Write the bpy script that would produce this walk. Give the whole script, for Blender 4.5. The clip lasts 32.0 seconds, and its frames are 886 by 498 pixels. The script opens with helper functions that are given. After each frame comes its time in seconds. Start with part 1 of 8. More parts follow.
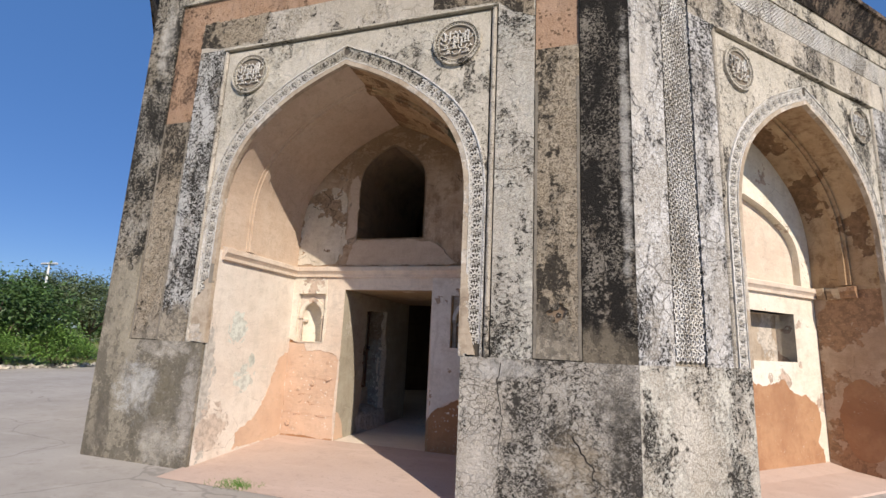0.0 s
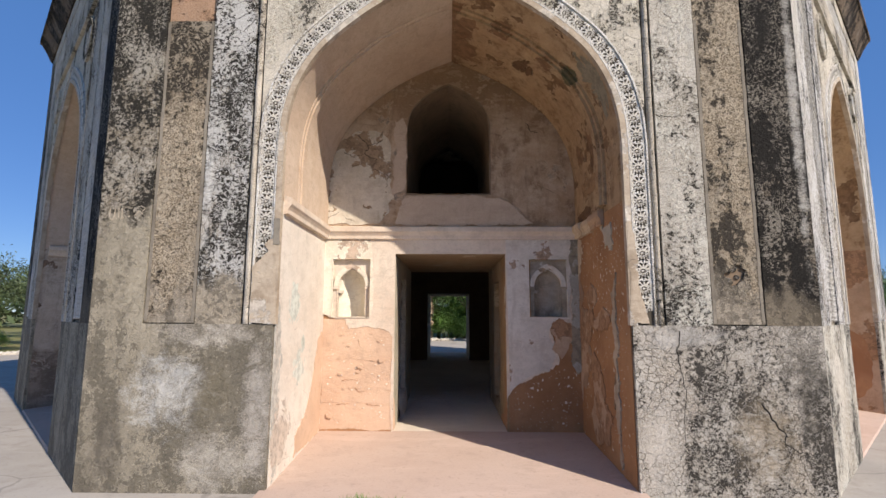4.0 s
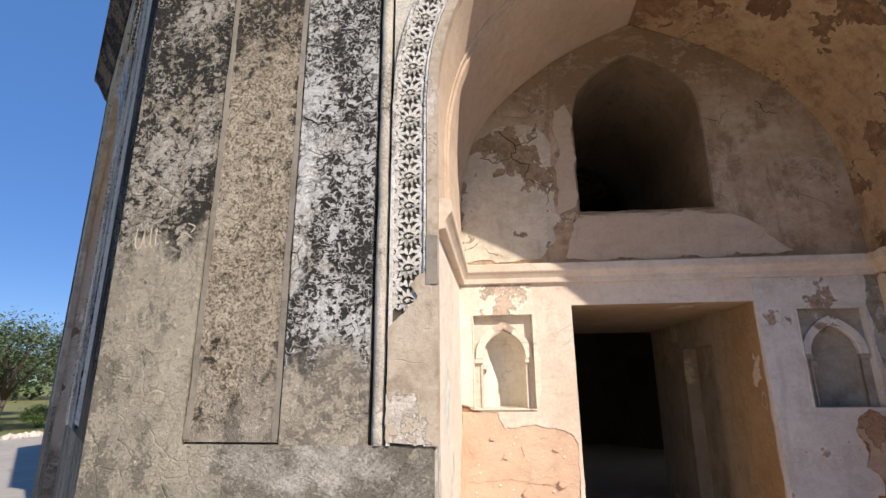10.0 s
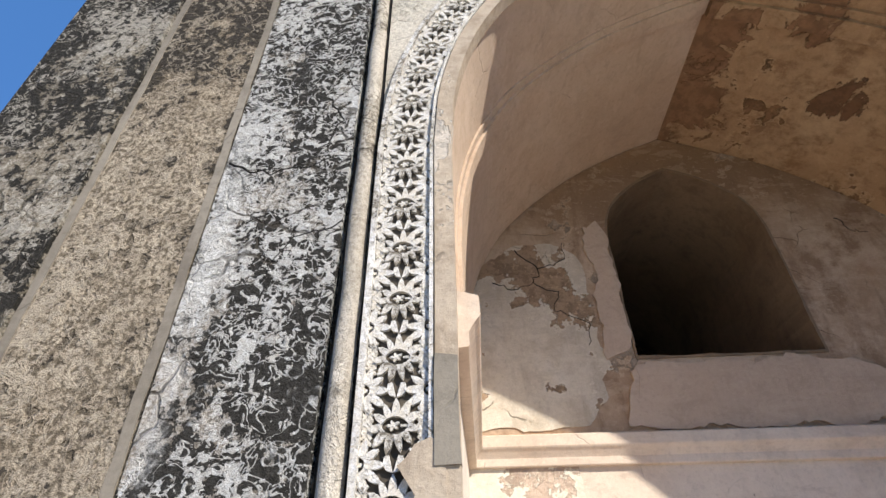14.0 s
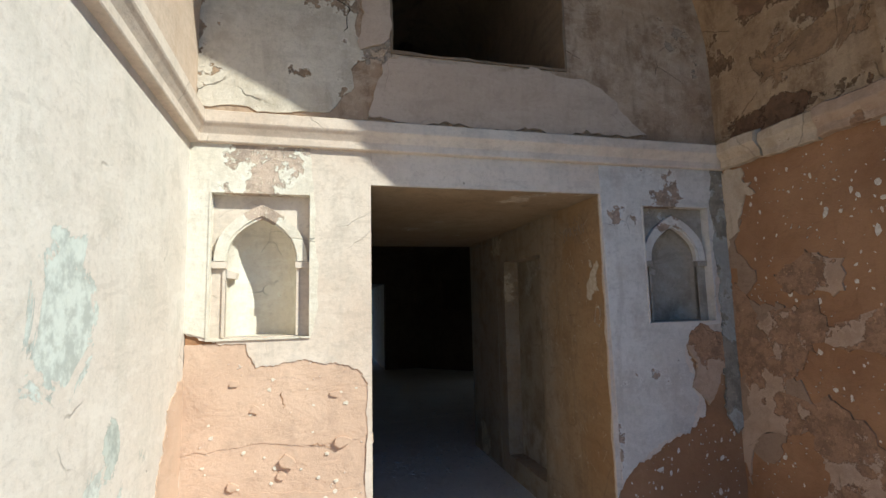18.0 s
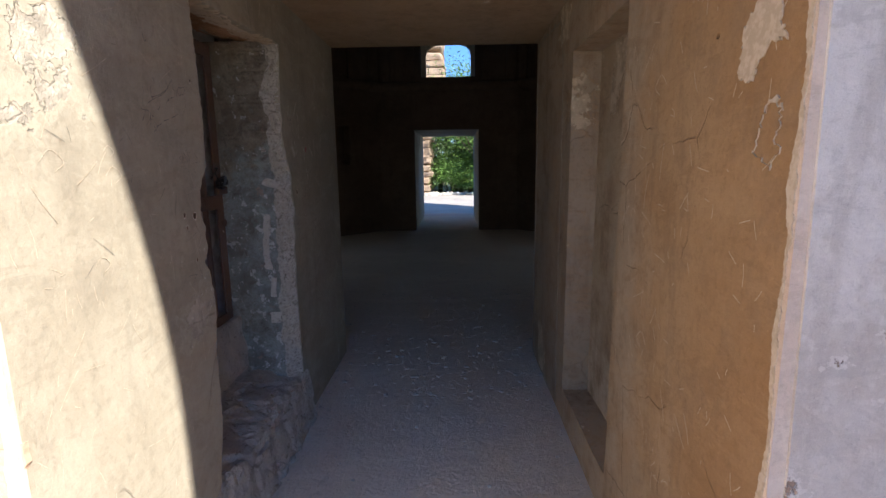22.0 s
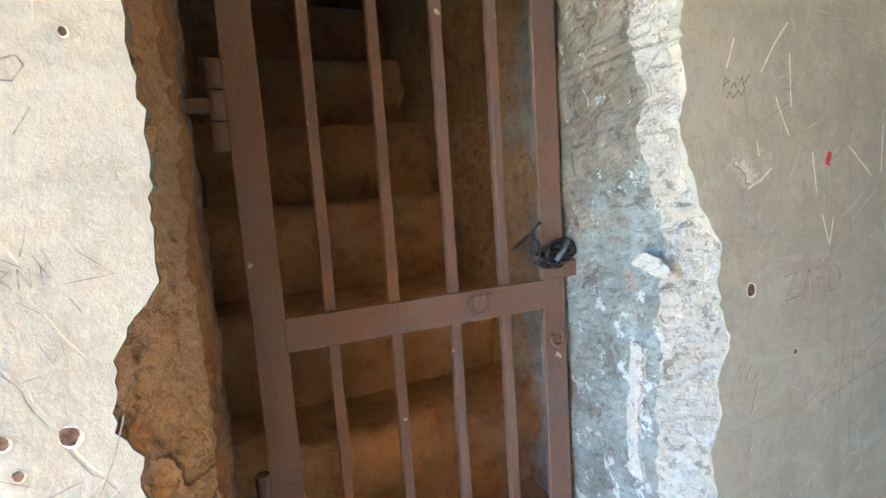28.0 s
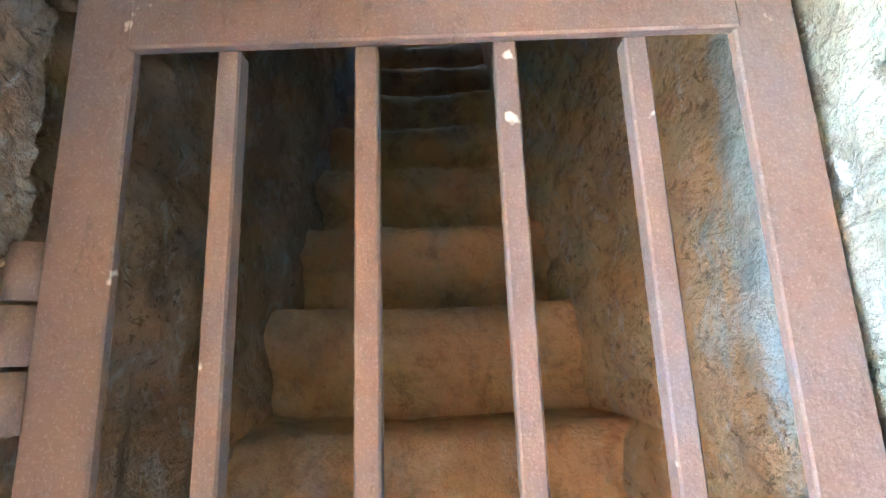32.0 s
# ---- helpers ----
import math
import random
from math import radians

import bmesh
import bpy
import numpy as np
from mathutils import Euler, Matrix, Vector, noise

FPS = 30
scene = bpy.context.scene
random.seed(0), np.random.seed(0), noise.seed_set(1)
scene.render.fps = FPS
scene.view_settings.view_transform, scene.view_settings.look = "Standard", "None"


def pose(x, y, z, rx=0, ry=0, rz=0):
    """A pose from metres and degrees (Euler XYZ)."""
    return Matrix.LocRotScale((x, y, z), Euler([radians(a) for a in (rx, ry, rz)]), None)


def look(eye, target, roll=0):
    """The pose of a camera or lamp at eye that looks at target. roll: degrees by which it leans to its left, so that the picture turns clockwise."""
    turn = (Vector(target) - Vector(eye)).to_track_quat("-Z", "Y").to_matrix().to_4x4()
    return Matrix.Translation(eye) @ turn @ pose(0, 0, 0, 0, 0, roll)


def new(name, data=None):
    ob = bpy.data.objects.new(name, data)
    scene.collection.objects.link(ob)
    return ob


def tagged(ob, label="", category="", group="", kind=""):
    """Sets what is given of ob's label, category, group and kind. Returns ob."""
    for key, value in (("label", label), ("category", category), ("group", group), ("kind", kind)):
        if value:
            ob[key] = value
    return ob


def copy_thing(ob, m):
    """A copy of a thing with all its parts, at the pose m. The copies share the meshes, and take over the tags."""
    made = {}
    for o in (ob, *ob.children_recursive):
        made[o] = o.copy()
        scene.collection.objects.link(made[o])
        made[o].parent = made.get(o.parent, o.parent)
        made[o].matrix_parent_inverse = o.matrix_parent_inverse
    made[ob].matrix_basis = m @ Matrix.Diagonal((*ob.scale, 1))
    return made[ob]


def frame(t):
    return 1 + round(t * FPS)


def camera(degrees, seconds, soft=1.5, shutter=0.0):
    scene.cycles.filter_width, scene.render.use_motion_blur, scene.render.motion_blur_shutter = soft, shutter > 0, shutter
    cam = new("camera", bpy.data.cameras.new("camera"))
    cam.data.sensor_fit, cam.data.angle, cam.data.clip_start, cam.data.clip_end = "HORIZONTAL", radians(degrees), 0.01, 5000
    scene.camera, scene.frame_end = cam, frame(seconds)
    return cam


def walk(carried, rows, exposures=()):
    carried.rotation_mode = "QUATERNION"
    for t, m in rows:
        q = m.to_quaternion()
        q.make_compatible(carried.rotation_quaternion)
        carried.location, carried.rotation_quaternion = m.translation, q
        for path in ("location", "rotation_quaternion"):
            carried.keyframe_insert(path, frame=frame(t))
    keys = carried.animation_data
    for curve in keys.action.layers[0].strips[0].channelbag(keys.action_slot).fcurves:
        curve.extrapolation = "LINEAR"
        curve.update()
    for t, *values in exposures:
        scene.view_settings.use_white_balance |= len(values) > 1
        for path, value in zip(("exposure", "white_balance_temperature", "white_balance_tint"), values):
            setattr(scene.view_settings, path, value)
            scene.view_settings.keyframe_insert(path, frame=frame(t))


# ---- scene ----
cam = camera(84.3, 32.0)
# seconds, eye x, y, z, turn, pitch, roll
PATH = [
    (0, 0.000, 0.000, 1.500, 17.60, 11.06, -2.56),
    (0.5, -0.468, 0.007, 1.561, 17.45, 15.28, -2.78),
    (1, -0.881, 0.013, 1.626, 17.03, 18.83, -4.51),
    (1.5, -1.288, 0.006, 1.647, 16.94, 21.58, -4.43),
    (2, -1.638, 0.148, 1.569, 15.99, 18.54, -3.72),
    (2.5, -2.002, 0.195, 1.499, 12.02, 13.15, -2.60),
    (3, -2.364, 0.245, 1.452, 9.46, 8.65, -1.74),
    (3.5, -2.676, 0.363, 1.455, 4.57, 7.34, -0.75),
    (5.5, -3.212, 0.437, 1.664, -2.45, 12.73, 0.06),
    (6, -3.260, 0.417, 1.691, -2.23, 15.92, 0.09),
    (6.5, -3.261, 0.402, 1.718, -2.38, 18.59, 0.11),
    (7, -3.303, 0.441, 1.692, -2.46, 19.71, 0.03),
    (7.5, -3.401, 0.625, 1.623, -1.61, 17.81, -0.12),
    (8, -3.546, 0.961, 1.627, 3.32, 13.38, -1.15),
    (8.5, -3.790, 1.276, 1.620, 4.94, 13.81, -1.14),
    (9, -3.955, 1.644, 1.630, 5.69, 14.00, 0.48),
    (9.5, -4.027, 2.060, 1.667, 5.99, 14.24, 0.35),
    (10, -4.151, 2.481, 1.675, 6.06, 14.90, 0.45),
    (10.5, -4.221, 2.896, 1.696, 6.27, 17.91, 0.82),
    (11, -4.288, 3.263, 1.724, 6.65, 18.97, 0.69),
    (11.5, -4.394, 3.506, 1.781, 6.20, 23.92, 0.72),
    (12, -4.413, 3.621, 1.829, 5.63, 27.13, 0.67),
    (12.5, -4.406, 3.647, 1.856, 5.28, 29.72, 0.68),
    (13, -4.394, 3.643, 1.877, 4.88, 32.36, 0.65),
    (13.5, -4.383, 3.640, 1.893, 4.36, 34.30, 0.66),
    (15.5, -4.311, 3.595, 1.893, -3.03, 35.32, 0.15),
    (16, -4.254, 3.579, 1.861, -9.91, 31.70, 1.94),
    (16.5, -4.104, 3.555, 1.841, -11.57, 29.93, 1.18),
    (17, -3.962, 3.579, 1.751, -12.40, 21.68, 1.11),
    (17.5, -3.882, 3.674, 1.634, -12.98, 12.42, 1.86),
    (18, -3.820, 3.841, 1.590, -14.27, 6.59, 1.33),
    (18.5, -3.701, 4.018, 1.526, -15.20, 2.04, 1.69),
    (19, -3.473, 4.198, 1.504, -15.37, -0.17, 0.87),
    (19.5, -3.330, 4.366, 1.474, -13.93, -3.74, 0.72),
    (20, -3.200, 4.612, 1.471, -11.30, -4.09, 0.36),
    (20.5, -3.063, 4.844, 1.445, -8.35, -6.54, 0.44),
    (21, -2.909, 5.082, 1.452, -3.76, -7.64, 0.08),
    (21.5, -2.823, 5.331, 1.444, -1.18, -8.63, 0.47),
    (22, -2.754, 5.571, 1.461, 1.35, -9.83, 0.85),
    (22.5, -2.662, 5.800, 1.480, 10.04, -10.31, 2.18),
    (23, -2.658, 6.024, 1.478, 17.07, -10.67, 2.16),
    (23.5, -2.700, 6.284, 1.514, 20.71, -10.64, 1.89),
    (24, -2.697, 6.504, 1.545, 27.89, -8.30, 2.42),
    (24.5, -2.779, 6.668, 1.565, 34.51, -2.79, 3.41),
    (25, -2.827, 6.810, 1.605, 39.57, 0.00, 3.67),
    (25.5, -2.797, 6.919, 1.627, 47.10, 0.85, 3.67),
    (27.5, -2.962, 7.246, 1.579, 66.68, -3.32, 3.75),
    (28, -2.962, 7.256, 1.546, 68.99, -7.23, 3.88),
    (28.5, -2.940, 7.290, 1.519, 70.76, -9.51, 4.02),
    (29, -2.931, 7.307, 1.496, 72.00, -12.00, 4.07),
    (29.5, -2.956, 7.318, 1.480, 73.78, -12.97, 4.28),
    (30, -3.116, 7.386, 1.529, 77.29, -1.65, 3.38),
    (30.5, -3.271, 7.453, 1.584, 82.82, 2.16, 2.93),
    (31, -3.380, 7.492, 1.623, 86.97, 6.42, 2.64),
    (31.5, -3.454, 7.532, 1.650, 89.29, 8.89, 2.36),
    (32, -3.470, 7.548, 1.676, 90.42, 11.95, 2.05),
]
# seconds, stops, kelvin, tint
EXPOSURES = [(0, 0.18, 6500, 10), (1.5, 0.43, 6500, 10), (3.5, 0.30, 6500, 10), (6, 0.36, 6500, 10), (7, 0.58, 6500, 10), (10, 0.45, 6500, 10), (12, 0.52, 6200, 7), (16, 0.55, 6300, 8), (17, 0.48, 6700, 12), (18, 0.3, 5650, -4), (19, 0.17, 5500, -4), (20.5, 0.38, 5750, -7), (22, 1.5, 5950, 8), (23, 2.65, 7150, 1), (24, 4.2, 6850, -2), (25.5, 4.5, 6650, -2), (27.5, 4.92, 5400, -14), (29, 5.2, 5850, -4), (29.5, 5.15, 6000, 0), (30, 5.15, 6400, 2), (31, 6.35, 6050, -2), (32, 7.15, 4450, -18)]
walk(cam, [(t, pose(x, y, z, 90 + pitch, roll, turn)) for t, x, y, z, turn, pitch, roll in PATH], EXPOSURES)

# ---- light: a high winter sun over the right shoulder, clear sky ----
SUN_EL = radians(37.7)
SUN_WAY = Vector((0.712 * math.cos(SUN_EL), -0.702 * math.cos(SUN_EL), math.sin(SUN_EL)))
world = bpy.data.worlds.new("world")
scene.world = world
world.use_nodes = True
wt = world.node_tree
sky = wt.nodes.new("ShaderNodeTexSky")
sky.sky_type, sky.sun_disc = "NISHITA", False
sky.sun_elevation, sky.sun_rotation = SUN_EL, radians(134.6)
sky.air_density, sky.dust_density, sky.ozone_density = 0.80, 0.05, 3.0
wt.nodes["Background"].inputs["Strength"].default_value = 0.115
vivid = wt.nodes.new("ShaderNodeHueSaturation")
vivid.inputs["Saturation"].default_value, vivid.inputs["Hue"].default_value = 1.18, 0.516
wt.links.new(sky.outputs[0], vivid.inputs["Color"])
even = wt.nodes.new("ShaderNodeMix")      # a constant blue mixed in flattens the sky's gradient
even.data_type = "RGBA"
even.inputs[0].default_value, even.inputs[7].default_value = 0.60, (0.70, 1.85, 4.3, 1)
wt.links.new(vivid.outputs[0], even.inputs[6])
wt.links.new(even.outputs[2], wt.nodes["Background"].inputs["Color"])
sun_data = bpy.data.lights.new("sun", "SUN")
sun_data.energy, sun_data.angle, sun_data.color = 5.0, radians(0.53), (1.0, 0.89, 0.775)
sun = new("sun", sun_data)
sun.matrix_world = look(SUN_WAY * 60, (0, 0, 0))

# added fill lamps topping up sky light: two side doorways, stair's head
for at, to, wide, high, watts, tint in (((0.38, 12.22, 1.2), (-1.0, 12.22, 0.9), 1.3, 2.0, 0.95, (1.0, 0.95, 0.88)), ((-6.12, 12.22, 1.2), (-4.7, 12.22, 0.9), 1.3, 2.0, 0.95, (1.0, 0.95, 0.88)), ((-6.64, 7.53, 6.0), (-6.64, 7.53, 3.0), 1.3, 0.7, 0.20, (0.50, 0.70, 1.0))):
    lamp_data = bpy.data.lights.new("skylight", "AREA")
    lamp_data.shape, lamp_data.size, lamp_data.size_y = "RECTANGLE", wide, high
    lamp_data.energy, lamp_data.color = watts, tint
    skylight = new("skylight", lamp_data)
    skylight.matrix_world = look(at, to)

# ---- material tools ----


class Shade:
    """Short ways to lay nodes for one material. Coordinates are the object's own, in metres."""

    def __init__(self, name, rough=0.9, metal=0.0, spec=0.3):
        self.mat = bpy.data.materials.new(name)
        self.mat.use_nodes = True
        self.t = self.mat.node_tree
        self.b = self.t.nodes["Principled BSDF"]
        self.b.inputs["Roughness"].default_value = rough
        self.b.inputs["Metallic"].default_value = metal
        self.b.inputs["Specular IOR Level"].default_value = spec
        self.co = self.t.nodes.new("ShaderNodeTexCoord").outputs["Object"]

    def put(self, socket, v):
        if isinstance(v, bpy.types.NodeSocket):
            self.t.links.new(v, socket)
        elif isinstance(v, tuple) and len(v) == 3 and socket.type == "RGBA":
            socket.default_value = (*v, 1)
        else:
            socket.default_value = v

    def stretch(self, x, y, z, shift=0.0):
        n = self.t.nodes.new("ShaderNodeMapping")
        n.inputs["Scale"].default_value = (x, y, z)
        n.inputs["Location"].default_value = (shift, shift * 1.7, shift * 0.6)
        self.t.links.new(self.co, n.inputs["Vector"])
        return n.outputs[0]

    def noise(self, scale, detail=6.0, rough=0.6, vec=None, warp=0.0):
        n = self.t.nodes.new("ShaderNodeTexNoise")
        n.inputs["Scale"].default_value = scale
        n.inputs["Detail"].default_value = detail
        n.inputs["Roughness"].default_value = rough
        n.inputs["Distortion"].default_value = warp
        self.t.links.new(vec or self.co, n.inputs["Vector"])
        return n.outputs["Fac"]

    def warped(self, scale, by, shift=0.0):
        """Coordinates pushed about by noise."""
        n = self.t.nodes.new("ShaderNodeTexNoise")
        n.inputs["Scale"].default_value = scale
        n.inputs["Detail"].default_value = 4.0
        self.t.links.new(self.stretch(1, 1, 1, shift), n.inputs["Vector"])
        m = self.t.nodes.new("ShaderNodeVectorMath")
        m.operation = "MULTIPLY_ADD"
        self.t.links.new(n.outputs["Color"], m.inputs[0])
        m.inputs[1].default_value = (by, by, by)
        self.t.links.new(self.stretch(1, 1, 1, shift), m.inputs[2])
        return m.outputs[0]

    def cells(self, scale, feature="F1", vec=None, rand=1.0):
        n = self.t.nodes.new("ShaderNodeTexVoronoi")
        n.feature = feature
        n.inputs["Scale"].default_value = scale
        n.inputs["Randomness"].default_value = rand
        self.t.links.new(vec or self.co, n.inputs["Vector"])
        return n.outputs["Distance"]

    def axis(self, i):
        n = self.t.nodes.new("ShaderNodeSeparateXYZ")
        self.t.links.new(self.co, n.inputs[0])
        return n.outputs[i]

    def step(self, v, lo, hi):
        n = self.t.nodes.new("ShaderNodeMapRange")
        n.interpolation_type = "SMOOTHSTEP"
        self.put(n.inputs["Value"], v)
        n.inputs["From Min"].default_value, n.inputs["From Max"].default_value = lo, hi
        return n.outputs[0]

    def calc(self, op, a, b=0.0):
        n = self.t.nodes.new("ShaderNodeMath")
        n.operation = op
        self.put(n.inputs[0], a)
        self.put(n.inputs[1], b)
        return n.outputs[0]

    def mix(self, f, a, b):
        n = self.t.nodes.new("ShaderNodeMix")
        n.data_type = "RGBA"
        self.put(n.inputs[0], f)
        self.put(n.inputs[6], a)
        self.put(n.inputs[7], b)
        return n.outputs[2]

    def blot(self, at, size, seed=0.0, torn=9.0):
        """A torn-edged spot round a place, as a mask."""
        far = 0.0
        for i in range(3):
            d = self.calc("DIVIDE", self.calc("SUBTRACT", self.axis(i), at[i]), size[i])
            far = self.calc("ADD", self.calc("MULTIPLY", d, d), far)
        edge = self.noise(3.2, 9, 0.70, self.stretch(1, 1, 1, seed), 0.9)
        return self.step(self.calc("ADD", far, self.calc("MULTIPLY", self.calc("SUBTRACT", edge, 0.5), torn)), 1.0, 0.92)

    def island(self):
        return self.t.nodes.new("ShaderNodeNewGeometry").outputs["Random Per Island"]

    def done(self, color, height=None, depth=0.01, rough=None, strength=1.0):
        self.put(self.b.inputs["Base Color"], color)
        if rough is not None:
            self.put(self.b.inputs["Roughness"], rough)
        if height is not None:
            n = self.t.nodes.new("ShaderNodeBump")
            n.inputs["Strength"].default_value = strength
            n.inputs["Distance"].default_value = depth
            self.put(n.inputs["Height"], height)
            self.t.links.new(n.outputs[0], self.b.inputs["Normal"])
        return self.mat

# ---- materials ----


def weathered(name, base, pale, dark, amount=0.5, shift=0.0, grit=1.0, repair=None, line=2.2, crack=0.0, pits=0.0, size=1.0, flakes=0.5, chalk=(), clean=0.0, belt=0.26, cells=6.5):
    """Old lime plaster out in the weather: smooth cloudy body, belts of black growth with curled white crumbs in them, upright streaks.
    clean: how far smooth later patches are free of growth. belt: how strongly the growth keeps to its belts.
    repair: the colour of a smooth later coat that covers it below about that line. chalk: (x, z, half width, half height, colour) of whitewash rubbed on later."""
    s = Shade(name, 0.95, 0, 0.15)
    dens = s.noise(0.85, 5, 0.6, s.stretch(1.7, 1.7, 0.35, shift))
    mid = s.noise(5.0, 6, 0.65, s.stretch(1, 1, 0.75, shift + 3))
    fleck = s.noise(22 / size, 9, 0.67, s.stretch(1, 1, 1.1, shift + 6), 0.5)
    curl = s.noise(19 / size, 3, 0.55, s.stretch(1, 1, 1.1, shift + 16), 1.0)
    fine = s.noise(70, 5, 0.66)
    dust = s.noise(260, 3, 0.7)
    zone = s.step(s.calc("ADD", dens, s.calc("MULTIPLY", s.calc("SUBTRACT", mid, 0.5), 0.55)), 0.41, 0.60)
    body = s.mix(s.step(mid, 0.38, 0.60), base, tuple(0.45 * b + 0.55 * p for b, p in zip(base, pale)))
    cloud = s.noise(1.7, 6, 0.62, s.stretch(1.2, 1.2, 0.8, shift + 44))
    body = s.mix(s.calc("MULTIPLY", s.step(cloud, 0.46, 0.60), 0.6), body, tuple(0.25 * b + 0.75 * p for b, p in zip(base, pale)))
    body = s.mix(s.calc("MULTIPLY", s.step(s.noise(13, 6, 0.7, s.stretch(1, 1, 1, shift + 8)), 0.50, 0.60), 0.55), body, tuple(c * 0.62 for c in base))
    body = s.mix(s.calc("MULTIPLY", s.step(fine, 0.47, 0.58), 0.45), body, tuple(min(0.8, c * 1.25) for c in pale))
    body = s.mix(s.calc("MULTIPLY", s.step(fine, 0.49, 0.42), 0.70 * grit), body, tuple(c * 0.45 for c in base))
    # smooth later patches, free of growth
    free = 0.0
    if clean:
        free = s.calc("MULTIPLY", s.step(s.noise(1.15, 5, 0.58, s.stretch(1, 1, 0.8, shift + 120), 0.4), 0.485, 0.515), clean)
        body = s.mix(s.calc("MULTIPLY", free, 0.75), body, s.mix(s.step(cloud, 0.42, 0.60), tuple(0.5 * b + 0.5 * p for b, p in zip(base, pale)), pale))
    # flakes of the old white skin, with curled rims
    wet = s.noise(2.6, 5, 0.62, s.stretch(1.3, 1.3, 0.7, shift + 11))
    flake = s.noise(30 / size, 7, 0.64, s.stretch(1, 1, 1.15, shift + 26), 0.7)
    skin = s.step(s.calc("SUBTRACT", s.calc("ADD", flake, s.calc("MULTIPLY", s.calc("SUBTRACT", wet, 0.5), 0.9)), s.calc("MULTIPLY", free, 0.12)), 0.660 - 0.20 * flakes, 0.675 - 0.20 * flakes)
    rim = s.step(s.calc("ABSOLUTE", s.calc("SUBTRACT", curl, 0.5)), 0.034, 0.016)
    rim = s.calc("MULTIPLY", rim, s.step(s.calc("ADD", wet, s.calc("MULTIPLY", s.calc("SUBTRACT", zone, 0.5), 0.16)), 0.50 - 0.16 * flakes, 0.58 - 0.16 * flakes))
    white = s.calc("MAXIMUM", s.calc("MULTIPLY", skin, 0.92), s.calc("MULTIPLY", rim, 0.8))
    # black growth in flecks, thick in its belts and scattered outside them
    grow = s.calc("ADD", s.calc("ADD", fleck, s.calc("MULTIPLY", fine, 0.36)), s.calc("ADD", s.calc("MULTIPLY", zone, belt), s.calc("MULTIPLY", mid, 0.30)))
    grow = s.calc("SUBTRACT", grow, s.calc("MULTIPLY", free, 0.24))
    lo = 0.83 + 0.5 * belt - 0.012 + 0.34 * (0.5 - amount)
    black = s.step(grow, lo, lo + 0.022)
    run = s.noise(2.2, 7, 0.66, s.stretch(2.2, 2.2, 0.22, shift + 90))
    body = s.mix(s.calc("MULTIPLY", s.step(s.calc("ADD", run, s.calc("MULTIPLY", s.calc("SUBTRACT", dens, 0.5), 0.5)), 0.47, 0.66), 0.42 * amount), body, tuple(0.06 + 0.17 * c for c in base))
    col = s.mix(s.calc("MULTIPLY", s.step(grow, lo - 0.14, lo), 0.36), body, tuple(c * 0.42 for c in base))
    col = s.mix(s.calc("MULTIPLY", black, 0.97), col, s.mix(s.step(fine, 0.45, 0.7), dark, tuple(c * 2.2 for c in dark)))
    col = s.mix(s.calc("MULTIPLY", white, 0.5 + 0.5 * flakes), col, s.mix(s.step(fine, 0.38, 0.62), tuple(min(0.82, c * 1.25) for c in pale), tuple(c * 0.84 for c in pale)))
    h = s.calc("ADD", s.calc("MULTIPLY", fleck, 0.9), s.calc("ADD", s.calc("MULTIPLY", fine, 0.45), s.calc("SUBTRACT", s.calc("MULTIPLY", white, 0.55), s.calc("MULTIPLY", black, 0.40))))
    h = s.calc("MULTIPLY", h, s.calc("SUBTRACT", 1.0, s.calc("MULTIPLY", free, 0.55)))
    if crack:
        wob = s.warped(7, 0.09, shift)
        net = s.step(s.cells(cells, "DISTANCE_TO_EDGE", wob), 0.030, 0.008)
        net = s.calc("MULTIPLY", net, s.calc("MULTIPLY", s.step(s.noise(1.8, 4, 0.6, s.stretch(1, 1, 1, shift + 30)), 0.45 if cells < 8 else 0.40, 0.55), crack))
        col = s.mix(net, col, tuple(c * 0.18 for c in base))
        h = s.calc("SUBTRACT", h, s.calc("MULTIPLY", net, 0.7))
    if pits:
        pit = s.step(s.calc("ADD", s.cells(17, "F1", s.warped(30, 0.06, shift)), s.calc("MULTIPLY", s.noise(2.6, 4, 0.6, s.stretch(1, 1, 0.7, shift + 40)), 0.9)), 0.66, 0.59)
        col = s.mix(s.calc("MULTIPLY", pit, pits), col, tuple(c * 0.30 for c in base))
        h = s.calc("SUBTRACT", h, s.calc("MULTIPLY", pit, 0.7))
    if repair is not None:
        z = s.calc("ADD", s.axis(2), s.calc("MULTIPLY", s.calc("SUBTRACT", s.noise(3.0, 8, 0.7, s.stretch(1, 1, 0.6, shift + 20)), 0.5), 1.9))
        mask = s.step(z, line + 0.16, line - 0.16)
        smear = s.noise(2.4, 7, 0.65, s.stretch(1.5, 1.5, 0.4, shift + 25))
        coat_ = s.mix(s.step(smear, 0.38, 0.64), repair, tuple(c * 1.32 for c in repair))
        coat_ = s.mix(s.calc("MULTIPLY", s.step(s.noise(9, 7, 0.7, s.stretch(1, 1, 0.7, shift + 4)), 0.50, 0.62), 0.5), coat_, tuple(c * 0.66 for c in repair))
        coat_ = s.mix(s.calc("MULTIPLY", s.step(s.noise(26, 6, 0.7, s.stretch(1, 1, 1, shift + 5)), 0.58, 0.63), 0.6), coat_, tuple(min(0.75, c * 1.8) for c in repair))
        coat_ = s.mix(s.calc("MULTIPLY", s.step(fine, 0.50, 0.64), 0.28), coat_, tuple(c * 0.5 for c in repair))
        coat_ = s.mix(s.calc("MULTIPLY", s.step(fine, 0.44, 0.34), 0.22), coat_, tuple(min(0.75, c * 1.5) for c in repair))
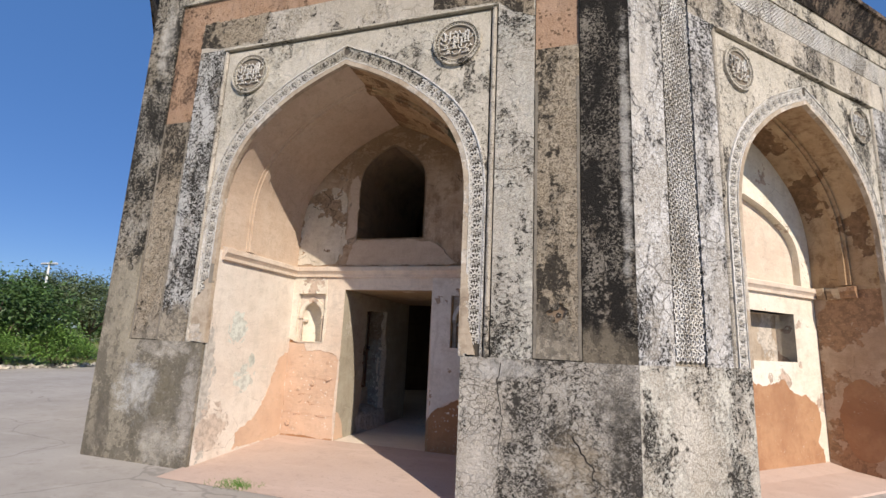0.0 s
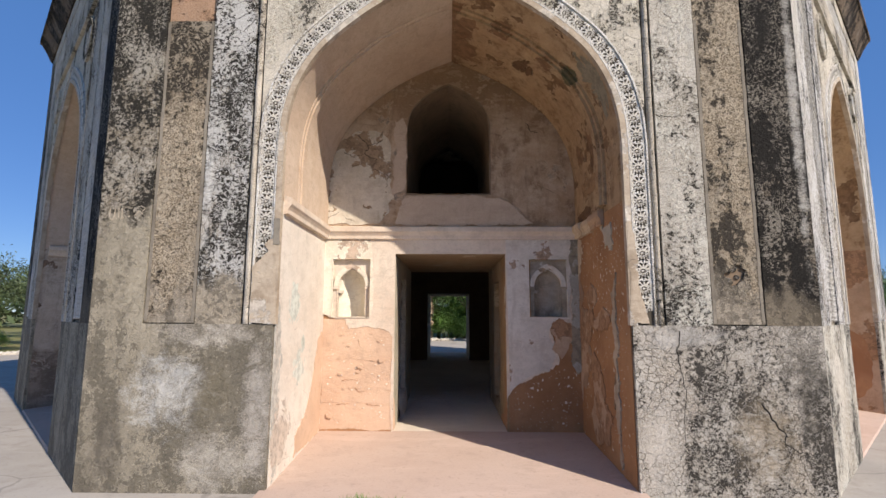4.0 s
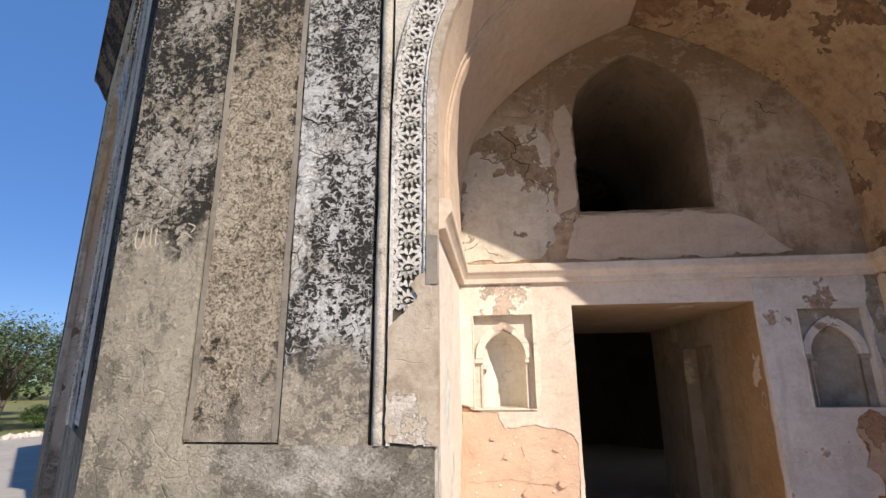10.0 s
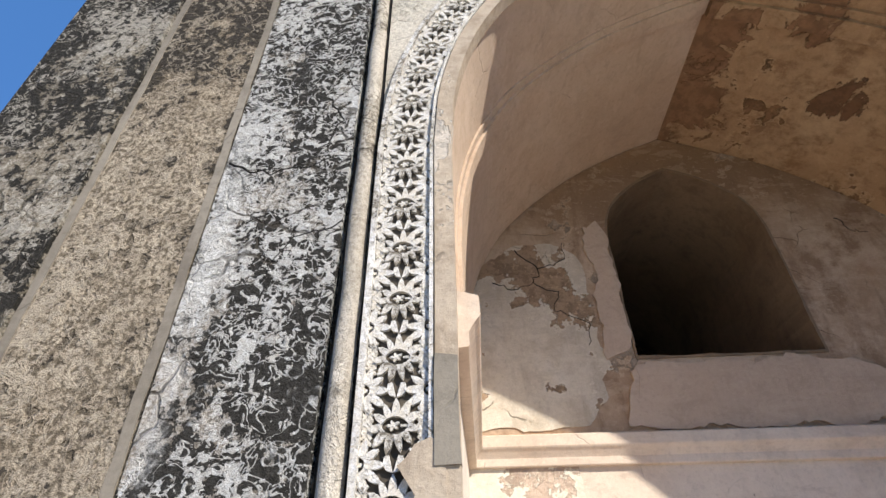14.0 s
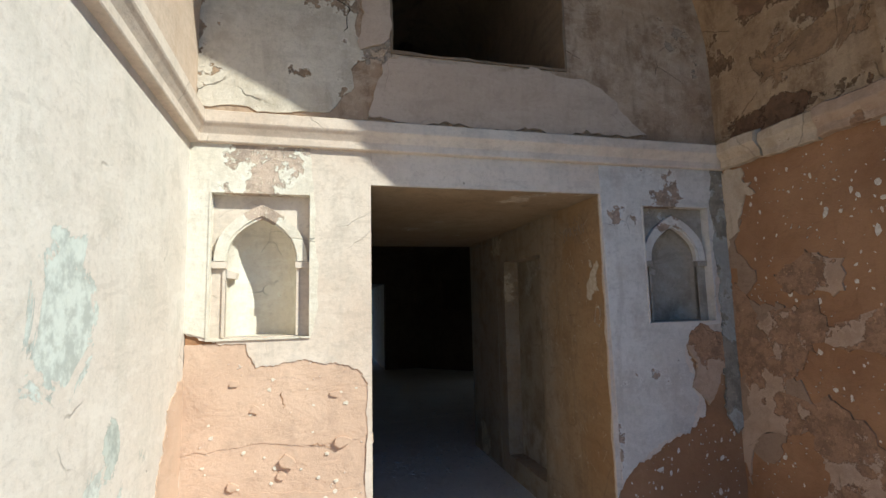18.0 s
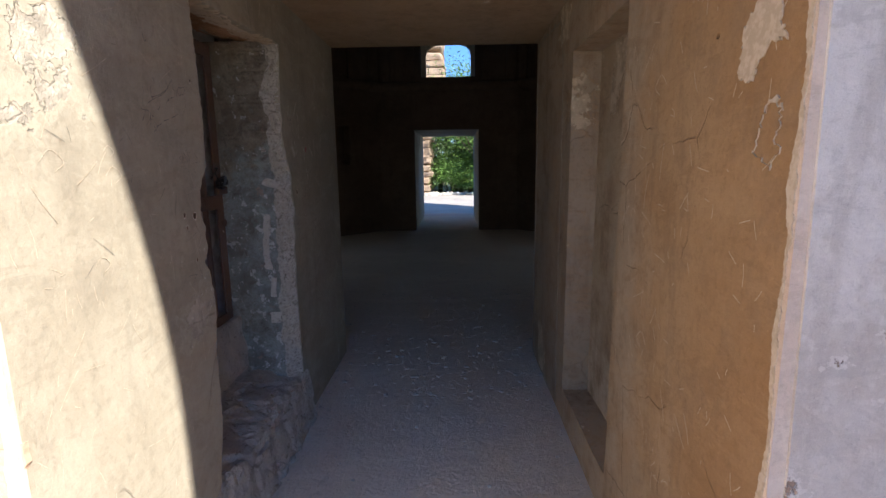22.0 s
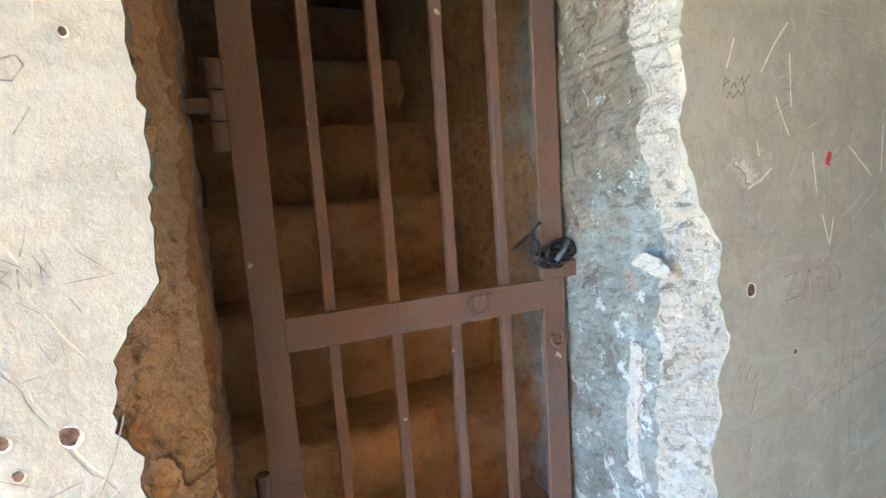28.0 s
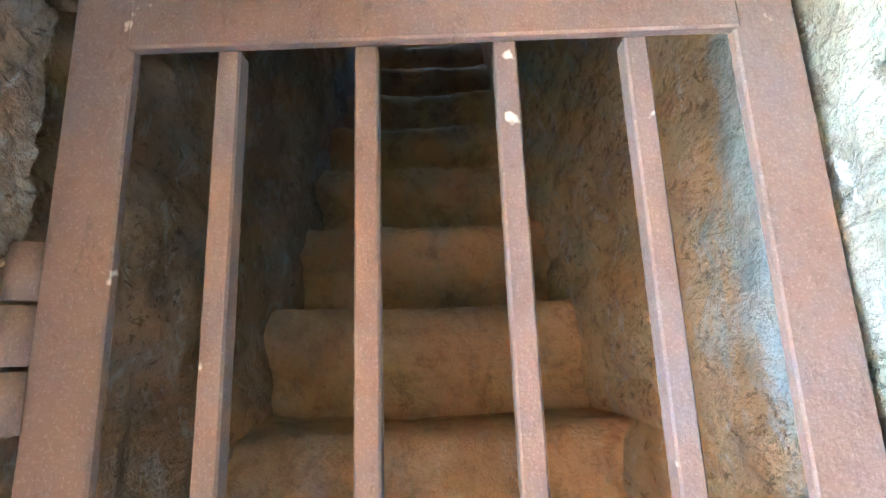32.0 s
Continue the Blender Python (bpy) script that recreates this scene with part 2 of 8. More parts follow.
        coat_ = s.mix(s.calc("MULTIPLY", s.step(grow, lo + 0.10, lo + 0.17), 0.45), coat_, dark)
        col = s.mix(mask, col, coat_)
        h = s.calc("MULTIPLY", h, s.calc("SUBTRACT", 1.0, s.calc("MULTIPLY", mask, 0.6)))
    for n, (cx, cz, rx, rz, tint) in enumerate(chalk):
        dx = s.calc("DIVIDE", s.calc("SUBTRACT", s.axis(0), cx), rx)
        dz = s.calc("DIVIDE", s.calc("SUBTRACT", s.axis(2), cz), rz)
        far = s.calc("ADD", s.calc("MULTIPLY", dx, dx), s.calc("MULTIPLY", dz, dz))
        torn = s.calc("ADD", s.noise(5, 8, 0.74, s.stretch(1, 1, 1.3, shift + 80 + n), 0.5), s.calc("MULTIPLY", s.calc("SUBTRACT", fine, 0.5), 0.5))
        rub = s.step(s.calc("ADD", far, s.calc("MULTIPLY", s.calc("SUBTRACT", torn, 0.5), 6.0)), 1.5, -0.5)
        col = s.mix(s.calc("MULTIPLY", rub, 0.85), col, s.mix(s.step(mid, 0.42, 0.58), tint, tuple(c * 0.78 for c in tint)))
    col = s.mix(s.calc("MULTIPLY", s.step(dust, 0.50, 0.62), 0.36), col, tuple(c * 0.22 for c in base))
    h = s.calc("ADD", h, s.calc("MULTIPLY", dust, 0.22))
    return s.done(col, h, 0.018 * grit)


def limewash(name, base, pale, stain, amount=0.4, shift=0.0, scratch=0.3, relief=0.006, peel=None, peel_at=0.6, second=None, more=None, scars=()):
    """Smooth indoor lime plaster with cloudy stains, thin scratches and pits. peel: the colour under it, where it has
    come off.
    second: (colour, axis, from, to) of another colour that takes over along an axis.
    more: (axis, from, to, by) where more of it has come off. scars: (place, half sizes, colour, depth) of torn or
    stained spots."""
    s = Shade(name, 0.85)
    big = s.noise(1.1, 6, 0.62, s.stretch(1, 1, 1, shift))
    mid = s.noise(5, 7, 0.68, s.stretch(1, 1, 0.8, shift + 2))
    fine = s.noise(38, 6, 0.66)
    grain = s.noise(150, 3, 0.7)
    col = s.mix(s.step(big, 0.36, 0.64), base, pale)
    if second is not None:
        way = s.calc("ADD", s.axis(second[1]), s.calc("MULTIPLY", s.calc("SUBTRACT", s.noise(2.2, 6, 0.65, s.stretch(1, 1, 0.7, shift + 70)), 0.5), 1.3))
        col = s.mix(s.step(way, second[2], second[3]), col, s.mix(s.step(big, 0.4, 0.6), second[0], tuple(c * 1.2 for c in second[0])))
    col = s.mix(s.calc("MULTIPLY", s.step(mid, 0.48, 0.66), amount), col, stain)
    drip = s.noise(6, 6, 0.65, s.stretch(1.6, 1.6, 0.25, shift + 14))
    col = s.mix(s.calc("MULTIPLY", s.step(drip, 0.52, 0.68), amount * 0.6), col, tuple(c * 0.8 for c in stain))
    col = s.mix(s.calc("MULTIPLY", s.step(fine, 0.50, 0.68), 0.32), col, tuple(c * 0.66 for c in base))
    col = s.mix(s.calc("MULTIPLY", s.step(fine, 0.44, 0.30), 0.35), col, tuple(min(0.8, c * 1.15) for c in pale))
    col = s.mix(s.calc("MULTIPLY", s.step(grain, 0.54, 0.70), 0.22), col, tuple(c * 0.55 for c in base))
    pore = s.noise(430, 4, 0.72)
    col = s.mix(s.calc("MULTIPLY", s.step(pore, 0.52, 0.66), 0.16), col, tuple(c * 0.5 for c in base))
    col = s.mix(s.calc("MULTIPLY", s.step(pore, 0.46, 0.34), 0.12), col, tuple(min(0.8, c * 1.2) for c in pale))
    brush = s.noise(6, 8, 0.74, s.stretch(0.6, 0.6, 1.5, shift + 18), 0.5)
    col = s.mix(s.calc("MULTIPLY", s.step(brush, 0.53, 0.58), 0.26), col, tuple(min(0.8, c * 1.10) for c in pale))
    col = s.mix(s.calc("MULTIPLY", s.step(brush, 0.44, 0.40), 0.30), col, tuple(c * 0.72 for c in base))
    cut = s.step(s.cells(2.6, "DISTANCE_TO_EDGE", s.warped(5, 0.12, shift + 5)), 0.010, 0.003)
    seen = s.step(s.noise(2.1, 4, 0.6, s.stretch(1, 1, 1, shift + 33)), 0.53, 0.60)
    col = s.mix(s.calc("MULTIPLY", s.calc("MULTIPLY", cut, seen), scratch), col, tuple(c * 0.40 for c in base))
    dot = s.calc("MULTIPLY", s.step(s.cells(7, "F1", s.warped(40, 0.02, shift + 50)), 0.055, 0.035), s.step(s.noise(2.7, 4, 0.6, s.stretch(1, 1, 1, shift + 52)), 0.56, 0.60))
    col = s.mix(s.calc("MULTIPLY", dot, 0.75), col, tuple(c * 0.3 for c in base))
    h = s.calc("ADD", s.calc("MULTIPLY", mid, 0.8), s.calc("ADD", s.calc("ADD", s.calc("MULTIPLY", fine, 0.3), s.calc("MULTIPLY", pore, 0.08)), s.calc("MULTIPLY", s.calc("MAXIMUM", dot, s.calc("MULTIPLY", s.calc("MULTIPLY", cut, seen), 0.5)), -0.6)))
    if peel is not None:
        p = s.calc("ADD", s.calc("MULTIPLY", s.noise(1.7, 4, 0.55, s.stretch(1, 1, 1, shift + 60)), 0.72), s.calc("ADD", s.calc("MULTIPLY", s.noise(8, 6, 0.7, s.stretch(1, 1, 1, shift + 64)), 0.24), s.calc("MULTIPLY", fine, 0.06)))
        if more is not None:
            p = s.calc("ADD", p, s.calc("MULTIPLY", s.step(s.axis(more[0]), more[1], more[2]), more[3]))
        off = s.step(p, peel_at, peel_at + 0.008)
        under = s.mix(s.step(s.noise(12, 7, 0.7), 0.42, 0.60), peel, tuple(c * 0.66 for c in peel))
        under = s.mix(s.calc("MULTIPLY", s.step(fine, 0.58, 0.66), 0.5), under, tuple(min(0.8, c * 1.7) for c in peel))
        col = s.mix(s.calc("MULTIPLY", s.step(s.calc("ABSOLUTE", s.calc("SUBTRACT", p, peel_at - 0.006)), 0.008, 0.003), 0.5), col, tuple(min(0.8, c * 1.12) for c in pale))
        col = s.mix(off, col, under)
        h = s.calc("SUBTRACT", h, s.calc("MULTIPLY", off, s.calc("ADD", 0.7, s.calc("MULTIPLY", fine, -0.6))))
    for n, (at, span, tint, depth) in enumerate(scars):
        mark = s.blot(at, span, shift + 150 + 3 * n)
        col = s.mix(s.calc("MULTIPLY", mark, 0.92), col, s.mix(s.step(s.noise(12, 7, 0.7), 0.42, 0.60), tint, tuple(c * 0.68 for c in tint)))
        h = s.calc("SUBTRACT", h, s.calc("MULTIPLY", mark, depth))
    return s.done(col, h, relief)


def earthen(name, base, dark, specks=(0.6, 0.52, 0.42), amount=0.4, shift=0.0):
    """Bare inner render: brick-dust mortar with pale lime grains."""
    s = Shade(name, 0.95)
    big = s.noise(1.6, 6, 0.65, s.stretch(1, 1, 1, shift))
    mid = s.noise(9, 8, 0.7)
    fine = s.noise(60, 6, 0.7)
    col = s.mix(s.step(big, 0.35, 0.65), base, dark)
    col = s.mix(s.calc("MULTIPLY", s.step(mid, 0.5, 0.7), 0.35), col, tuple(c * 0.6 for c in base))
    grain = s.calc("MULTIPLY", s.step(s.calc("ADD", s.cells(30, "F1", s.warped(60, 0.03, shift)), s.calc("MULTIPLY", s.noise(9, 4, 0.6, s.stretch(1, 1, 1, shift + 15)), 0.5)), 0.41, 0.35), s.step(s.noise(4, 4, 0.6, s.stretch(1, 1, 1, shift + 9)), 0.44 if amount > 0.85 else 0.50, 0.52 if amount > 0.85 else 0.56))
    col = s.mix(s.calc("MULTIPLY", grain, amount), col, specks)
    lump = s.noise(4.5, 5, 0.6, s.stretch(1, 1, 1.4, shift + 3), 0.6)
    h = s.calc("ADD", s.calc("MULTIPLY", lump, 0.8), s.calc("ADD", s.calc("MULTIPLY", mid, 0.5), s.calc("ADD", s.calc("MULTIPLY", fine, 0.14), s.calc("MULTIPLY", grain, 0.3))))
    return s.done(col, h, 0.016)


X0 = -2.87
M_FACE = weathered("weathered_plaster", (0.38, 0.325, 0.25), (0.66, 0.60, 0.51), (0.026, 0.024, 0.021), 0.38, crack=0.4, flakes=0.5, clean=0.8, belt=0.18)
M_FACE_SIDE = weathered("mottled_panel_plaster", (0.40, 0.35, 0.28), (0.70, 0.65, 0.57), (0.024, 0.022, 0.019), 0.44, 140.0, crack=0.3, flakes=0.6, clean=0.4, belt=0.20)
M_FACE_BLACK = weathered("blackened_plaster", (0.34, 0.29, 0.225), (0.72, 0.69, 0.635), (0.020, 0.019, 0.017), 0.55, 4.0, crack=0.8, repair=(0.38, 0.33, 0.255), line=1.65, flakes=0.72, chalk=[(X0 - 2.21, 2.75, 0.045, 0.60, (0.76, 0.75, 0.71))])
M_PIER = weathered("streaked_pier_plaster", (0.29, 0.245, 0.18), (0.52, 0.48, 0.41), (0.018, 0.017, 0.015), 0.78, 9.0, repair=(0.31, 0.275, 0.21), line=2.25, crack=0.5, flakes=0.5,
                   chalk=[(X0 - 2.46, 0.82, 0.34, 0.30, (0.62, 0.61, 0.57)), (X0 - 1.66, 0.68, 0.13, 0.62, (0.60, 0.55, 0.48)), (X0 - 2.15, 1.31, 0.46, 0.11, (0.60, 0.55, 0.47)), (X0 - 2.0, 0.25, 0.30, 0.25, (0.52, 0.48, 0.41)), (X0 - 2.95, 0.35, 0.16, 0.40, (0.17, 0.15, 0.12)), (X0 - 2.06, 0.80, 0.17, 0.30, (0.19, 0.165, 0.115)), (X0 - 2.90, 5.6, 0.13, 0.62, (0.66, 0.62, 0.55))])
M_PIER_BLACK = weathered("sooted_pier_plaster", (0.13, 0.105, 0.078), (0.42, 0.375, 0.31), (0.013, 0.012, 0.011), 0.95, 27.0, repair=(0.19, 0.16, 0.118), line=1.65, crack=0.4, flakes=0.20,
                         chalk=[(X0 + 3.12, 3.4, 0.05, 1.3, (0.66, 0.63, 0.57))])
M_WHITE = weathered("whitened_plaster", (0.42, 0.38, 0.32), (0.74, 0.71, 0.66), (0.030, 0.028, 0.025), 0.46, 33.0, crack=0.7, flakes=0.70, clean=0.5)
M_SPANDREL = weathered("pale_plaster", (0.47, 0.415, 0.33), (0.69, 0.63, 0.535), (0.05, 0.045, 0.038), 0.30, 8.0, 0.7, crack=0.3, flakes=0.5, clean=0.7)
M_STRIP = weathered("brown_render", (0.335, 0.27, 0.19), (0.50, 0.43, 0.33), (0.036, 0.031, 0.025), 0.54, 12.0, 1.3, pits=0.6, repair=(0.35, 0.305, 0.24), line=1.65, flakes=0.30, belt=0.30, size=1.5)
M_DADO = weathered("grey_dado_plaster", (0.34, 0.295, 0.23), (0.56, 0.51, 0.44), (0.045, 0.04, 0.035), 0.42, 17.0, 0.7, repair=(0.29, 0.245, 0.18), line=1.25, flakes=0.35)
M_DADO_CRACKED = weathered("crackled_dado_plaster", (0.37, 0.325, 0.265), (0.58, 0.54, 0.475), (0.035, 0.032, 0.028), 0.32, 51.0, 0.9, crack=0.8, flakes=0.55, cells=12.0, clean=0.3,
                          chalk=[(X0 + 3.02, 0.95, 0.20, 0.75, (0.10, 0.09, 0.075)), (X0 + 2.62, 0.42, 0.26, 0.42, (0.33, 0.27, 0.19)), (X0 + 1.75, 0.35, 0.16, 0.35, (0.62, 0.57, 0.50)), (X0 + 1.95, 1.30, 0.35, 0.10, (0.60, 0.57, 0.52))])
M_EAVE = weathered("blackened_stone", (0.17, 0.115, 0.08), (0.33, 0.27, 0.21), (0.018, 0.016, 0.015), 0.62, 61.0, flakes=0.2)
M_MERLON = weathered("lichen_stone", (0.22, 0.17, 0.13), (0.50, 0.47, 0.41), (0.03, 0.028, 0.024), 0.50, 66.0, flakes=0.5)
M_PATCHED = limewash("patched_brown_plaster", (0.40, 0.32, 0.235), (0.49, 0.41, 0.315), (0.28, 0.215, 0.15), 0.85, 71.0, 0.7, 0.013, (0.60, 0.53, 0.44), 0.575)
M_SEAM = limewash("grey_mortar_seam", (0.19, 0.165, 0.13), (0.26, 0.23, 0.185), (0.12, 0.10, 0.08), 0.6, 171.0, 0.3, 0.006)
# darker stucco for the medallion ground and the line under the frame
M_DARK_STUCCO = limewash("dirt_stained_stucco", (0.20, 0.165, 0.125), (0.27, 0.23, 0.18), (0.12, 0.10, 0.075), 0.6, 176.0, 0.2, 0.006)
M_RED = weathered("bare_brick_render", (0.41, 0.255, 0.16), (0.48, 0.33, 0.23), (0.08, 0.05, 0.035), 0.08, 81.0, 0.9, pits=0.7, flakes=0.1, clean=0.6)
M_PINK = limewash("pink_limewash", (0.60, 0.48, 0.375), (0.68, 0.585, 0.48), (0.48, 0.42, 0.345), 0.45)
M_SIDE = limewash("streaked_pink_limewash", (0.65, 0.57, 0.485), (0.71, 0.65, 0.57), (0.56, 0.51, 0.43), 0.45, 3.0, 0.5, 0.006,
                  scars=[((X0 - 1.55, 5.22, 1.58), (0.3, 0.16, 0.17), (0.63, 0.66, 0.595), 0.1), ((X0 - 1.55, 5.57, 1.19), (0.3, 0.06, 0.09), (0.52, 0.55, 0.49), 0.2), ((X0 - 1.55, 5.86, 1.09), (0.3, 0.05, 0.04), (0.44, 0.45, 0.40), 0.2), ((X0 - 1.55, 5.45, 0.95), (0.3, 0.18, 0.16), (0.63, 0.65, 0.585), 0.1), ((X0 - 1.55, 4.80, 0.8), (0.3, 0.12, 0.75), (0.50, 0.475, 0.425), 0.25), ((X0 - 1.55, 5.0, 0.35), (0.3, 0.25, 0.25), (0.56, 0.47, 0.39), 0.25)])
M_SIDE_WORN = limewash("worn_brown_limewash", (0.50, 0.41, 0.32), (0.60, 0.52, 0.43), (0.33, 0.26, 0.20), 0.75, 103.0, 0.5, 0.010, (0.26, 0.18, 0.125), 0.56, second=((0.17, 0.125, 0.09), 2, 1.05, 0.75))
M_SHELL = limewash("grey_pink_plaster", (0.58, 0.53, 0.465), (0.66, 0.615, 0.555), (0.47, 0.40, 0.33), 0.6, 16.0, 0.4, 0.008, (0.40, 0.29, 0.21), 0.615)
M_PALE = limewash("pale_limewash", (0.69, 0.62, 0.50), (0.76, 0.71, 0.61), (0.56, 0.485, 0.385), 0.40, 6.0, 0.5, 0.01, (0.56, 0.44, 0.345), 0.602)
# tan, changing to darker brown from 3.6 m up
M_TYMP = limewash("flaking_tan_plaster", (0.385, 0.26, 0.165), (0.52, 0.41, 0.30), (0.24, 0.155, 0.095), 0.9, 41.0, 0.6, 0.012, (0.40, 0.32, 0.24), 0.63, second=((0.25, 0.165, 0.10), 2, 3.6, 4.3))
M_TYMP_SILL = limewash("smooth_pinkish_plaster", (0.48, 0.365, 0.27), (0.52, 0.41, 0.315), (0.41, 0.305, 0.22), 0.4, 48.0, 0.1, 0.005)
M_TYMP_PALE = limewash("flaking_cream_plaster", (0.56, 0.49, 0.385), (0.65, 0.59, 0.49), (0.45, 0.375, 0.28), 0.6, 44.0, 0.9, 0.014, (0.37, 0.265, 0.175), 0.535)
BROWN, DEEP = (0.27, 0.155, 0.085), (0.16, 0.085, 0.045)
M_VAULT = limewash("vault_plaster", (0.40, 0.265, 0.15), (0.48, 0.35, 0.215), (0.24, 0.145, 0.075), 0.95, 11.0, 0.4, 0.014, (0.25, 0.15, 0.08), 0.62, second=((0.43, 0.295, 0.195), 0, -2.75, -3.25), more=(0, -3.1, -2.2, 0.05),
                   scars=[((-2.80, 5.45, 4.75), (0.22, 0.30, 0.25), BROWN, 0.6), ((-2.75, 6.05, 4.72), (0.24, 0.40, 0.22), BROWN, 0.4), ((-2.30, 5.30, 4.52), (0.16, 0.13, 0.12), BROWN, 0.6), ((-2.04, 5.75, 4.34), (0.14, 0.13, 0.11), DEEP, 0.8), ((-1.86, 5.40, 4.20), (0.13, 0.12, 0.12), BROWN, 0.6),
                          ((-1.34, 5.99, 3.34), (0.3, 0.10, 0.09), BROWN, 0.6), ((-1.34, 5.57, 3.34), (0.3, 0.12, 0.17), BROWN, 0.6), ((-1.33, 5.98, 2.62), (0.3, 0.26, 0.08), DEEP, 0.9), ((-1.62, 5.26, 3.97), (0.14, 0.10, 0.10), (0.12, 0.11, 0.06), 0.1), ((-1.36, 5.75, 2.95), (0.3, 0.30, 0.14), (0.36, 0.22, 0.115), 0.4), ((-1.50, 4.95, 3.75), (0.3, 0.16, 0.30), (0.30, 0.27, 0.20), 0.1)])
M_VAULT_PINK = limewash("smooth_pink_vault_plaster", (0.53, 0.405, 0.30), (0.59, 0.475, 0.37), (0.45, 0.325, 0.225), 0.4, 61.0, 0.2, 0.006)
# grey plaster, darkened further to stand in for the hollow's shading
M_NICHE = limewash("grey_niche_plaster", (0.29, 0.24, 0.185), (0.42, 0.37, 0.305), (0.19, 0.15, 0.11), 0.7, 116.0, 0.5, 0.008, (0.58, 0.54, 0.48), 0.60)
M_EARTH = earthen("peach_earth_render", (0.62, 0.44, 0.315), (0.54, 0.375, 0.265), (0.74, 0.65, 0.55), 0.6)
M_OCHRE = earthen("brown_ochre_render", (0.44, 0.255, 0.14), (0.33, 0.17, 0.09), (0.62, 0.52, 0.42), 0.8, 5.0)
M_CREAM = limewash("cream_passage_plaster", (0.36, 0.315, 0.235), (0.42, 0.38, 0.295), (0.305, 0.265, 0.20), 0.6, 21.0, 0.5, 0.006, (0.50, 0.45, 0.365), 0.63, second=((0.295, 0.265, 0.20), 1, 7.70, 8.00))
M_GREY = limewash("grey_passage_plaster", (0.40, 0.345, 0.265), (0.49, 0.435, 0.35), (0.41, 0.40, 0.375), 0.6, 26.0, 0.5, 0.005)
M_GOLD = limewash("ochre_passage_plaster", (0.30, 0.18, 0.085), (0.36, 0.24, 0.13), (0.25, 0.17, 0.10), 0.7, 31.0, 0.25, 0.007, (0.55, 0.44, 0.30), 0.615, second=((0.33, 0.262, 0.185), 1, 6.75, 7.20))
M_FILL = limewash("brown_blocking_plaster", (0.33, 0.25, 0.16), (0.40, 0.325, 0.23), (0.22, 0.15, 0.09), 0.7, 137.0, 0.4, 0.008, (0.46, 0.38, 0.28), 0.60, second=((0.42, 0.35, 0.265), 2, 0.75, 0.45))
M_CEILING = limewash("tan_ceiling_plaster", (0.31, 0.22, 0.13), (0.36, 0.27, 0.175), (0.235, 0.165, 0.10), 0.55, 131.0, 0.15, 0.005, (0.50, 0.41, 0.30), 0.64)
# second colour paints the unlit upper chamber, from 3.1 m up
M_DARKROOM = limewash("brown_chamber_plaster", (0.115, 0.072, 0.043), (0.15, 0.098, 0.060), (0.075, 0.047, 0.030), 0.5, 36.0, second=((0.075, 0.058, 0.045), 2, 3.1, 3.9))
# near-black for grooves and cracks, dark brown behind carving and lattice
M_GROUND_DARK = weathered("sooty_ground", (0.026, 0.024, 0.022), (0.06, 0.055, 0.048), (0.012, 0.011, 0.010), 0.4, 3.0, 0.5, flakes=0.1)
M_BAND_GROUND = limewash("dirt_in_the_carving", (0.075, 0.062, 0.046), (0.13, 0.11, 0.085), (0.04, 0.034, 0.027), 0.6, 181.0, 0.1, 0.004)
M_RELIEF = weathered("carved_stucco", (0.68, 0.62, 0.52), (0.80, 0.76, 0.68), (0.16, 0.14, 0.11), 0.10, 2.0, 0.3, flakes=0.7, size=0.5)


def floor_mat(name, a, b, dusty, scale=1.0, hairs=0.0, lumps=0.006):
    s = Shade(name, 0.9)
    big = s.noise(0.7 * scale, 6, 0.6)
    mid = s.noise(4 * scale, 7, 0.7)
    fine = s.noise(60, 5, 0.7)
    col = s.mix(s.step(big, 0.35, 0.65), a, b)
    col = s.mix(s.calc("MULTIPLY", s.step(mid, 0.5, 0.7), 0.5), col, dusty)
    col = s.mix(s.calc("MULTIPLY", s.step(fine, 0.5, 0.7), 0.3), col, tuple(c * 0.6 for c in a))
    streak = s.noise(1.4 * scale, 7, 0.72, s.stretch(0.5, 1.8, 1, 6))
    col = s.mix(s.calc("MULTIPLY", s.step(streak, 0.54, 0.62), 0.35), col, tuple(min(0.8, c * 1.15) for c in b))
    col = s.mix(s.calc("MULTIPLY", s.step(s.noise(14, 6, 0.7), 0.58, 0.66), 0.4), col, tuple(c * 0.7 for c in a))
    if not hairs:
        return s.done(col, s.calc("ADD", mid, s.calc("ADD", s.calc("MULTIPLY", fine, 0.4), s.calc("MULTIPLY", s.noise(18, 6, 0.7), 0.6 if lumps > 0.01 else 0.0))), lumps)
    hair = s.step(s.cells(0.45 * scale, "DISTANCE_TO_EDGE", s.warped(1.6, 0.5, 2.0)), 0.008, 0.003)
    col = s.mix(s.calc("MULTIPLY", hair, hairs), col, tuple(c * 0.5 for c in a))
    return s.done(col, s.calc("ADD", mid, s.calc("MULTIPLY", fine, 0.4)), 0.006)


M_PLAZA = floor_mat("plaza_stone", (0.34, 0.312, 0.275), (0.40, 0.37, 0.33), (0.25, 0.222, 0.19), 1.0, 0.45)
M_IWAN_FLOOR = floor_mat("pink_lime_floor", (0.48, 0.36, 0.29), (0.52, 0.40, 0.33), (0.41, 0.315, 0.255))
M_PASS_FLOOR = floor_mat("dusty_grey_floor", (0.65, 0.565, 0.46), (0.70, 0.615, 0.51), (0.55, 0.47, 0.375), lumps=0.014)
M_GRIT = floor_mat("earth_grit", (0.46, 0.42, 0.37), (0.52, 0.48, 0.42), (0.38, 0.34, 0.29))
M_LAWN = floor_mat("dry_lawn", (0.16, 0.17, 0.06), (0.22, 0.20, 0.08), (0.10, 0.13, 0.04), 0.4)


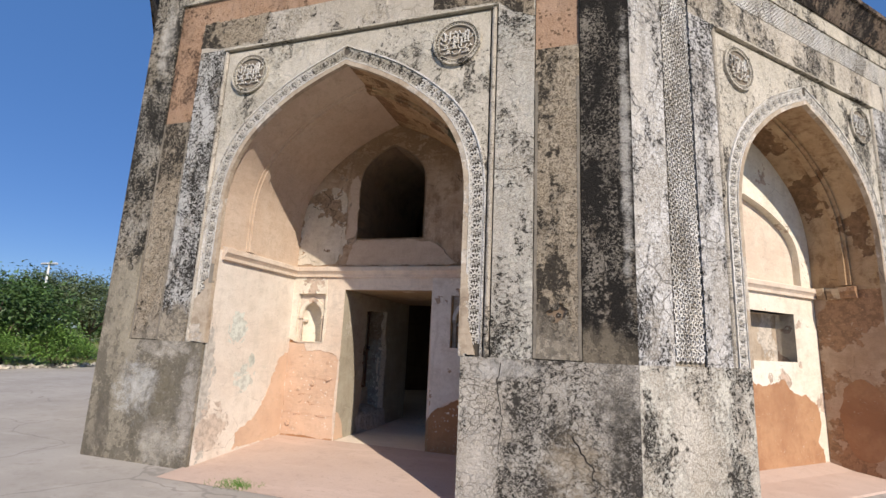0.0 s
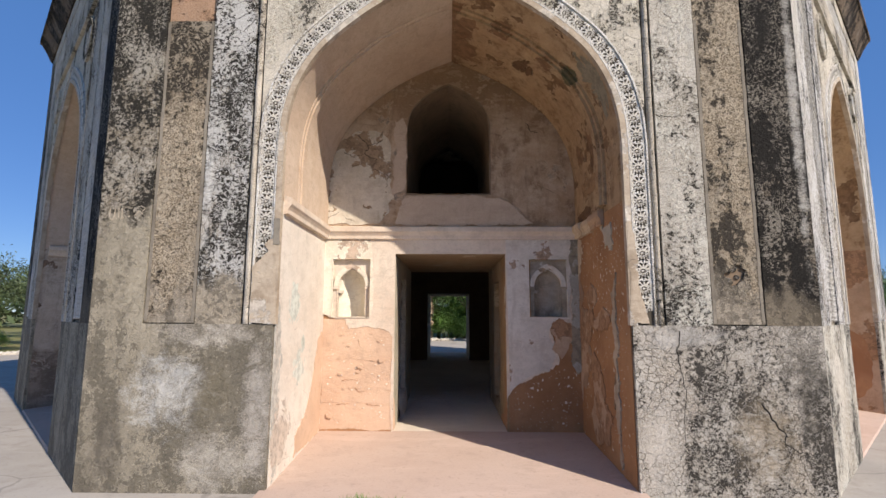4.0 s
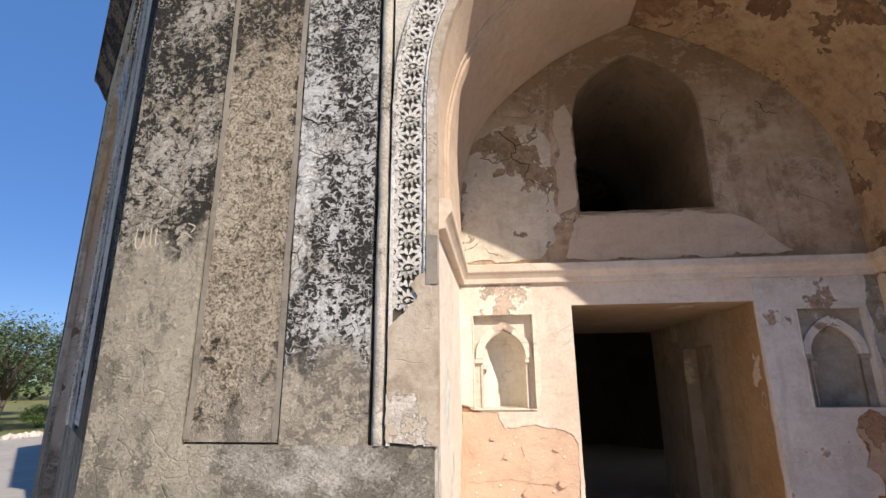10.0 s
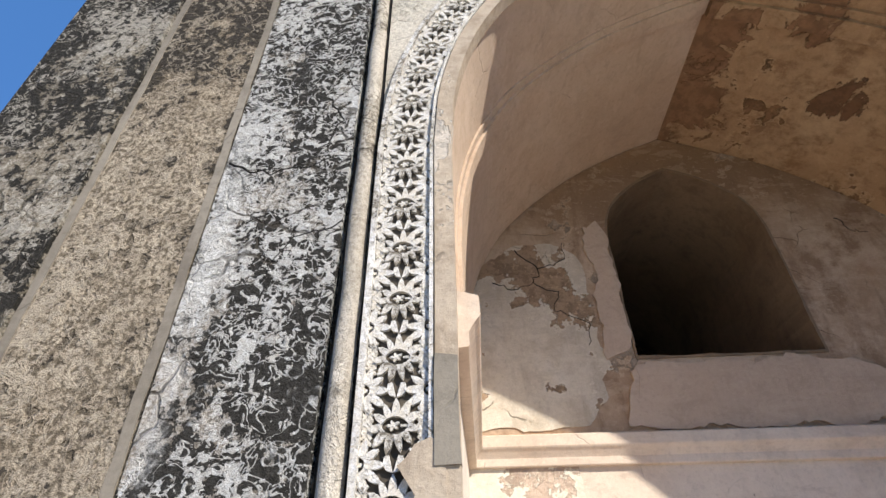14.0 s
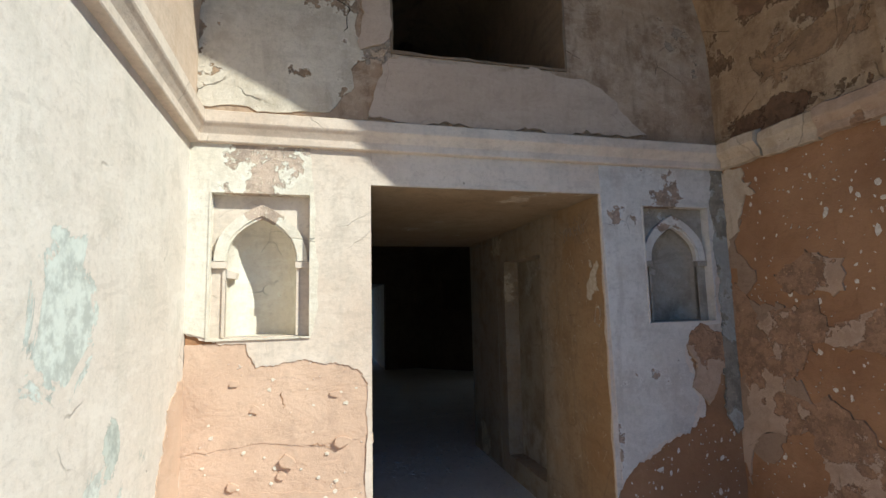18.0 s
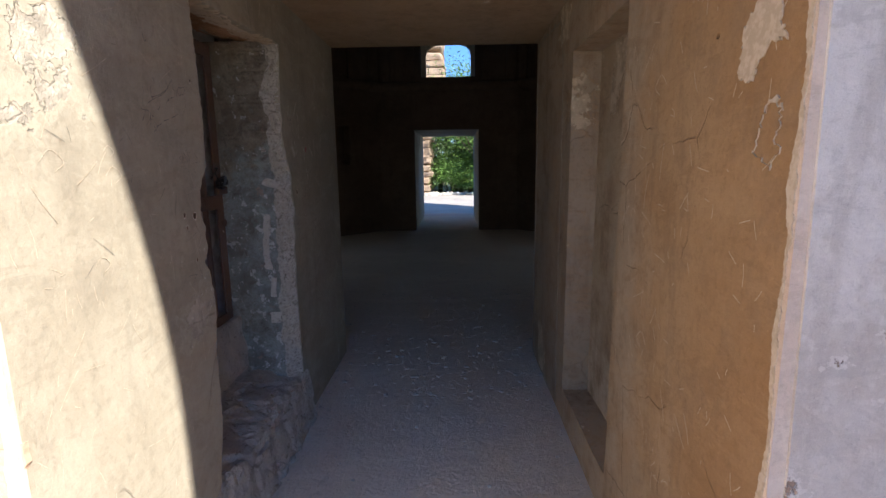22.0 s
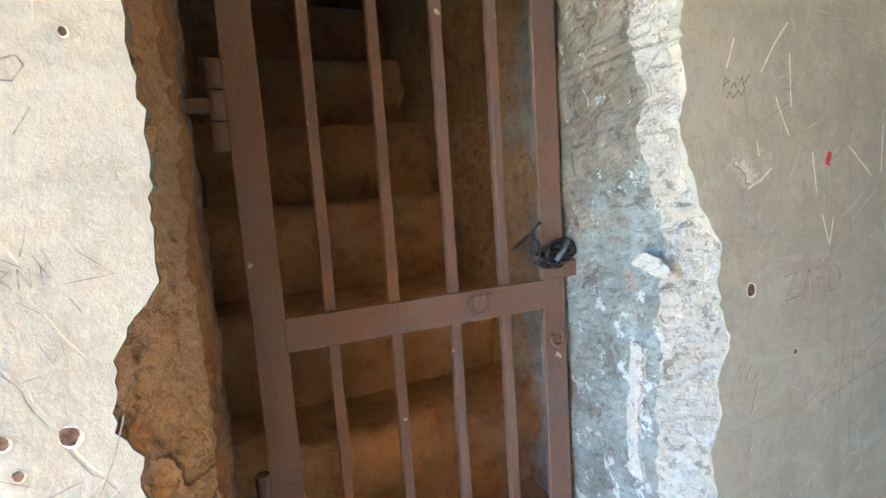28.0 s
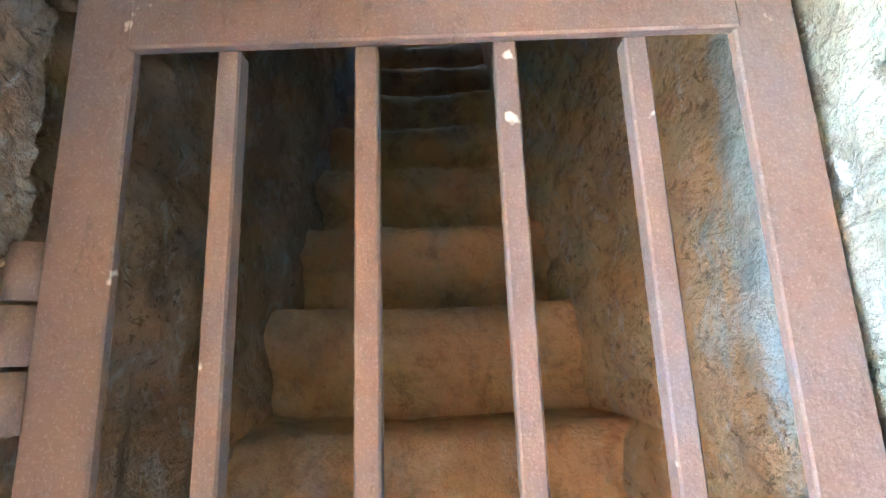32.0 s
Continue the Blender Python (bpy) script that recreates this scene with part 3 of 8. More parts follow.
def iron_mat():
    s = Shade("red_oxide_iron", 0.6, 0.0, 0.25)
    n, f = s.noise(6, 6, 0.65), s.noise(70, 6, 0.7)
    col = s.mix(s.step(n, 0.4, 0.65), (0.153, 0.090, 0.061), (0.142, 0.098, 0.081))
    col = s.mix(s.calc("MULTIPLY", s.step(f, 0.58, 0.72), 0.6), col, (0.11, 0.06, 0.042))
    col = s.mix(s.step(s.noise(25, 3, 0.5, s.stretch(1, 1, 1, 7)), 0.72, 0.76), col, (0.5, 0.4, 0.32))
    scuff = s.noise(45, 6, 0.75, s.stretch(1, 1, 0.35, 3), 0.4)
    col = s.mix(s.calc("MULTIPLY", s.step(scuff, 0.58, 0.64), 0.45), col, (0.085, 0.052, 0.040))
    col = s.mix(s.calc("MULTIPLY", s.step(s.noise(400, 3, 0.7), 0.52, 0.68), 0.35), col, (0.26, 0.19, 0.15))
    return s.done(col, s.calc("ADD", n, s.calc("MULTIPLY", f, 0.5)), 0.003, s.step(f, -0.6, 1.0))


M_IRON = iron_mat()


def rubble_mat(name, a, b, c, pale=0.5, seam=0.0, lime=None, holes=0.45):
    """Rough mortar over rubble. lime: (from, to, colours) along x where lime wash is left or the earth core bared."""
    s = Shade(name, 0.95)
    big, mid, fine = s.noise(3.0, 7, 0.68), s.noise(12, 8, 0.7), s.noise(60, 6, 0.75)
    col = s.mix(s.step(big, 0.38, 0.6), a, b)
    col = s.mix(s.calc("MULTIPLY", s.step(mid, 0.5, 0.68), 0.6), col, c)
    col = s.mix(s.calc("MULTIPLY", s.step(s.noise(20, 7, 0.75, s.stretch(1, 1, 0.6, 5), 0.8), 0.56, 0.59), pale), col, (0.70, 0.67, 0.61))
    col = s.mix(s.calc("MULTIPLY", s.step(fine, 0.54, 0.66), 0.25), col, tuple(v * 0.6 for v in c))
    grit_ = s.noise(260, 4, 0.72)
    col = s.mix(s.calc("MULTIPLY", s.step(s.calc("ADD", grit_, s.calc("MULTIPLY", s.calc("SUBTRACT", mid, 0.5), 0.5)), 0.55, 0.70), 0.26), col, tuple(v * 0.5 for v in c))
    col = s.mix(s.calc("MULTIPLY", s.step(grit_, 0.45, 0.33), 0.22), col, tuple(min(0.8, v * 1.25) for v in b))
    hole = s.step(s.noise(34, 7, 0.7, s.stretch(1, 1, 1.2, 17), 0.5), 0.585, 0.615)
    col = s.mix(s.calc("MULTIPLY", hole, holes), col, tuple(v * 0.28 for v in c))
    h = s.calc("ADD", s.calc("MULTIPLY", mid, 1.5), s.calc("ADD", s.calc("MULTIPLY", fine, 0.28), s.calc("SUBTRACT", s.calc("MULTIPLY", grit_, 0.06), s.calc("MULTIPLY", hole, holes))))
    if lime is not None:
        at = s.calc("ADD", s.axis(0), s.calc("MULTIPLY", s.calc("SUBTRACT", s.noise(6, 7, 0.7, s.stretch(1, 1, 0.5, 21)), 0.5), 0.5))
        col = s.mix(s.calc("MULTIPLY", s.step(at, lime[0], lime[1]), 0.85), col, s.mix(s.step(mid, 0.42, 0.60), lime[2], lime[3]))
    if seam:
        gap = s.step(s.cells(4.5, "DISTANCE_TO_EDGE", s.warped(9, 0.16, 3.0)), 0.035, 0.008)
        gap = s.calc("MULTIPLY", gap, s.step(s.noise(2.5, 4, 0.6, s.stretch(1, 1, 1, 13)), 0.44, 0.54))
        col = s.mix(s.calc("MULTIPLY", gap, seam), col, tuple(v * 0.3 for v in c))
        h = s.calc("SUBTRACT", h, s.calc("MULTIPLY", gap, 0.8))
    return s.done(col, h, 0.026)


def jamb_mat():
    """Sandy brown mortar above, blue-grey lime wash flaking to white below."""
    s = Shade("grey_rubble_jamb", 0.95)
    mid, fine, grain = s.noise(11, 8, 0.7), s.noise(55, 6, 0.7), s.noise(130, 4, 0.7)
    way = s.calc("ADD", s.axis(2), s.calc("MULTIPLY", s.calc("SUBTRACT", s.noise(4.5, 6, 0.65), 0.5), 1.1))
    sand = s.mix(s.step(mid, 0.42, 0.6), (0.36, 0.315, 0.235), (0.25, 0.21, 0.15))
    blue = s.mix(s.step(mid, 0.42, 0.60), (0.36, 0.385, 0.35), (0.25, 0.26, 0.225))
    col = s.mix(s.step(way, 1.50, 1.62), blue, sand)
    col = s.mix(s.calc("MULTIPLY", s.step(fine, 0.52, 0.60), 0.45), col, (0.24, 0.20, 0.155))
    chip = s.noise(24, 7, 0.72, s.stretch(1, 1, 0.9, 5), 0.25)
    col = s.mix(s.calc("MULTIPLY", s.step(s.calc("ADD", chip, s.calc("MULTIPLY", s.step(way, 1.7, 1.4), 0.04)), 0.61, 0.63), 0.85), col, (0.70, 0.69, 0.65))
    col = s.mix(s.calc("MULTIPLY", s.step(s.noise(7, 6, 0.7, s.stretch(1, 1, 1, 9)), 0.60, 0.66), 0.7), col, (0.44, 0.30, 0.22))
    pore = s.noise(300, 4, 0.72)
    col = s.mix(s.calc("MULTIPLY", s.step(pore, 0.50, 0.64), 0.45), col, (0.15, 0.135, 0.11))
    spall = s.step(s.noise(19, 8, 0.72, s.stretch(1, 1, 0.8, 31), 0.5), 0.58, 0.61)
    col = s.mix(s.calc("MULTIPLY", spall, 0.6), col, (0.20, 0.17, 0.135))
    h = s.calc("ADD", s.calc("MULTIPLY", mid, 0.8), s.calc("ADD", s.calc("MULTIPLY", fine, 0.7), s.calc("SUBTRACT", s.calc("MULTIPLY", grain, 0.3), s.calc("MULTIPLY", spall, 0.5))))
    return s.done(col, h, 0.02)


M_JAMB = jamb_mat()
M_LIP = rubble_mat("pale_lime_mortar", (0.50, 0.45, 0.365), (0.58, 0.53, 0.445), (0.40, 0.345, 0.27), 0.4, holes=0.5)
M_LINTEL = rubble_mat("tan_lintel_mortar", (0.55, 0.43, 0.29), (0.64, 0.53, 0.39), (0.38, 0.27, 0.17), 0.3)
M_SMEAR = limewash("grey_white_smear", (0.33, 0.315, 0.275), (0.41, 0.395, 0.35), (0.29, 0.255, 0.20), 0.7, 87.0, 0.1, 0.008, (0.30, 0.26, 0.20), 0.53)
M_SHAFT = rubble_mat("stair_shaft_plaster", (0.48, 0.285, 0.165), (0.34, 0.19, 0.10), (0.20, 0.11, 0.062), 0.2)
M_JAMB_EARTH = rubble_mat("brown_jamb_with_bare_earth", (0.42, 0.275, 0.18), (0.33, 0.20, 0.125), (0.20, 0.12, 0.075), 0.2, lime=(-3.81, -3.71, (0.72, 0.35, 0.13), (0.53, 0.245, 0.095)))
M_STEP = rubble_mat("worn_sandstone", (0.70, 0.385, 0.19), (0.55, 0.29, 0.135), (0.36, 0.185, 0.085), 0.1, holes=0.08)
M_BREAK = rubble_mat("broken_edge_earth", (0.68, 0.385, 0.17), (0.74, 0.48, 0.27), (0.42, 0.22, 0.10), 0.15, 0.3, holes=0.4)
M_LEDGE = rubble_mat("rough_pale_mortar", (0.60, 0.54, 0.45), (0.67, 0.62, 0.54), (0.46, 0.39, 0.31), 0.8)
M_SHAFT_N = rubble_mat("stair_north_plaster", (0.64, 0.41, 0.215), (0.52, 0.31, 0.15), (0.36, 0.25, 0.17), 0.3, lime=(-4.14, -4.06, (0.54, 0.54, 0.495), (0.40, 0.385, 0.335)))
M_SILL = rubble_mat("broken_sill_masonry", (0.50, 0.455, 0.395), (0.56, 0.49, 0.40), (0.36, 0.31, 0.26), 0.3)
wire_shade = Shade("black_wire", 0.5, 0.3)
M_WIRE = wire_shade.done(wire_shade.mix(wire_shade.step(wire_shade.noise(90, 3), 0.45, 0.6), (0.02, 0.02, 0.022), (0.06, 0.05, 0.045)))

# the portal's east inner wall: brown render with torn plaster left on it
M_TORN = earthen("speckled_brown_render", (0.40, 0.22, 0.11), (0.30, 0.155, 0.075), (0.66, 0.60, 0.50), 0.9, 7.0)
scr = Shade("pale_scratch", 0.9)
M_SCRATCH = scr.done(scr.mix(scr.step(scr.noise(60), 0.4, 0.6), (0.56, 0.48, 0.37), (0.46, 0.38, 0.28)))
pen = Shade("dark_pencil", 0.8)
M_PENCIL = pen.done(pen.mix(pen.step(pen.noise(60), 0.4, 0.65), (0.14, 0.125, 0.11), (0.30, 0.265, 0.22)))
hole_shade = Shade("dark_hole", 0.95)
M_HOLE = hole_shade.done(hole_shade.mix(hole_shade.step(hole_shade.noise(120), 0.4, 0.6), (0.06, 0.036, 0.022), (0.17, 0.10, 0.06)))
chalk_shade = Shade("lime_fleck", 0.95)
M_CHALK = chalk_shade.done(chalk_shade.mix(chalk_shade.step(chalk_shade.noise(70, 4), 0.4, 0.6), (0.62, 0.53, 0.42), (0.74, 0.67, 0.56)))
# brown with shade put in: unlit tunnel, dome, groove, hole, crack
M_SHADE_BROWN = limewash("dark_brown_plaster", (0.20, 0.14, 0.09), (0.25, 0.18, 0.12), (0.12, 0.09, 0.06), 0.5, 46.0)

M_REMNANT = limewash("pinkish_plaster_remains", (0.43, 0.29, 0.19), (0.49, 0.355, 0.25), (0.35, 0.22, 0.135), 0.6, 95.0, 0.4, 0.012, (0.38, 0.225, 0.13), 0.50)
M_REMNANT_DARK = limewash("smooth_brown_undercoat", (0.30, 0.195, 0.125), (0.35, 0.24, 0.16), (0.24, 0.155, 0.10), 0.6, 98.0, 0.2, 0.008)
M_REMNANT_BUFF = limewash("buff_plaster_remains", (0.54, 0.42, 0.29), (0.60, 0.49, 0.36), (0.42, 0.30, 0.19), 0.7, 99.0, 0.3, 0.012, (0.40, 0.27, 0.165), 0.60)
M_RUIN = rubble_mat("brown_ruin_stone", (0.36, 0.255, 0.17), (0.44, 0.33, 0.23), (0.24, 0.165, 0.11), 0.15)
strap_shade = Shade("grey_blue_strap", 0.55)
M_STRAP = strap_shade.done(strap_shade.mix(strap_shade.step(strap_shade.noise(80, 3), 0.45, 0.6), (0.11, 0.13, 0.15), (0.17, 0.19, 0.21)))

# ---- mesh tools ----
from mathutils.geometry import tessellate_polygon

ID = Matrix.Identity(4)


def part(name, bm, material, parent=None, label="", m=None):
    """Link a bmesh as one mesh object, under a thing or a part."""
    me = bpy.data.meshes.new(name)
    bm.to_mesh(me)
    bm.free()
    for mat in material if isinstance(material, (list, tuple)) else (material,):
        me.materials.append(mat)
    ob = new(name, me)
    if m is not None:
        ob.matrix_basis = m
    if parent is not None:
        ob.parent = parent
    if label:
        tagged(ob, label)
    return ob


def again(ob, m, parent=None):
    """One more object on the same mesh."""
    c = new(ob.name.split(".")[0], ob.data)
    c.matrix_basis = m
    c.parent = parent if parent is not None else ob.parent
    return c


def structure(ob, label, category):
    return tagged(ob, label, category, kind="structure")


def empty(name, m=None):
    e = new(name)
    e.empty_display_size = 0.2
    if m is not None:
        e.matrix_basis = m
    return e


def slab(bm, outer, holes, d0, d1, m=ID):
    """A plate in the x-z plane, with holes, from depth d0 to d1 along y."""
    loops = [list(outer), *[list(h) for h in holes]]
    tris = tessellate_polygon([[Vector((u, v, 0)) for u, v in lp] for lp in loops])
    flat = [p for lp in loops for p in lp]
    a = [bm.verts.new(m @ Vector((u, d0, v))) for u, v in flat]
    b = [bm.verts.new(m @ Vector((u, d1, v))) for u, v in flat]
    made = []
    for i, j, k in tris:
        if len({i, j, k}) == 3:
            for vs in ((a[i], a[j], a[k]), (b[k], b[j], b[i])):
                try:
                    made.append(bm.faces.new(vs))
                except ValueError:
                    pass
    n = 0
    for lp in loops:
        for i in range(len(lp)):
            j = (i + 1) % len(lp)
            try:
                made.append(bm.faces.new((a[n + i], b[n + i], b[n + j], a[n + j])))
            except ValueError:
                pass
        n += len(lp)
    bmesh.ops.recalc_face_normals(bm, faces=made)
    return bm


def plate(outer, holes, d0, d1, m=ID):
    return slab(bmesh.new(), outer, holes, d0, d1, m)


def rect(u0, v0, u1, v1):
    return [(u0, v0), (u1, v0), (u1, v1), (u0, v1)]


def ragged(pts, amp=0.02, step=0.06, seed=0, keep=None):
    """A polygon with its sides broken into short uneven pieces; keep(u, v) tells which points stay."""
    out = []
    for i, (u0, v0) in enumerate(pts):
        u1, v1 = pts[(i + 1) % len(pts)]
        n = max(1, int(math.hypot(u1 - u0, v1 - v0) / step))
        for k in range(n):
            u, v = u0 + (u1 - u0) * k / n, v0 + (v1 - v0) * k / n
            if keep is None or not keep(u, v):
                p = Vector((u * 5 + seed * 7.3, v * 5 - seed * 3.1, seed))
                q = Vector((u * 19 + seed * 7.3, v * 19, seed + 4.0))
                r = Vector((u * 63 + seed, v * 63, seed - 2.0))
                w = Vector((u * 190 + seed, v * 190, seed - 6.0))
                u += amp * (1.3 * noise.noise(p) + 0.7 * noise.noise(q) + 0.45 * noise.noise(r) + 0.35 * noise.noise(w))
                v += amp * (1.3 * noise.noise(p + Vector((9, 9, 9))) + 0.7 * noise.noise(q + Vector((9, 9, 9))) + 0.45 * noise.noise(r + Vector((5, 5, 5))) + 0.35 * noise.noise(w + Vector((5, 5, 5))))
            out.append((u, v))
    return out


def box(bm, x0, y0, z0, x1, y1, z1, m=ID, bevel=0.0):
    r = bmesh.ops.create_cube(bm, size=1.0, matrix=m @ Matrix.Translation(((x0 + x1) / 2, (y0 + y1) / 2, (z0 + z1) / 2)) @ Matrix.Diagonal((x1 - x0, y1 - y0, z1 - z0, 1)))
    if bevel:
        es = list({e for v in r["verts"] for e in v.link_edges})
        bmesh.ops.bevel(bm, geom=es, offset=bevel, segments=1, affect="EDGES")
    return bm


def boxed(*a, **k):
    return box(bmesh.new(), *a, **k)


def tube(pts, r, sides=8, bm=None, taper=None):
    """A round bar along points."""
    bm = bm or bmesh.new()
    rings, ref = [], None
    for i, p in enumerate(pts):
        p = Vector(p)
        t = (Vector(pts[min(i + 1, len(pts) - 1)]) - Vector(pts[max(i - 1, 0)])).normalized()
        ref = ref if ref is not None and abs(t.dot(ref)) < 0.95 else (Vector((0, 0, 1)) if abs(t.z) < 0.9 else Vector((1, 0, 0)))
        s = t.cross(ref).normalized()
        c = s.cross(t)
        rr = r if taper is None else r + (taper - r) * i / (len(pts) - 1)
        rings.append([bm.verts.new(p + rr * (math.cos(a) * s + math.sin(a) * c)) for a in (2 * math.pi * k / sides for k in range(sides))])
    for a, b in zip(rings, rings[1:]):
        for k in range(sides):
            bm.faces.new((a[k], a[(k + 1) % sides], b[(k + 1) % sides], b[k])).smooth = True
    bm.faces.new(list(reversed(rings[0])))
    bm.faces.new(rings[-1])
    return bm


def sweep(path, section, bm=None, closed=False):
    """Carry a closed section (across, up) along a level path of (x, y, z); across points to the path's left."""
    bm = bm or bmesh.new()
    n = len(path)
    rings = []
    for i, p in enumerate(path):
        p = Vector(p)
        a = (p - Vector(path[i - 1])) if (i or closed) else None
        b = (Vector(path[(i + 1) % n]) - p) if (i < n - 1 or closed) else None
        d0 = (a or b).normalized()
        d1 = (b or a).normalized()
        l0, l1 = Vector((-d0.y, d0.x, 0)), Vector((-d1.y, d1.x, 0))
        mid = (l0 + l1)
        mid = mid / max(0.3, mid.length_squared / 2)
        rings.append([bm.verts.new(p + mid * u + Vector((0, 0, v))) for u, v in section])
    k = len(section)
    pairs = list(zip(rings, rings[1:])) + ([(rings[-1], rings[0])] if closed else [])
    for a, b in pairs:
        for i in range(k):
            bm.faces.new((a[i], a[(i + 1) % k], b[(i + 1) % k], b[i]))
    if not closed:
        bm.faces.new(rings[0])
        bm.faces.new(rings[-1])
    bmesh.ops.recalc_face_normals(bm, faces=bm.faces[:])
    return bm


def smooth_line(ctrl, n=6):
    """A curve through the points of ctrl."""
    p = [Vector(c) for c in ctrl]
    p = [p[0] * 2 - p[1], *p, p[-1] * 2 - p[-2]]
    out = []
    for i in range(1, len(p) - 2):
        a, b, c, d = p[i - 1 : i + 3]
        for k in range(n):
            t = k / n
            out.append(0.5 * (2 * b + (c - a) * t + (2 * a - 5 * b + 4 * c - d) * t * t + (3 * b - a - 3 * c + d) * t**3))
    out.append(p[-2])
    return [tuple(v) for v in out]


def half_arch(w, spring, tip):
    """The right half of a four-centred arch, from its springing to the tip."""
    h = tip - spring
    shape = [(1.0, 0.0), (0.985, 0.16), (0.93, 0.34), (0.82, 0.515), (0.655, 0.665), (0.44, 0.81), (0.2, 0.925), (0.0, 1.0)]
    return smooth_line([(w * u, spring + h * v) for u, v in shape], 4)


def arch_loop(w, base, spring, tip, shift=0.0):
    """A closed outline of an arched opening."""
    right = half_arch(w, spring, tip)
    pts = [(w, base), *right] if base < spring else right
    return [(u + shift, v) for u, v in pts] + [(-u + shift, v) for u, v in reversed(pts) if u > 1e-6]


def sheet(bm, rows):
    """Quads between rows of points."""
    vs = [[bm.verts.new(p) for p in row] for row in rows]
    for a, b in zip(vs, vs[1:]):
        for i in range(len(a) - 1):
            bm.faces.new((a[i], a[i + 1], b[i + 1], b[i]))
    return bm


def rough_bm(bm, amp, scale, seed=0.0):
    """Push every corner by noise."""
    for v in bm.verts:
        v.co += amp * noise.noise_vector(v.co * scale + Vector((seed, seed * 2, -seed)))
    return bm

# ---- the plan ----
CX, CY, APO, HALF = -2.87, 12.38, 7.68, 3.18   # tomb's middle, distance to a face, half a face
AW, SPRING, TIP = 1.56, 3.05, 4.775            # iwan arch
DEPTH = 1.675                                  # iwan's depth
FLOOR = 0.13                                   # floor inside
EAVE = 6.30


def face_m(k):
    """Face k of the octagon: x along it to the right, y inwards, z up."""
    return Matrix.Translation((CX, CY, 0)) @ Matrix.Rotation(radians(45 * k), 4, "Z") @ Matrix.Translation((0, -APO, 0))


def offset_arch(d):
    """The iwan arch's right half, set outwards by d, from the dado up."""
    line = [(AW, 1.40)] + half_arch(AW, SPRING, TIP)
    out = []
    for i, (u, v) in enumerate(line):
        a, b = line[max(i - 1, 0)], line[min(i + 1, len(line) - 1)]
        t = Vector((b[0] - a[0], b[1] - a[1])).normalized()
        out.append((max(0.0, u + d * t.y), v - d * t.x))
    tip = out[-2]
    out[-1] = (0.0, tip[1] + tip[0] * 0.50)
    return out


def mirrored(line):
    return line + [(-u, v) for u, v in reversed(line) if u > 1e-5]


def relief_unit():
    """One repeat of the carved band, 0.15 m along z and 0.165 wide: a lotus with an almond eye, half palmettes and lattice at the borders."""
    bm = bmesh.new()
    w = 0.0735

    def petals(cx, cz, valley, tip, n, a0, a1):
        """The scalloped outline of pointed petals round (cx, cz)."""
        out = []
        for k in range(n):
            for f, t in ((0.0, -0.2), (0.11, 0.18), (0.27, 0.60), (0.5, 1.0), (0.73, 0.60), (0.89, 0.18)):
                a = a0 + (a1 - a0) * (k + f) / n
                ru, rv = (valley[i] + (tip[i] - valley[i]) * t for i in (0, 1))
                sq = 1.0 + 0.10 * math.sin(2 * a + 0.4)
                out.append((cx + ru * sq * math.cos(a), cz + rv * sq * math.sin(a)))
        return out

    def almond(rx, rz, n=14):
        out = []
        for k in range(n):
            a = 2 * math.pi * k / n
            out.append((rx * math.cos(a), rz * math.sin(a) * (0.55 + 0.45 * abs(math.sin(a)))))
        return out

    slab(bm, petals(0, 0, (0.035, 0.032), (0.055, 0.060), 11, 0.13, 2 * math.pi + 0.13), [almond(0.030, 0.019)], -0.012, 0.004)
    slab(bm, petals(-0.004, 0, (0.006, 0.005), (0.015, 0.012), 5, 0, 2 * math.pi), [], -0.010, 0.004)
    slab(bm, [(0.012, -0.002), (0.026, -0.003), (0.030, 0.0), (0.026, 0.003), (0.012, 0.002)], [], -0.009, 0.004)
    for sgn in (1, -1):
        # half palmette between two flowers
        half = petals(0, 0.075, (0.030, 0.031), (0.055, 0.054), 5, math.pi / 2, 3 * math.pi / 2)
        half = [(w + u, v) for u, v in half] + [(w, 0.051), (w, 0.060)] + [(w - 0.013 * math.sin(t), 0.075 - 0.014 * math.cos(t)) for t in (0.5, 1.0, 1.57, 2.1, 2.6)] + [(w, 0.090)]
        slab(bm, [(sgn * u, v) for u, v in half], [], -0.0115, 0.004)
        slab(bm, [(sgn * u, v) for u, v in ((w, 0.070), (w - 0.007, 0.072), (w - 0.008, 0.078), (w, 0.080))], [], -0.009, 0.004)
        # lattice beside the flower
        n = 0
        for j in range(-2, 3):
            for lean in (1, -1):
                c, q = math.cos(0.85 * lean), math.sin(0.85 * lean)
                mx, mz = sgn * (w - 0.012), j * 0.0125
                n += 1
                slab(bm, [(min(max(mx + x * c - y * q, -w), w), mz + x * q + y * c) for x, y in ((-0.0175, -0.0034), (0.0175, -0.0034), (0.0175, 0.0034), (-0.0175, 0.0034))], [], -0.006 - 0.0004 * n, 0.004)
        # curled leaf in the open ground
        slab(bm, [(sgn * u, v) for u, v in ((0.001, 0.060), (0.015, 0.064), (0.022, 0.075), (0.020, 0.090), (0.010, 0.092), (0.006, 0.078))], [], -0.010, 0.004)
    return bm


RELIEF = RELIEF_TAN = None


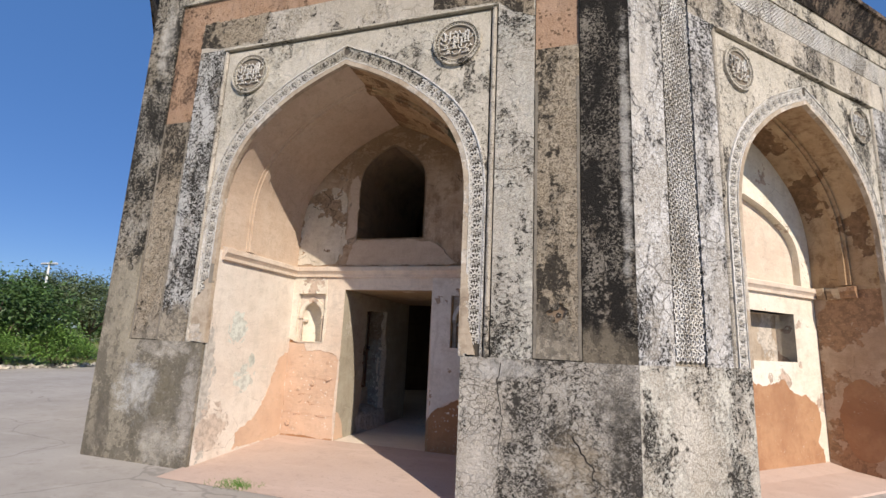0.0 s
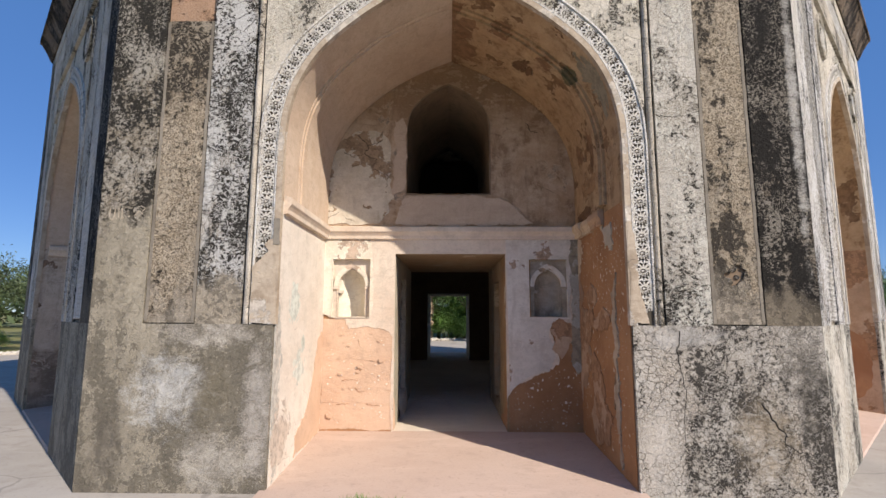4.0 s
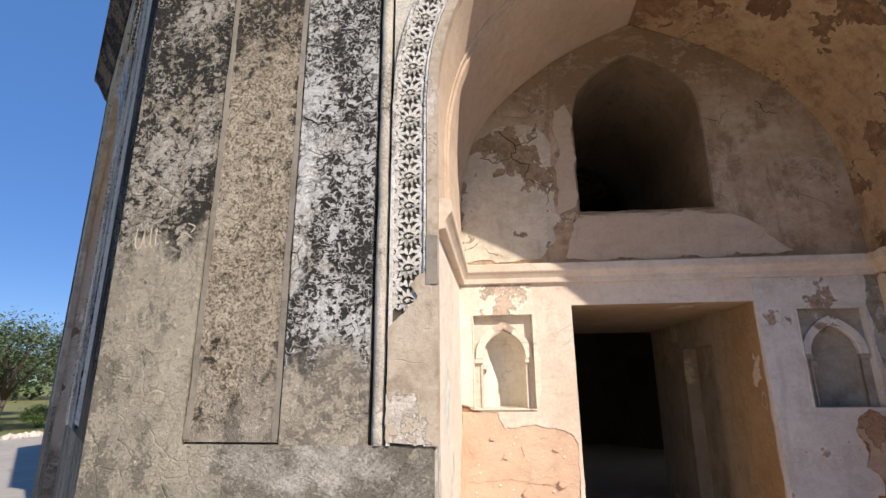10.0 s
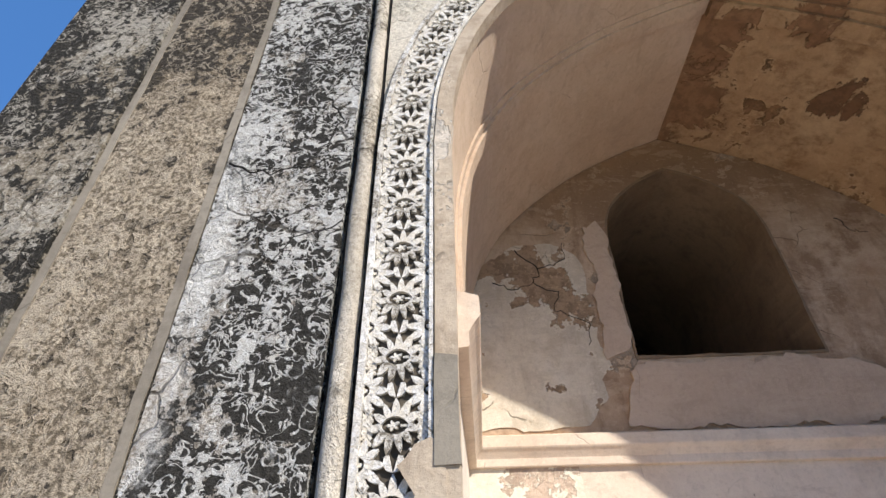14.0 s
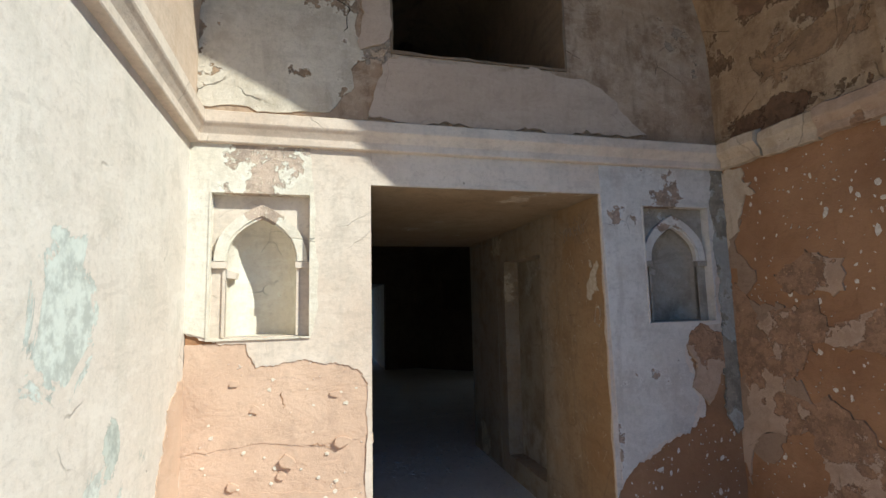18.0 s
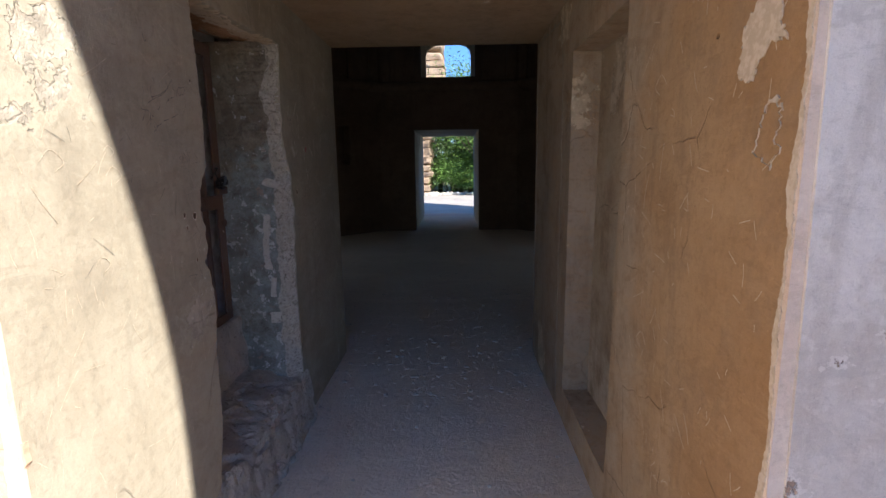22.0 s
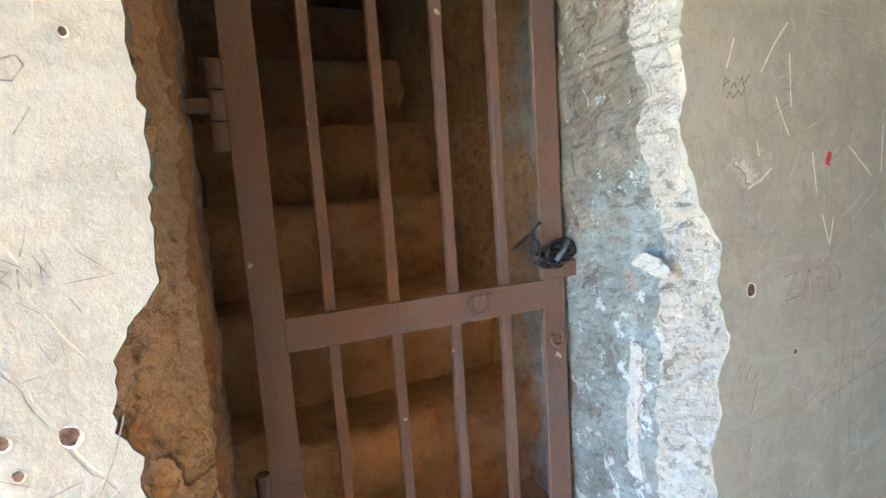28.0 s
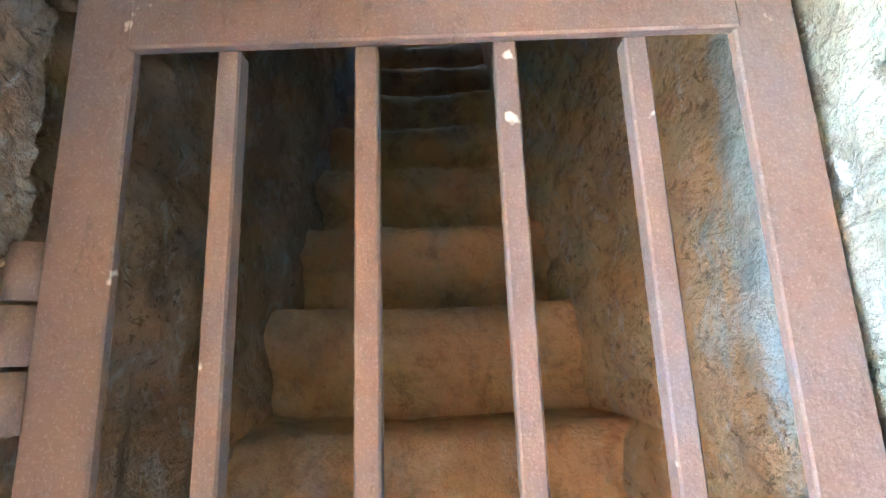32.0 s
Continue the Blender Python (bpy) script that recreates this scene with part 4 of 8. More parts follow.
def arch_band(m, wall, cut=None, tan=None):
    """The carved band round an arch: dark ground, fillets, and a unit every 0.15 m. cut(u, v): where it has broken off; tan(u, v): where the white has worn away."""
    global RELIEF, RELIEF_TAN
    inner, outer = offset_arch(0.040), offset_arch(0.194)
    ground = mirrored(outer) + list(reversed(mirrored(inner)))
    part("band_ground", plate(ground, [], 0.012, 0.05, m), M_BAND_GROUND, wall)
    for a, b, d in ((-0.024, 0.029, 0.0), (0.033, 0.043, -0.006), (0.190, 0.206, -0.006)):
        for sgn in (1, -1):
            line = [(sgn * u, v) for u, v in offset_arch(b)] + [(sgn * u, v) for u, v in reversed(offset_arch(a))]
            part("band_fillet", plate(line, [], d - (0.010 if a < 0 else 0.004), 0.05, m), M_PATCHED if a < 0 else M_RELIEF, wall)
    mid = offset_arch(0.1165)
    for sgn in (1, -1):
        run, pts = 0.0, [(sgn * u, v) for u, v in mid]
        nxt = 0.0075
        for (u0, v0), (u1, v1) in zip(pts, pts[1:]):
            ln = math.hypot(u1 - u0, v1 - v0)
            while nxt <= run + ln:
                t = (nxt - run) / ln
                u, v = u0 + (u1 - u0) * t, v0 + (v1 - v0) * t
                ang = math.atan2(v1 - v0, u1 - u0) - math.pi / 2
                mm = m @ Matrix.Translation((u, 0.012, v)) @ Matrix.Rotation(-ang, 4, "Y") @ Matrix.Diagonal((1, 1, 1.037, 1))
                if not (cut and cut(u, v)):
                    if tan and tan(u, v):
                        if RELIEF_TAN is None:
                            RELIEF_TAN = part("carved_panel", relief_unit(), M_SPANDREL, wall, "carved stucco flowers worn to bare tan", mm)
                        else:
                            again(RELIEF_TAN, mm, wall)
                    elif RELIEF is None:
                        RELIEF = part("carved_panel", relief_unit(), M_RELIEF, wall, "white carved stucco flowers and lattice", mm)
                    else:
                        again(RELIEF, mm, wall)
                nxt += 0.1555
            run += ln


def medallion(m, wall, u, v):
    bm = bmesh.new()
    n = 40
    circ = lambda r: [(u + r * math.cos(2 * math.pi * k / n), v + r * math.sin(2 * math.pi * k / n)) for k in range(n)]
    slab(bm, circ(0.275), [circ(0.252)], -0.022, 0.02, m)
    slab(bm, circ(0.225), [circ(0.212)], -0.014, 0.02, m)
    for k in range(44):
        a = 2 * math.pi * k / 44
        mm = m @ Matrix.Translation((u + 0.238 * math.cos(a), -0.008, v + 0.238 * math.sin(a)))
        bmesh.ops.create_icosphere(bm, subdivisions=1, radius=0.0125, matrix=mm)
    med = part("medallion", bm, M_SPANDREL, wall, "round carved stucco medallion with raised script")
    part("medallion_ground", plate(circ(0.252), [], 0.004, 0.02, m), M_DARK_STUCCO, med)
    # script drawn as plain upright and curved strokes
    bs = bmesh.new()
    rnd = random.Random(int(u * 100))
    for k in range(7):
        x, z = -0.135 + 0.043 * k + rnd.uniform(-0.010, 0.010), rnd.choice((-0.06, 0.0, 0.02))
        top = min(z + rnd.uniform(0.08, 0.14), 0.9 * math.sqrt(0.2**2 - x * x))
        slab(bs, [(u + x, v + z), (u + x + 0.012, v + z), (u + x + 0.017, v + top), (u + x + 0.002, v + top)], [], -0.017 + 0.0003 * k, 0.0, m)
    for j, z in enumerate((0.115, 0.055, -0.005, -0.065, -0.125)):
        w = 0.93 * math.sqrt(0.205**2 - z * z)
        x = -w
        while x < w - 0.03:
            step = min(rnd.uniform(0.06, 0.13), w - x)
            form = rnd.random()
            if form < 0.4:      # a bowl
                ctrl = [(x, z + 0.022), (x + 0.25 * step, z - 0.016), (x + 0.75 * step, z - 0.016), (x + step, z + 0.026)]
            elif form < 0.75:   # a loop
                ctrl = [(x, z - 0.006), (x + 0.6 * step, z - 0.006), (x + 0.85 * step, z + 0.018), (x + 0.6 * step, z + 0.034), (x + 0.45 * step, z + 0.012), (x + step, z - 0.008)]
            else:               # a flat stroke with a tooth
                ctrl = [(x, z), (x + 0.4 * step, z - 0.004), (x + 0.55 * step, z + 0.024), (x + 0.7 * step, z - 0.004), (x + step, z + 0.004)]
            line = [m @ Vector((u + a, -0.008 - 0.0004 * j, v + b)) for a, b in smooth_line(ctrl, 4)]
            tube(line, 0.0078, 5, bs)
            x += step + 0.012
    part("script", bs, M_RELIEF, med)
    return med


def dotted_strip(m, wall, pieces):
    """A white lattice of small rings on a dark ground, in rectangles (u0, v0, u1, v1)."""
    verts, faces = [], []
    n = 6
    for u0, v0, u1, v1 in pieces:
        p = 0.062
        cols, rows = max(1, int((u1 - u0) / p)), max(1, int((v1 - v0) / (p * 0.87)))
        pu, pv = (u1 - u0) / cols, (v1 - v0) / rows
        for r in range(rows):
            for c in range(cols):
                cu, cv = u0 + (c + (0.5 if r % 2 else 0.25) + 0.12) * pu, v0 + (r + 0.5) * pv
                b = len(verts)
                for rad, d in ((0.033, 0.008), (0.033, -0.006), (0.0175, -0.006), (0.0175, 0.012)):
                    for k in range(n):
                        a = 2 * math.pi * (k + 0.5) / n
                        verts.append(m @ Vector((min(max(cu + rad * math.cos(a), u0), u1), d + 0.012, cv + rad * math.sin(a))))
                for layer in range(3):
                    for k in range(n):
                        i, j = b + layer * n + k, b + layer * n + (k + 1) % n
                        faces.append((i, j, j + n, i + n))
    me = bpy.data.meshes.new("lattice")
    me.from_pydata(verts, [], faces)
    me.materials.append(M_RELIEF)
    ob = new("lattice", me)
    ob.parent = wall
    tagged(ob, "white stucco lattice of small hexagons", kind="stuff")
    gr = bmesh.new()
    for u0, v0, u1, v1 in pieces:
        slab(gr, rect(u0, v0, u1, v1), [], 0.022, 0.04, m)
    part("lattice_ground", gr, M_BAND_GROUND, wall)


SPALL = ragged([(2.42, 1.70), (2.50, 1.80), (2.54, 1.90), (2.48, 1.95), (2.40, 1.90), (2.36, 1.80)], 0.05, 0.012, 9)   # knocked-out hole low in the east strip


def build_face(k, name, label, kind):
    """One face of the octagon with its framed arch. kind: door, blind, plain."""
    m = face_m(k)
    if kind == "plain":
        edge = rect(-HALF, 0, HALF, EAVE)
        w = part(name, plate(edge, [], 0.0, 0.35, m), M_FACE)
        return structure(w, label, "wall")
    tip = 5.95 if kind == "tall" else TIP
    outer = [(-HALF + 0.004, 0.0), (-AW, 0.0)] + [(-u, v) for u, v in half_arch(AW, SPRING, tip)] + [(u, v) for u, v in reversed(half_arch(AW, SPRING, tip)) if u > 1e-6] + [(AW, 0.0), (HALF - 0.004, 0.0), (HALF - 0.004, EAVE), (-HALF + 0.004, EAVE)]
    wall = part(name, plate(outer, [], 0.035, 0.36, m), M_STRIP)
    structure(wall, label, "wall")
    if kind == "tall":
        return wall
    for sgn in (1, -1):
        pil = rect(2.71, 1.40, HALF, EAVE) if sgn > 0 else rect(-HALF, 1.40, -2.71, EAVE)
        part("corner_pier", plate(pil, [], 0.0, 0.04, m), (M_PIER_BLACK if sgn > 0 else M_PIER) if k in (0, 7) else M_WHITE, wall)
        d = rect(AW, -0.02, HALF, 1.40) if sgn > 0 else rect(-HALF, -0.02, -AW, 1.40)
        part("dado", plate(d, [], 0.0, 0.04, m), M_DADO_CRACKED if sgn > 0 and k == 0 else (M_PIER if k in (0, 7) else M_FACE_SIDE if k == 1 else M_DADO), wall)
        # side parts of the raised panel
        p = rect(1.852, 1.40, 2.25, 5.235) if sgn > 0 else rect(-2.25, 1.40, -1.852, 5.235)
        part("panel_side", plate(p, [], 0.0, 0.04, m), M_FACE_BLACK if sgn < 0 and k == 0 else (M_FACE_SIDE if k == 7 else M_WHITE if kind == "blind" else M_FACE_SIDE), wall)
        for a, b in ((1.837, 1.845), (1.770, 1.778)):
            r = rect(a, 1.40, b, 5.20) if sgn > 0 else rect(-b, 1.40, -a, 5.20)
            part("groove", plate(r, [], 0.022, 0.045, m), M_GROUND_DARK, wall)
        roll = sheet(bmesh.new(), [[m @ Vector((sgn * (1.808 + 0.028 * math.cos(q * math.pi / 8)), 0.022 - 0.034 * math.sin(q * math.pi / 8), 1.40 + 3.80 * j / 60)) for q in range(9)] for j in range(61)])
        rough_bm(roll, 0.004, 7.0, k + sgn)
        for f in roll.faces:
            f.smooth = True
        part("frame_moulding", roll, M_FACE, wall)
    if kind == "door":
        for sgn in (1, -1):
            for u0, v0, u1, v1 in ((2.252, 1.402, 2.258, 5.668), (2.702, 1.402, 2.708, 5.668), (2.259, 1.402, 2.701, 1.409)):
                a, b = sorted((sgn * u0, sgn * u1))
                part("groove", plate(rect(a, v0, b, v1), [], 0.029, 0.04, m), M_GROUND_DARK, wall)
            a, b = sorted((sgn * 2.260, sgn * 2.700))
            part("strip_render", plate(rect(a, 1.410, b, 4.60 if sgn > 0 else 4.25), [hole for hole in (SPALL,) if sgn > 0 and k == 0], 0.010, 0.034, m), M_STRIP, wall)
            for u0, u1, seed in ((2.260, 2.288, 1), (2.672, 2.700, 2)):
                a, b = sorted((sgn * u0, sgn * u1))
                part("mortar_seam", plate(ragged(rect(a, 1.42, b, 4.24), 0.005, 0.03, seed + 4 * sgn), [], 0.0065, 0.03, m), M_SEAM, wall, "smooth grey mortar seam")
    part("panel_top", plate(rect(-2.25, 5.235, 2.25, 5.67), [], 0.0, 0.04, m), M_FACE, wall)
    part("frame_moulding", plate(rect(-1.852, 5.222, 1.852, 5.2345), [], -0.012, 0.045, m), M_FACE, wall)
    part("frame_moulding", plate(rect(-1.80, 5.165, 1.80, 5.200), [], 0.026, 0.046, m), M_DARK_STUCCO, wall)
    part("frame_moulding", plate(rect(-1.838, 5.200, 1.838, 5.222), [], -0.026, 0.045, m), M_SPANDREL, wall)
    part("top_band", plate(rect(-2.71, 6.05, 2.71, EAVE), [], 0.0, 0.04, m), M_SPANDREL, wall)
    oa = [p for p in offset_arch(0.205)]
    top = [(u, v) for u, v in oa if v > 1.5]
    sp = [(1.765, top[0][1])] + [(min(u, 1.765), v) for u, v in top] + [(-min(u, 1.765), v) for u, v in reversed(top) if u > 1e-5] + [(-1.765, top[0][1]), (-1.765, 5.165), (1.765, 5.165)]
    part("spandrel", plate(sp, [], 0.012, 0.045, m), M_SPANDREL, wall)
    arch_band(m, wall, cut=(lambda u, v: v < (1.98 if u < 0 else 1.55)) if k == 0 else None, tan=(lambda u, v: -0.45 < u < 0.95 and v > 3.5) if k == 0 else None)
    for sgn in (1, -1):
        medallion(m, wall, sgn * 1.39, 4.82)
    if kind == "blind":
        dotted_strip(m, wall, [(-2.69, 1.44, -2.27, 5.67), (2.27, 1.44, 2.69, 5.67), (-2.69, 5.69, 2.69, 6.03)])
    else:
        part("bare_brick", plate(rect(-2.70, 5.675, 2.70, 6.045), [], 0.030, 0.05, m), M_RED, wall)
        part("bare_brick", plate(rect(-2.70, 4.25, -2.255, 5.675), [], 0.030, 0.05, m), M_RED, wall)
        part("bare_brick", plate(rect(2.255, 4.60, 2.70, 5.675), [], 0.030, 0.05, m), M_RED, wall)
    return wall


def vault_rows(m, depths, w, base, spring, tip):
    """Rows of a pointed barrel: depths are (depth, scale)."""
    rows = []
    for d, s in depths:
        half = [(w * s, base)] + [(w * s, base + (spring - base) * i / 4) for i in range(1, 4)] + half_arch(w * s, spring, spring + (tip - spring) * s)
        rows.append([m @ Vector((u, d, v)) for u, v in mirrored(half)])
    return rows


def niche(m, wall, u0, u1, v0, v1, mat, back, deep=0.19, rim=None):
    """A rectangular sunk panel with a small keel-arched niche in it; the wall has a hole of that size."""
    cu, w, h = (u0 + u1) / 2, (u1 - u0) / 2, v1 - v0
    spring = v0 + h * 0.53
    hole = arch_loop(w * 0.70, v0 + 0.012, spring, v0 + h * 0.83, cu)
    part("niche_panel", plate(rect(u0, v0, u1, v1), [hole], DEPTH + 0.040, DEPTH + 0.07, m), mat, wall)
    rim = rim or mat
    part("niche_frame", plate(rect(u0 - 0.002, v0 - 0.002, u1 + 0.002, v1 + 0.002), [rect(u0 + 0.006, v0 + 0.006, u1 - 0.006, v1 - 0.006)], DEPTH - 0.0225, DEPTH + 0.042, m), rim, wall)
    # raised arch in two halves, standing on small impost blocks
    outer, inner = half_arch(w * 0.925, spring, v0 + h * 0.925), half_arch(w * 0.69, spring, v0 + h * 0.825)
    thin = half_arch(w * 0.72, spring, v0 + h * 0.845)
    for sgn in (1, -1):
        part("niche_arch", plate([(cu + sgn * u, v) for u, v in outer] + [(cu + sgn * u, v) for u, v in reversed(thin)], [], DEPTH + 0.012, DEPTH + 0.055, m), rim, wall)
        part("niche_arch", plate([(cu + sgn * u, v) for u, v in thin] + [(cu + sgn * u, v) for u, v in reversed(inner)], [], DEPTH + 0.022, DEPTH + 0.055, m), rim, wall)
        a, b = sorted((cu + sgn * w * 0.68, cu + sgn * w * 0.97))
        part("impost", plate(rect(a, spring - 0.035, b, spring - 0.002), [], DEPTH + 0.016, DEPTH + 0.05, m), mat, wall)
        a, b = sorted((cu + sgn * w * 0.70, cu + sgn * w * 0.76))
        part("niche_jamb", plate(rect(a, v0 + 0.012, b, spring - 0.036), [], DEPTH + 0.030, DEPTH + 0.05, m), mat, wall)
    # round-backed hollow with a broken corbel
    if deep > 0.1:
        part("corbel", plate([(cu - w * 0.70, spring - 0.080), (cu - w * 0.52, spring - 0.085), (cu - w * 0.50, spring - 0.055), (cu - w * 0.70, spring - 0.040)], [], DEPTH + 0.05, DEPTH + 0.045 + deep * 0.45, m), mat, wall)
    rows = []
    for s in range(13):
        a = math.pi * s / 12
        rows.append([m @ Vector((cu - w * 0.71 * math.cos(a) * f, DEPTH + 0.05 + deep * math.sin(a) * f, z)) for f, z in ((1, v0 + 0.012), (1, v0 + h * 0.48), (0.97, v0 + h * 0.60), (0.84, v0 + h * 0.73), (0.5, v0 + h * 0.83), (0.02, v0 + h * 0.90))])
    bm = sheet(bmesh.new(), rows)
    for f in bm.faces:
        f.smooth = True
    box(bm, u0, DEPTH + 0.045, v0 - 0.01, u1, DEPTH + 0.30, v0 + 0.012, m)
    part("niche_hollow", bm, back, wall)


def rag_line(pts, amp=0.015, step=0.04, seed=0):
    """An open line broken into short uneven pieces."""
    out = ragged(pts, amp, step, seed)
    u, v = pts[-1]
    n = max(1, int(math.hypot(u - pts[0][0], v - pts[0][1]) / step))
    return out[: len(out) - n + 1]


def iwan_skins(m, wall):
    """What is left of the plaster coats on the portal's inner walls."""
    B = DEPTH
    n1, n2 = rect(-1.455, 1.45, -0.985, 2.165), rect(0.94, 1.455, 1.415, 2.165)
    low = rag_line([(-1.555, 1.47), (-1.42, 1.44), (-1.28, 1.43), (-1.24, 1.33), (-1.0, 1.34), (-0.84, 1.33), (-0.76, 1.30), (-0.70, 1.21)], 0.016, 0.012, 1)
    right = rag_line([(0.675, 0.52), (0.74, 0.62), (0.84, 0.68), (1.0, 0.76), (1.15, 0.80), (1.22, 0.88), (1.29, 0.97), (1.25, 1.15), (1.18, 1.28), (1.30, 1.36), (1.40, 1.20), (1.50, 1.08), (1.555, 1.05)], 0.03, 0.014, 2)
    coat = low + [(-0.684, 1.20), (-0.684, 2.226), (0.661, 2.226), (0.661, 0.50)] + right + [(1.555, 2.43), (-1.555, 2.43)]
    part("plaster_coat", plate(coat, [n1, n2], B - 0.012, B + 0.002, m), M_PINK, wall)
    strip = rag_line([(-0.705, 1.26), (-0.715, 0.8), (-0.72, 0.4), (-0.70, 0.10)], 0.008, 0.03, 5) + [(-0.684, 0.10), (-0.684, 1.26)]
    part("plaster_coat", plate(strip, [], B - 0.0105, B + 0.002, m), M_PINK, wall)
    grey = rag_line([(0.70, 0.58), (0.84, 0.71), (1.0, 0.79), (1.15, 0.83), (1.24, 1.0), (1.17, 1.3), (1.28, 1.42)], 0.03, 0.014, 3) + rag_line([(1.43, 1.45), (1.45, 2.2), (1.5, 2.40)], 0.02, 0.04, 6) + [(0.664, 2.40)]
    part("plaster_coat", plate(grey, [n2], B - 0.017, B - 0.008, m), M_SHELL, wall)
    for q, pts in enumerate(([(1.43, 0.95), (1.50, 0.80), (1.555, 0.85), (1.555, 2.40), (1.45, 2.40), (1.43, 2.2), (1.46, 1.7)], [(1.20, 1.36), (1.30, 1.44), (1.42, 1.39), (1.43, 1.19), (1.38, 1.06), (1.31, 0.97), (1.20, 1.07), (1.25, 1.20), (1.18, 1.30)])):
        part("plaster_coat", plate(ragged(pts, 0.02, 0.014, 60 + q), [], B - 0.021 - 0.002 * q, B - 0.008, m), (M_SMEAR, M_REMNANT)[q], wall)
    pale = rag_line([(-1.55, 1.49), (-1.40, 1.455), (-1.2, 1.45), (-0.99, 1.45), (-0.95, 1.6), (-0.96, 1.9), (-0.97, 2.15), (-0.98, 2.41)], 0.010, 0.03, 4) + [(-1.55, 2.41)]
    part("plaster_coat", plate(pale, [n1], B - 0.018, B - 0.008, m), M_PALE, wall)
    tymp = mirrored([(AW * 0.98, 2.5)] + half_arch(AW * 0.98, SPRING, SPRING + (TIP - SPRING) * 0.975))
    part("plaster_coat", plate(tymp, [arch_loop(0.525, 2.972, 3.80, 4.42, -0.04)], B - 0.010, B + 0.002, m), M_TYMP, wall)
    for k, pts in enumerate(([(-1.54, 2.60), (-1.545, 3.2), (-1.52, 3.42), (-1.46, 3.62), (-1.25, 3.78), (-1.0, 3.80), (-0.80, 3.70), (-0.74, 3.4), (-0.75, 3.1), (-0.70, 2.93), (-0.77, 2.88), (-0.75, 2.75), (-0.84, 2.68), (-0.90, 2.60)], [(-0.74, 2.98), (-0.58, 3.0), (-0.575, 3.86), (-0.62, 3.97), (-0.72, 3.93), (-0.71, 3.5)], [(-0.72, 2.585), (-0.60, 2.94), (0.60, 2.94), (0.86, 2.72), (1.0, 2.585)])):
        part("plaster_coat", plate(ragged(pts, 0.03, 0.035, 11 + k), [], B - 0.017 - 0.006 * k, B - 0.006, m), (M_TYMP_PALE, M_TYMP_SILL, M_TYMP_SILL)[k], wall)
    # mortar courses and cracks in the bare render
    rnd = random.Random(3)
    for j, (z, h) in enumerate(((0.14, 0.335), (0.45, 0.275), (0.70, 0.27), (0.945, 0.49))):
        pts = ragged([(-1.552, z), (-1.2, z + 0.02), (-0.95, z - 0.01), (-0.692, z + 0.01), (-0.692, z + h + 0.004), (-0.95, z + h - 0.012), (-1.2, z + h + 0.018), (-1.552, z + h - 0.002)], 0.012, 0.012, 30 + j)
        part("render_course", plate(pts, [], B - 0.003 - 0.0035 * (j % 2), B + 0.01, m), M_EARTH, wall)
    for k in range(60):
        u, v = rnd.uniform(-1.5, -0.76), rnd.uniform(0.2, 1.28)
        w = rnd.uniform(0.005, 0.013) if k % 6 else rnd.uniform(0.02, 0.045)
        n = 7
        pts = [(u + w * rnd.uniform(0.6, 1.2) * math.cos(2 * math.pi * q / n), v + w * rnd.uniform(0.4, 1.0) * math.sin(2 * math.pi * q / n)) for q in range(n)]
        part("pebble", plate(pts, [], B - 0.004 - w * 0.5, B, m), M_PALE if k % 6 else M_EARTH, wall)
    for k, (pts, r) in enumerate((([(-1.30, 0.705), (-1.2, 0.715), (-1.08, 0.70)], 0.0045), ([(-1.35, 0.43), (-1.2, 0.44)], 0.004), ([(-1.14, 0.63), (-1.10, 0.585), (-1.02, 0.58)], 0.008), ([(-0.98, 0.945), (-0.88, 0.93)], 0.003), ([(-1.12, 1.20), (-1.10, 1.12)], 0.004), ([(-1.0, 0.44), (-0.9, 0.42), (-0.78, 0.43)], 0.004))):
        line = [(u + rnd.uniform(-0.008, 0.008), v + rnd.uniform(-0.008, 0.008)) for u, v in smooth_line(pts, 6)]
        part("crack", tube([m @ Vector((u, B - 0.009, v)) for u, v in line], r * 0.7, 5, taper=0.001), M_OCHRE, wall)
    # right-hand side wall, seen from within: x is depth, looking along +u
    side = m @ Matrix(((0, 1, 0, AW - 0.01), (1, 0, 0, 0), (0, 0, 1, 0), (0, 0, 0, 1)))
